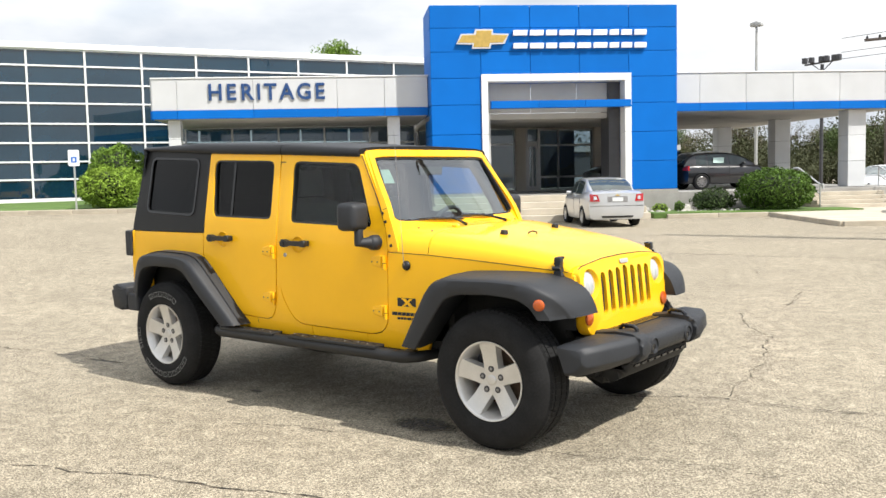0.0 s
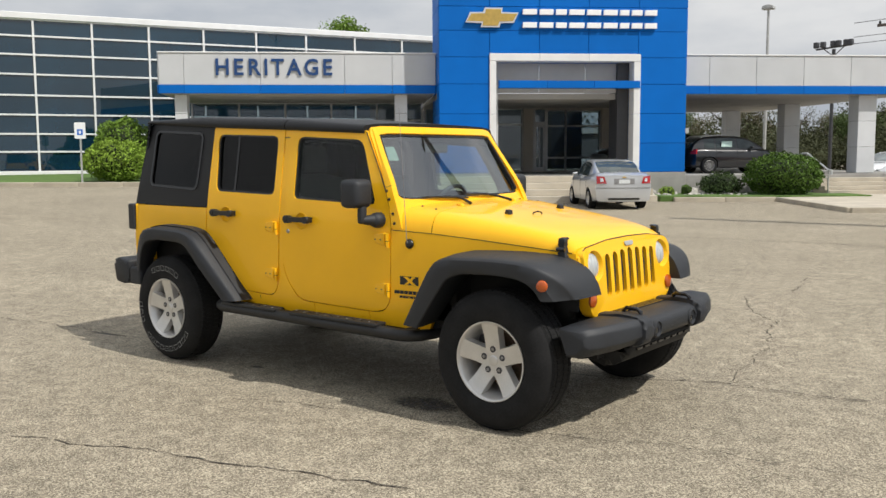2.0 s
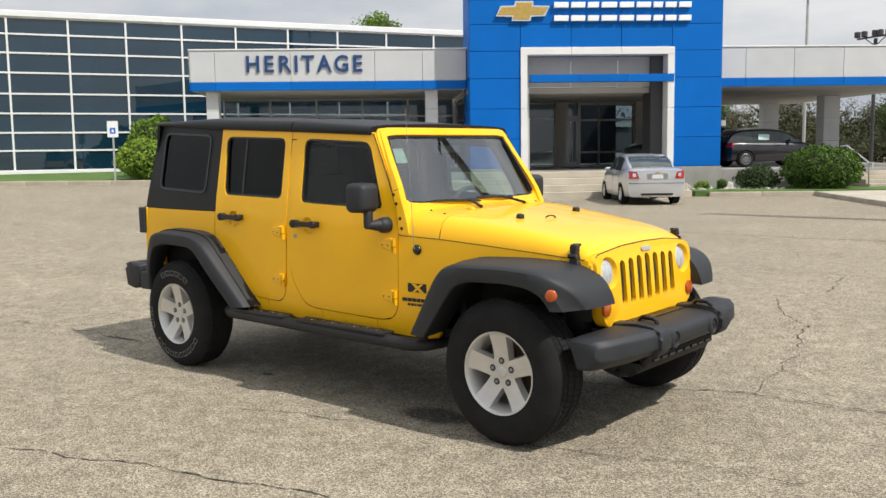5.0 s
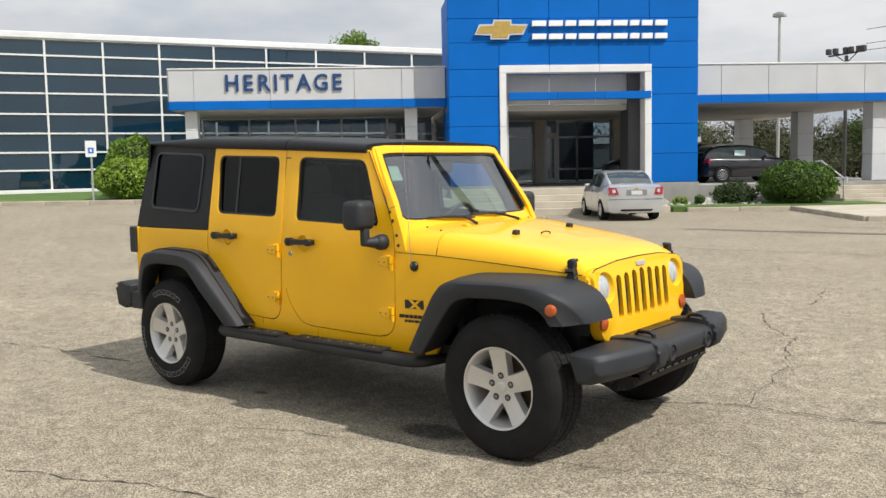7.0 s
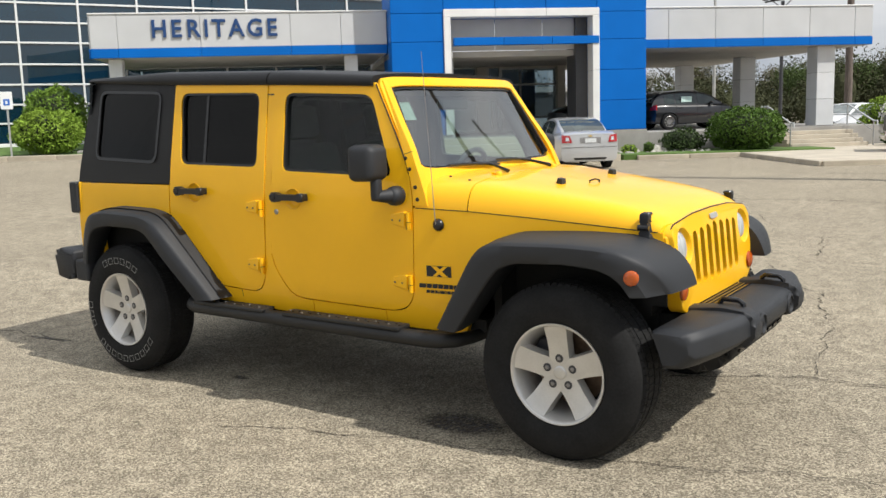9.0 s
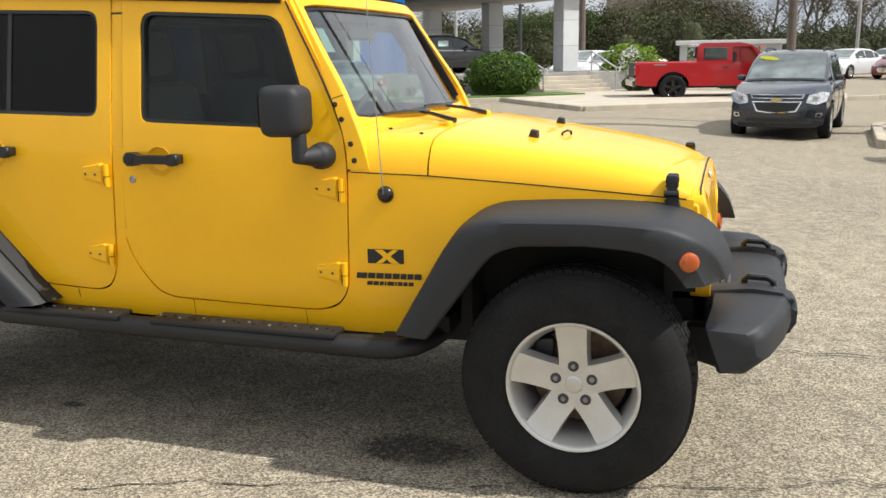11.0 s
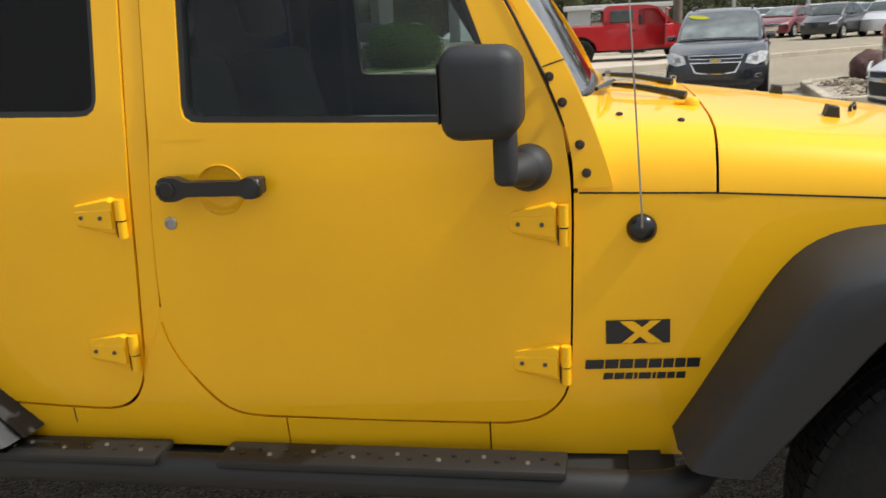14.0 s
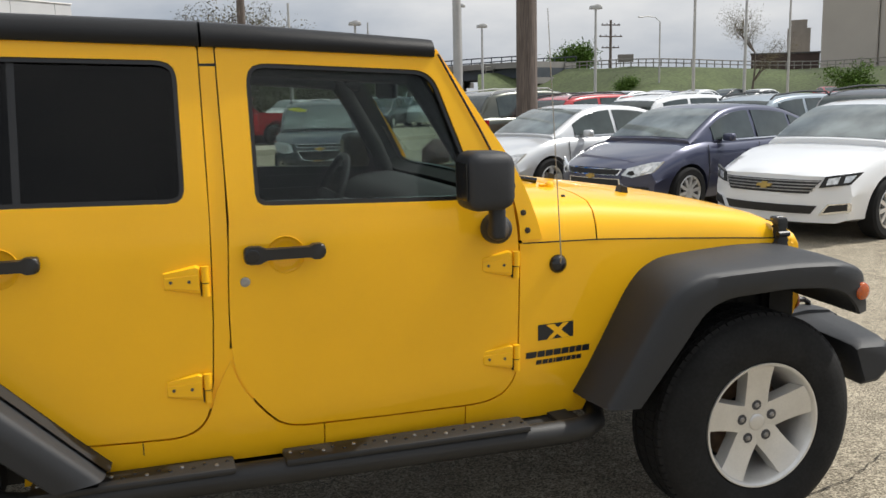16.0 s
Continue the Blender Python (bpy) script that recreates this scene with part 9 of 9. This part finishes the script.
part("roof_edge", boxes((-6.7, 6.7, -0.2, 10, 8.2, 8.5)), DARK_STEEL, dl)

RAIL_GREY = material("weathered_rail", (0.20, 0.19, 0.175), rough=0.8, spots=0.15, spot_scale=1.0)
# embankment with its guard rail, and the overpass that leaves it
def bank():
    bm, rows_ = bmesh.new(), []
    for k in range(41):
        az = 20.0 + 28.0 * k / 40
        d = 118 + 6 * math.sin(k * 0.3)
        ztop = lerp([(20, 4.2), (23, 4.7), (29, 4.6), (40, 3.9), (48, 3.9)], az)
        wob = 0.25 * noise.noise((k * 0.4, 0, 0))
        row = []
        for t, dd in ((0, -17), (0.1, -15), (0.45, -9), (0.85, -3), (1.0, 0), (1.0, 12), (0, 30)):
            px, py = from_eye(E16, az, d + dd)
            row.append(bm.verts.new((px, py, -0.2 + (ztop + wob * t) * t)))
        rows_.append(row)
    for a, b in zip(rows_, rows_[1:]):
        for j in range(len(a) - 1):
            bm.faces.new((a[j], a[j + 1], b[j + 1], b[j]))
    solo("embankment", bm, BANK_TURF, "grass road embankment along the edge of the lot", "embankment", kind="structure", smooth=60)
    root = thing("guard_rail", "concrete parapet with a pale guard rail on the embankment", "guard rail")
    prev = None
    for k in range(61):
        az = 20.5 + 26.5 * k / 60
        d = 118 + 6 * math.sin((az - 20) / 28 * 40 * 0.3)
        px, py = from_eye(E16, az, d)
        z = -0.2 + lerp([(20, 4.2), (23, 4.7), (29, 4.6), (40, 3.9), (48, 3.9)], az)
        here = Vector((px, py, z))
        part("post", tube(bmesh.new(), [here, here + Vector((0, 0, 0.95))], 0.07, 6), RAIL_GREY, root)
        if prev is not None:
            part("rail", tube(bmesh.new(), [prev + Vector((0, 0, 0.9)), here + Vector((0, 0, 0.9))], 0.07, 6), RAIL_GREY, root)
            part("rail", tube(bmesh.new(), [prev + Vector((0, 0, 0.45)), here + Vector((0, 0, 0.45))], 0.06, 6), RAIL_GREY, root)
        prev = here


bank()
DECK = material("overpass_concrete", (0.22, 0.21, 0.20), rough=0.9, spots=0.15, spot_scale=0.3)
GIRDER = material("grey_blue_girder", (0.05, 0.06, 0.075), rough=0.7, spots=0.2, spot_scale=0.3)
over = thing("overpass", "long grey road overpass on concrete piers", "overpass")
prev = None
for k in range(33):
    az = 4.0 + 20.5 * k / 32
    d = 150 - 30 * k / 32
    z = 1.5 + d * math.tan(radians(lerp([(4, 0.05), (7, 0.35), (9.2, 0.62), (11.7, 1.1), (14.5, 1.42), (17.6, 1.62), (21, 1.80), (24.5, 1.90)], az)))
    p = Vector((*from_eye(E15, az, d), z))
    if prev is not None:
        dirn = (p - prev)
        side = Vector((-dirn.y, dirn.x, 0)).normalized() * 5
        for nm, z0, z1, mat, w in (("deck", -0.75, 0.0, DECK, 1.0), ("girder", -2.0, -0.75, GIRDER, 0.86)):
            bm = bmesh.new()
            vs = [bm.verts.new(q + side * w * s + Vector((0, 0, zz))) for q in (prev, p) for s in (-1, 1) for zz in (z0, z1)]
            for f in ((0, 1, 3, 2), (4, 6, 7, 5), (0, 4, 5, 1), (2, 3, 7, 6), (0, 2, 6, 4), (1, 5, 7, 3)):
                bm.faces.new([vs[i] for i in f])
            part(nm, bm, mat, over)
        for s in (-1, 1):
            part("parapet_rail", tube(bmesh.new(), [prev + side * s + Vector((0, 0, 0.7)), p + side * s + Vector((0, 0, 0.7))], 0.08, 6), GIRDER, over)
            part("rail_post", tube(bmesh.new(), [p + side * s, p + side * s + Vector((0, 0, 0.75))], 0.07, 6), GIRDER, over)
        if k % 5 == 2 and z > 3.2:
            for s in (-0.7, 0, 0.7):
                part("pier", tube(bmesh.new(), [p + side * s * 0.9 + Vector((0, 0, -z - 0.3)), p + side * s * 0.9 + Vector((0, 0, -2.0))], 0.5, 10), DECK, over)
            part("pier_cap", boxes((-5, 5, -0.7, 0.7, -2.8, -2.0)), DECK, over, at=Matrix.Translation(p) @ Matrix.Rotation(math.atan2(side.y, side.x), 4, "Z"))
    prev = p
x, y = from_eye(E16, 29.0, 122)
bb = thing("roadside_board", "small pale roadside board seen from behind", "sign", at=pose(x, y, 4.2, 0, 0, -29))
part("board", boxes((-1.0, 1.0, 0, 0.1, 1.0, 2.0)), HAZE_STONE, bb)
part("post", boxes((-0.7, -0.6, 0.05, 0.12, 0, 1.0)), GALV, bb)
part("post", boxes((0.6, 0.7, 0.05, 0.12, 0, 1.0)), GALV, bb)
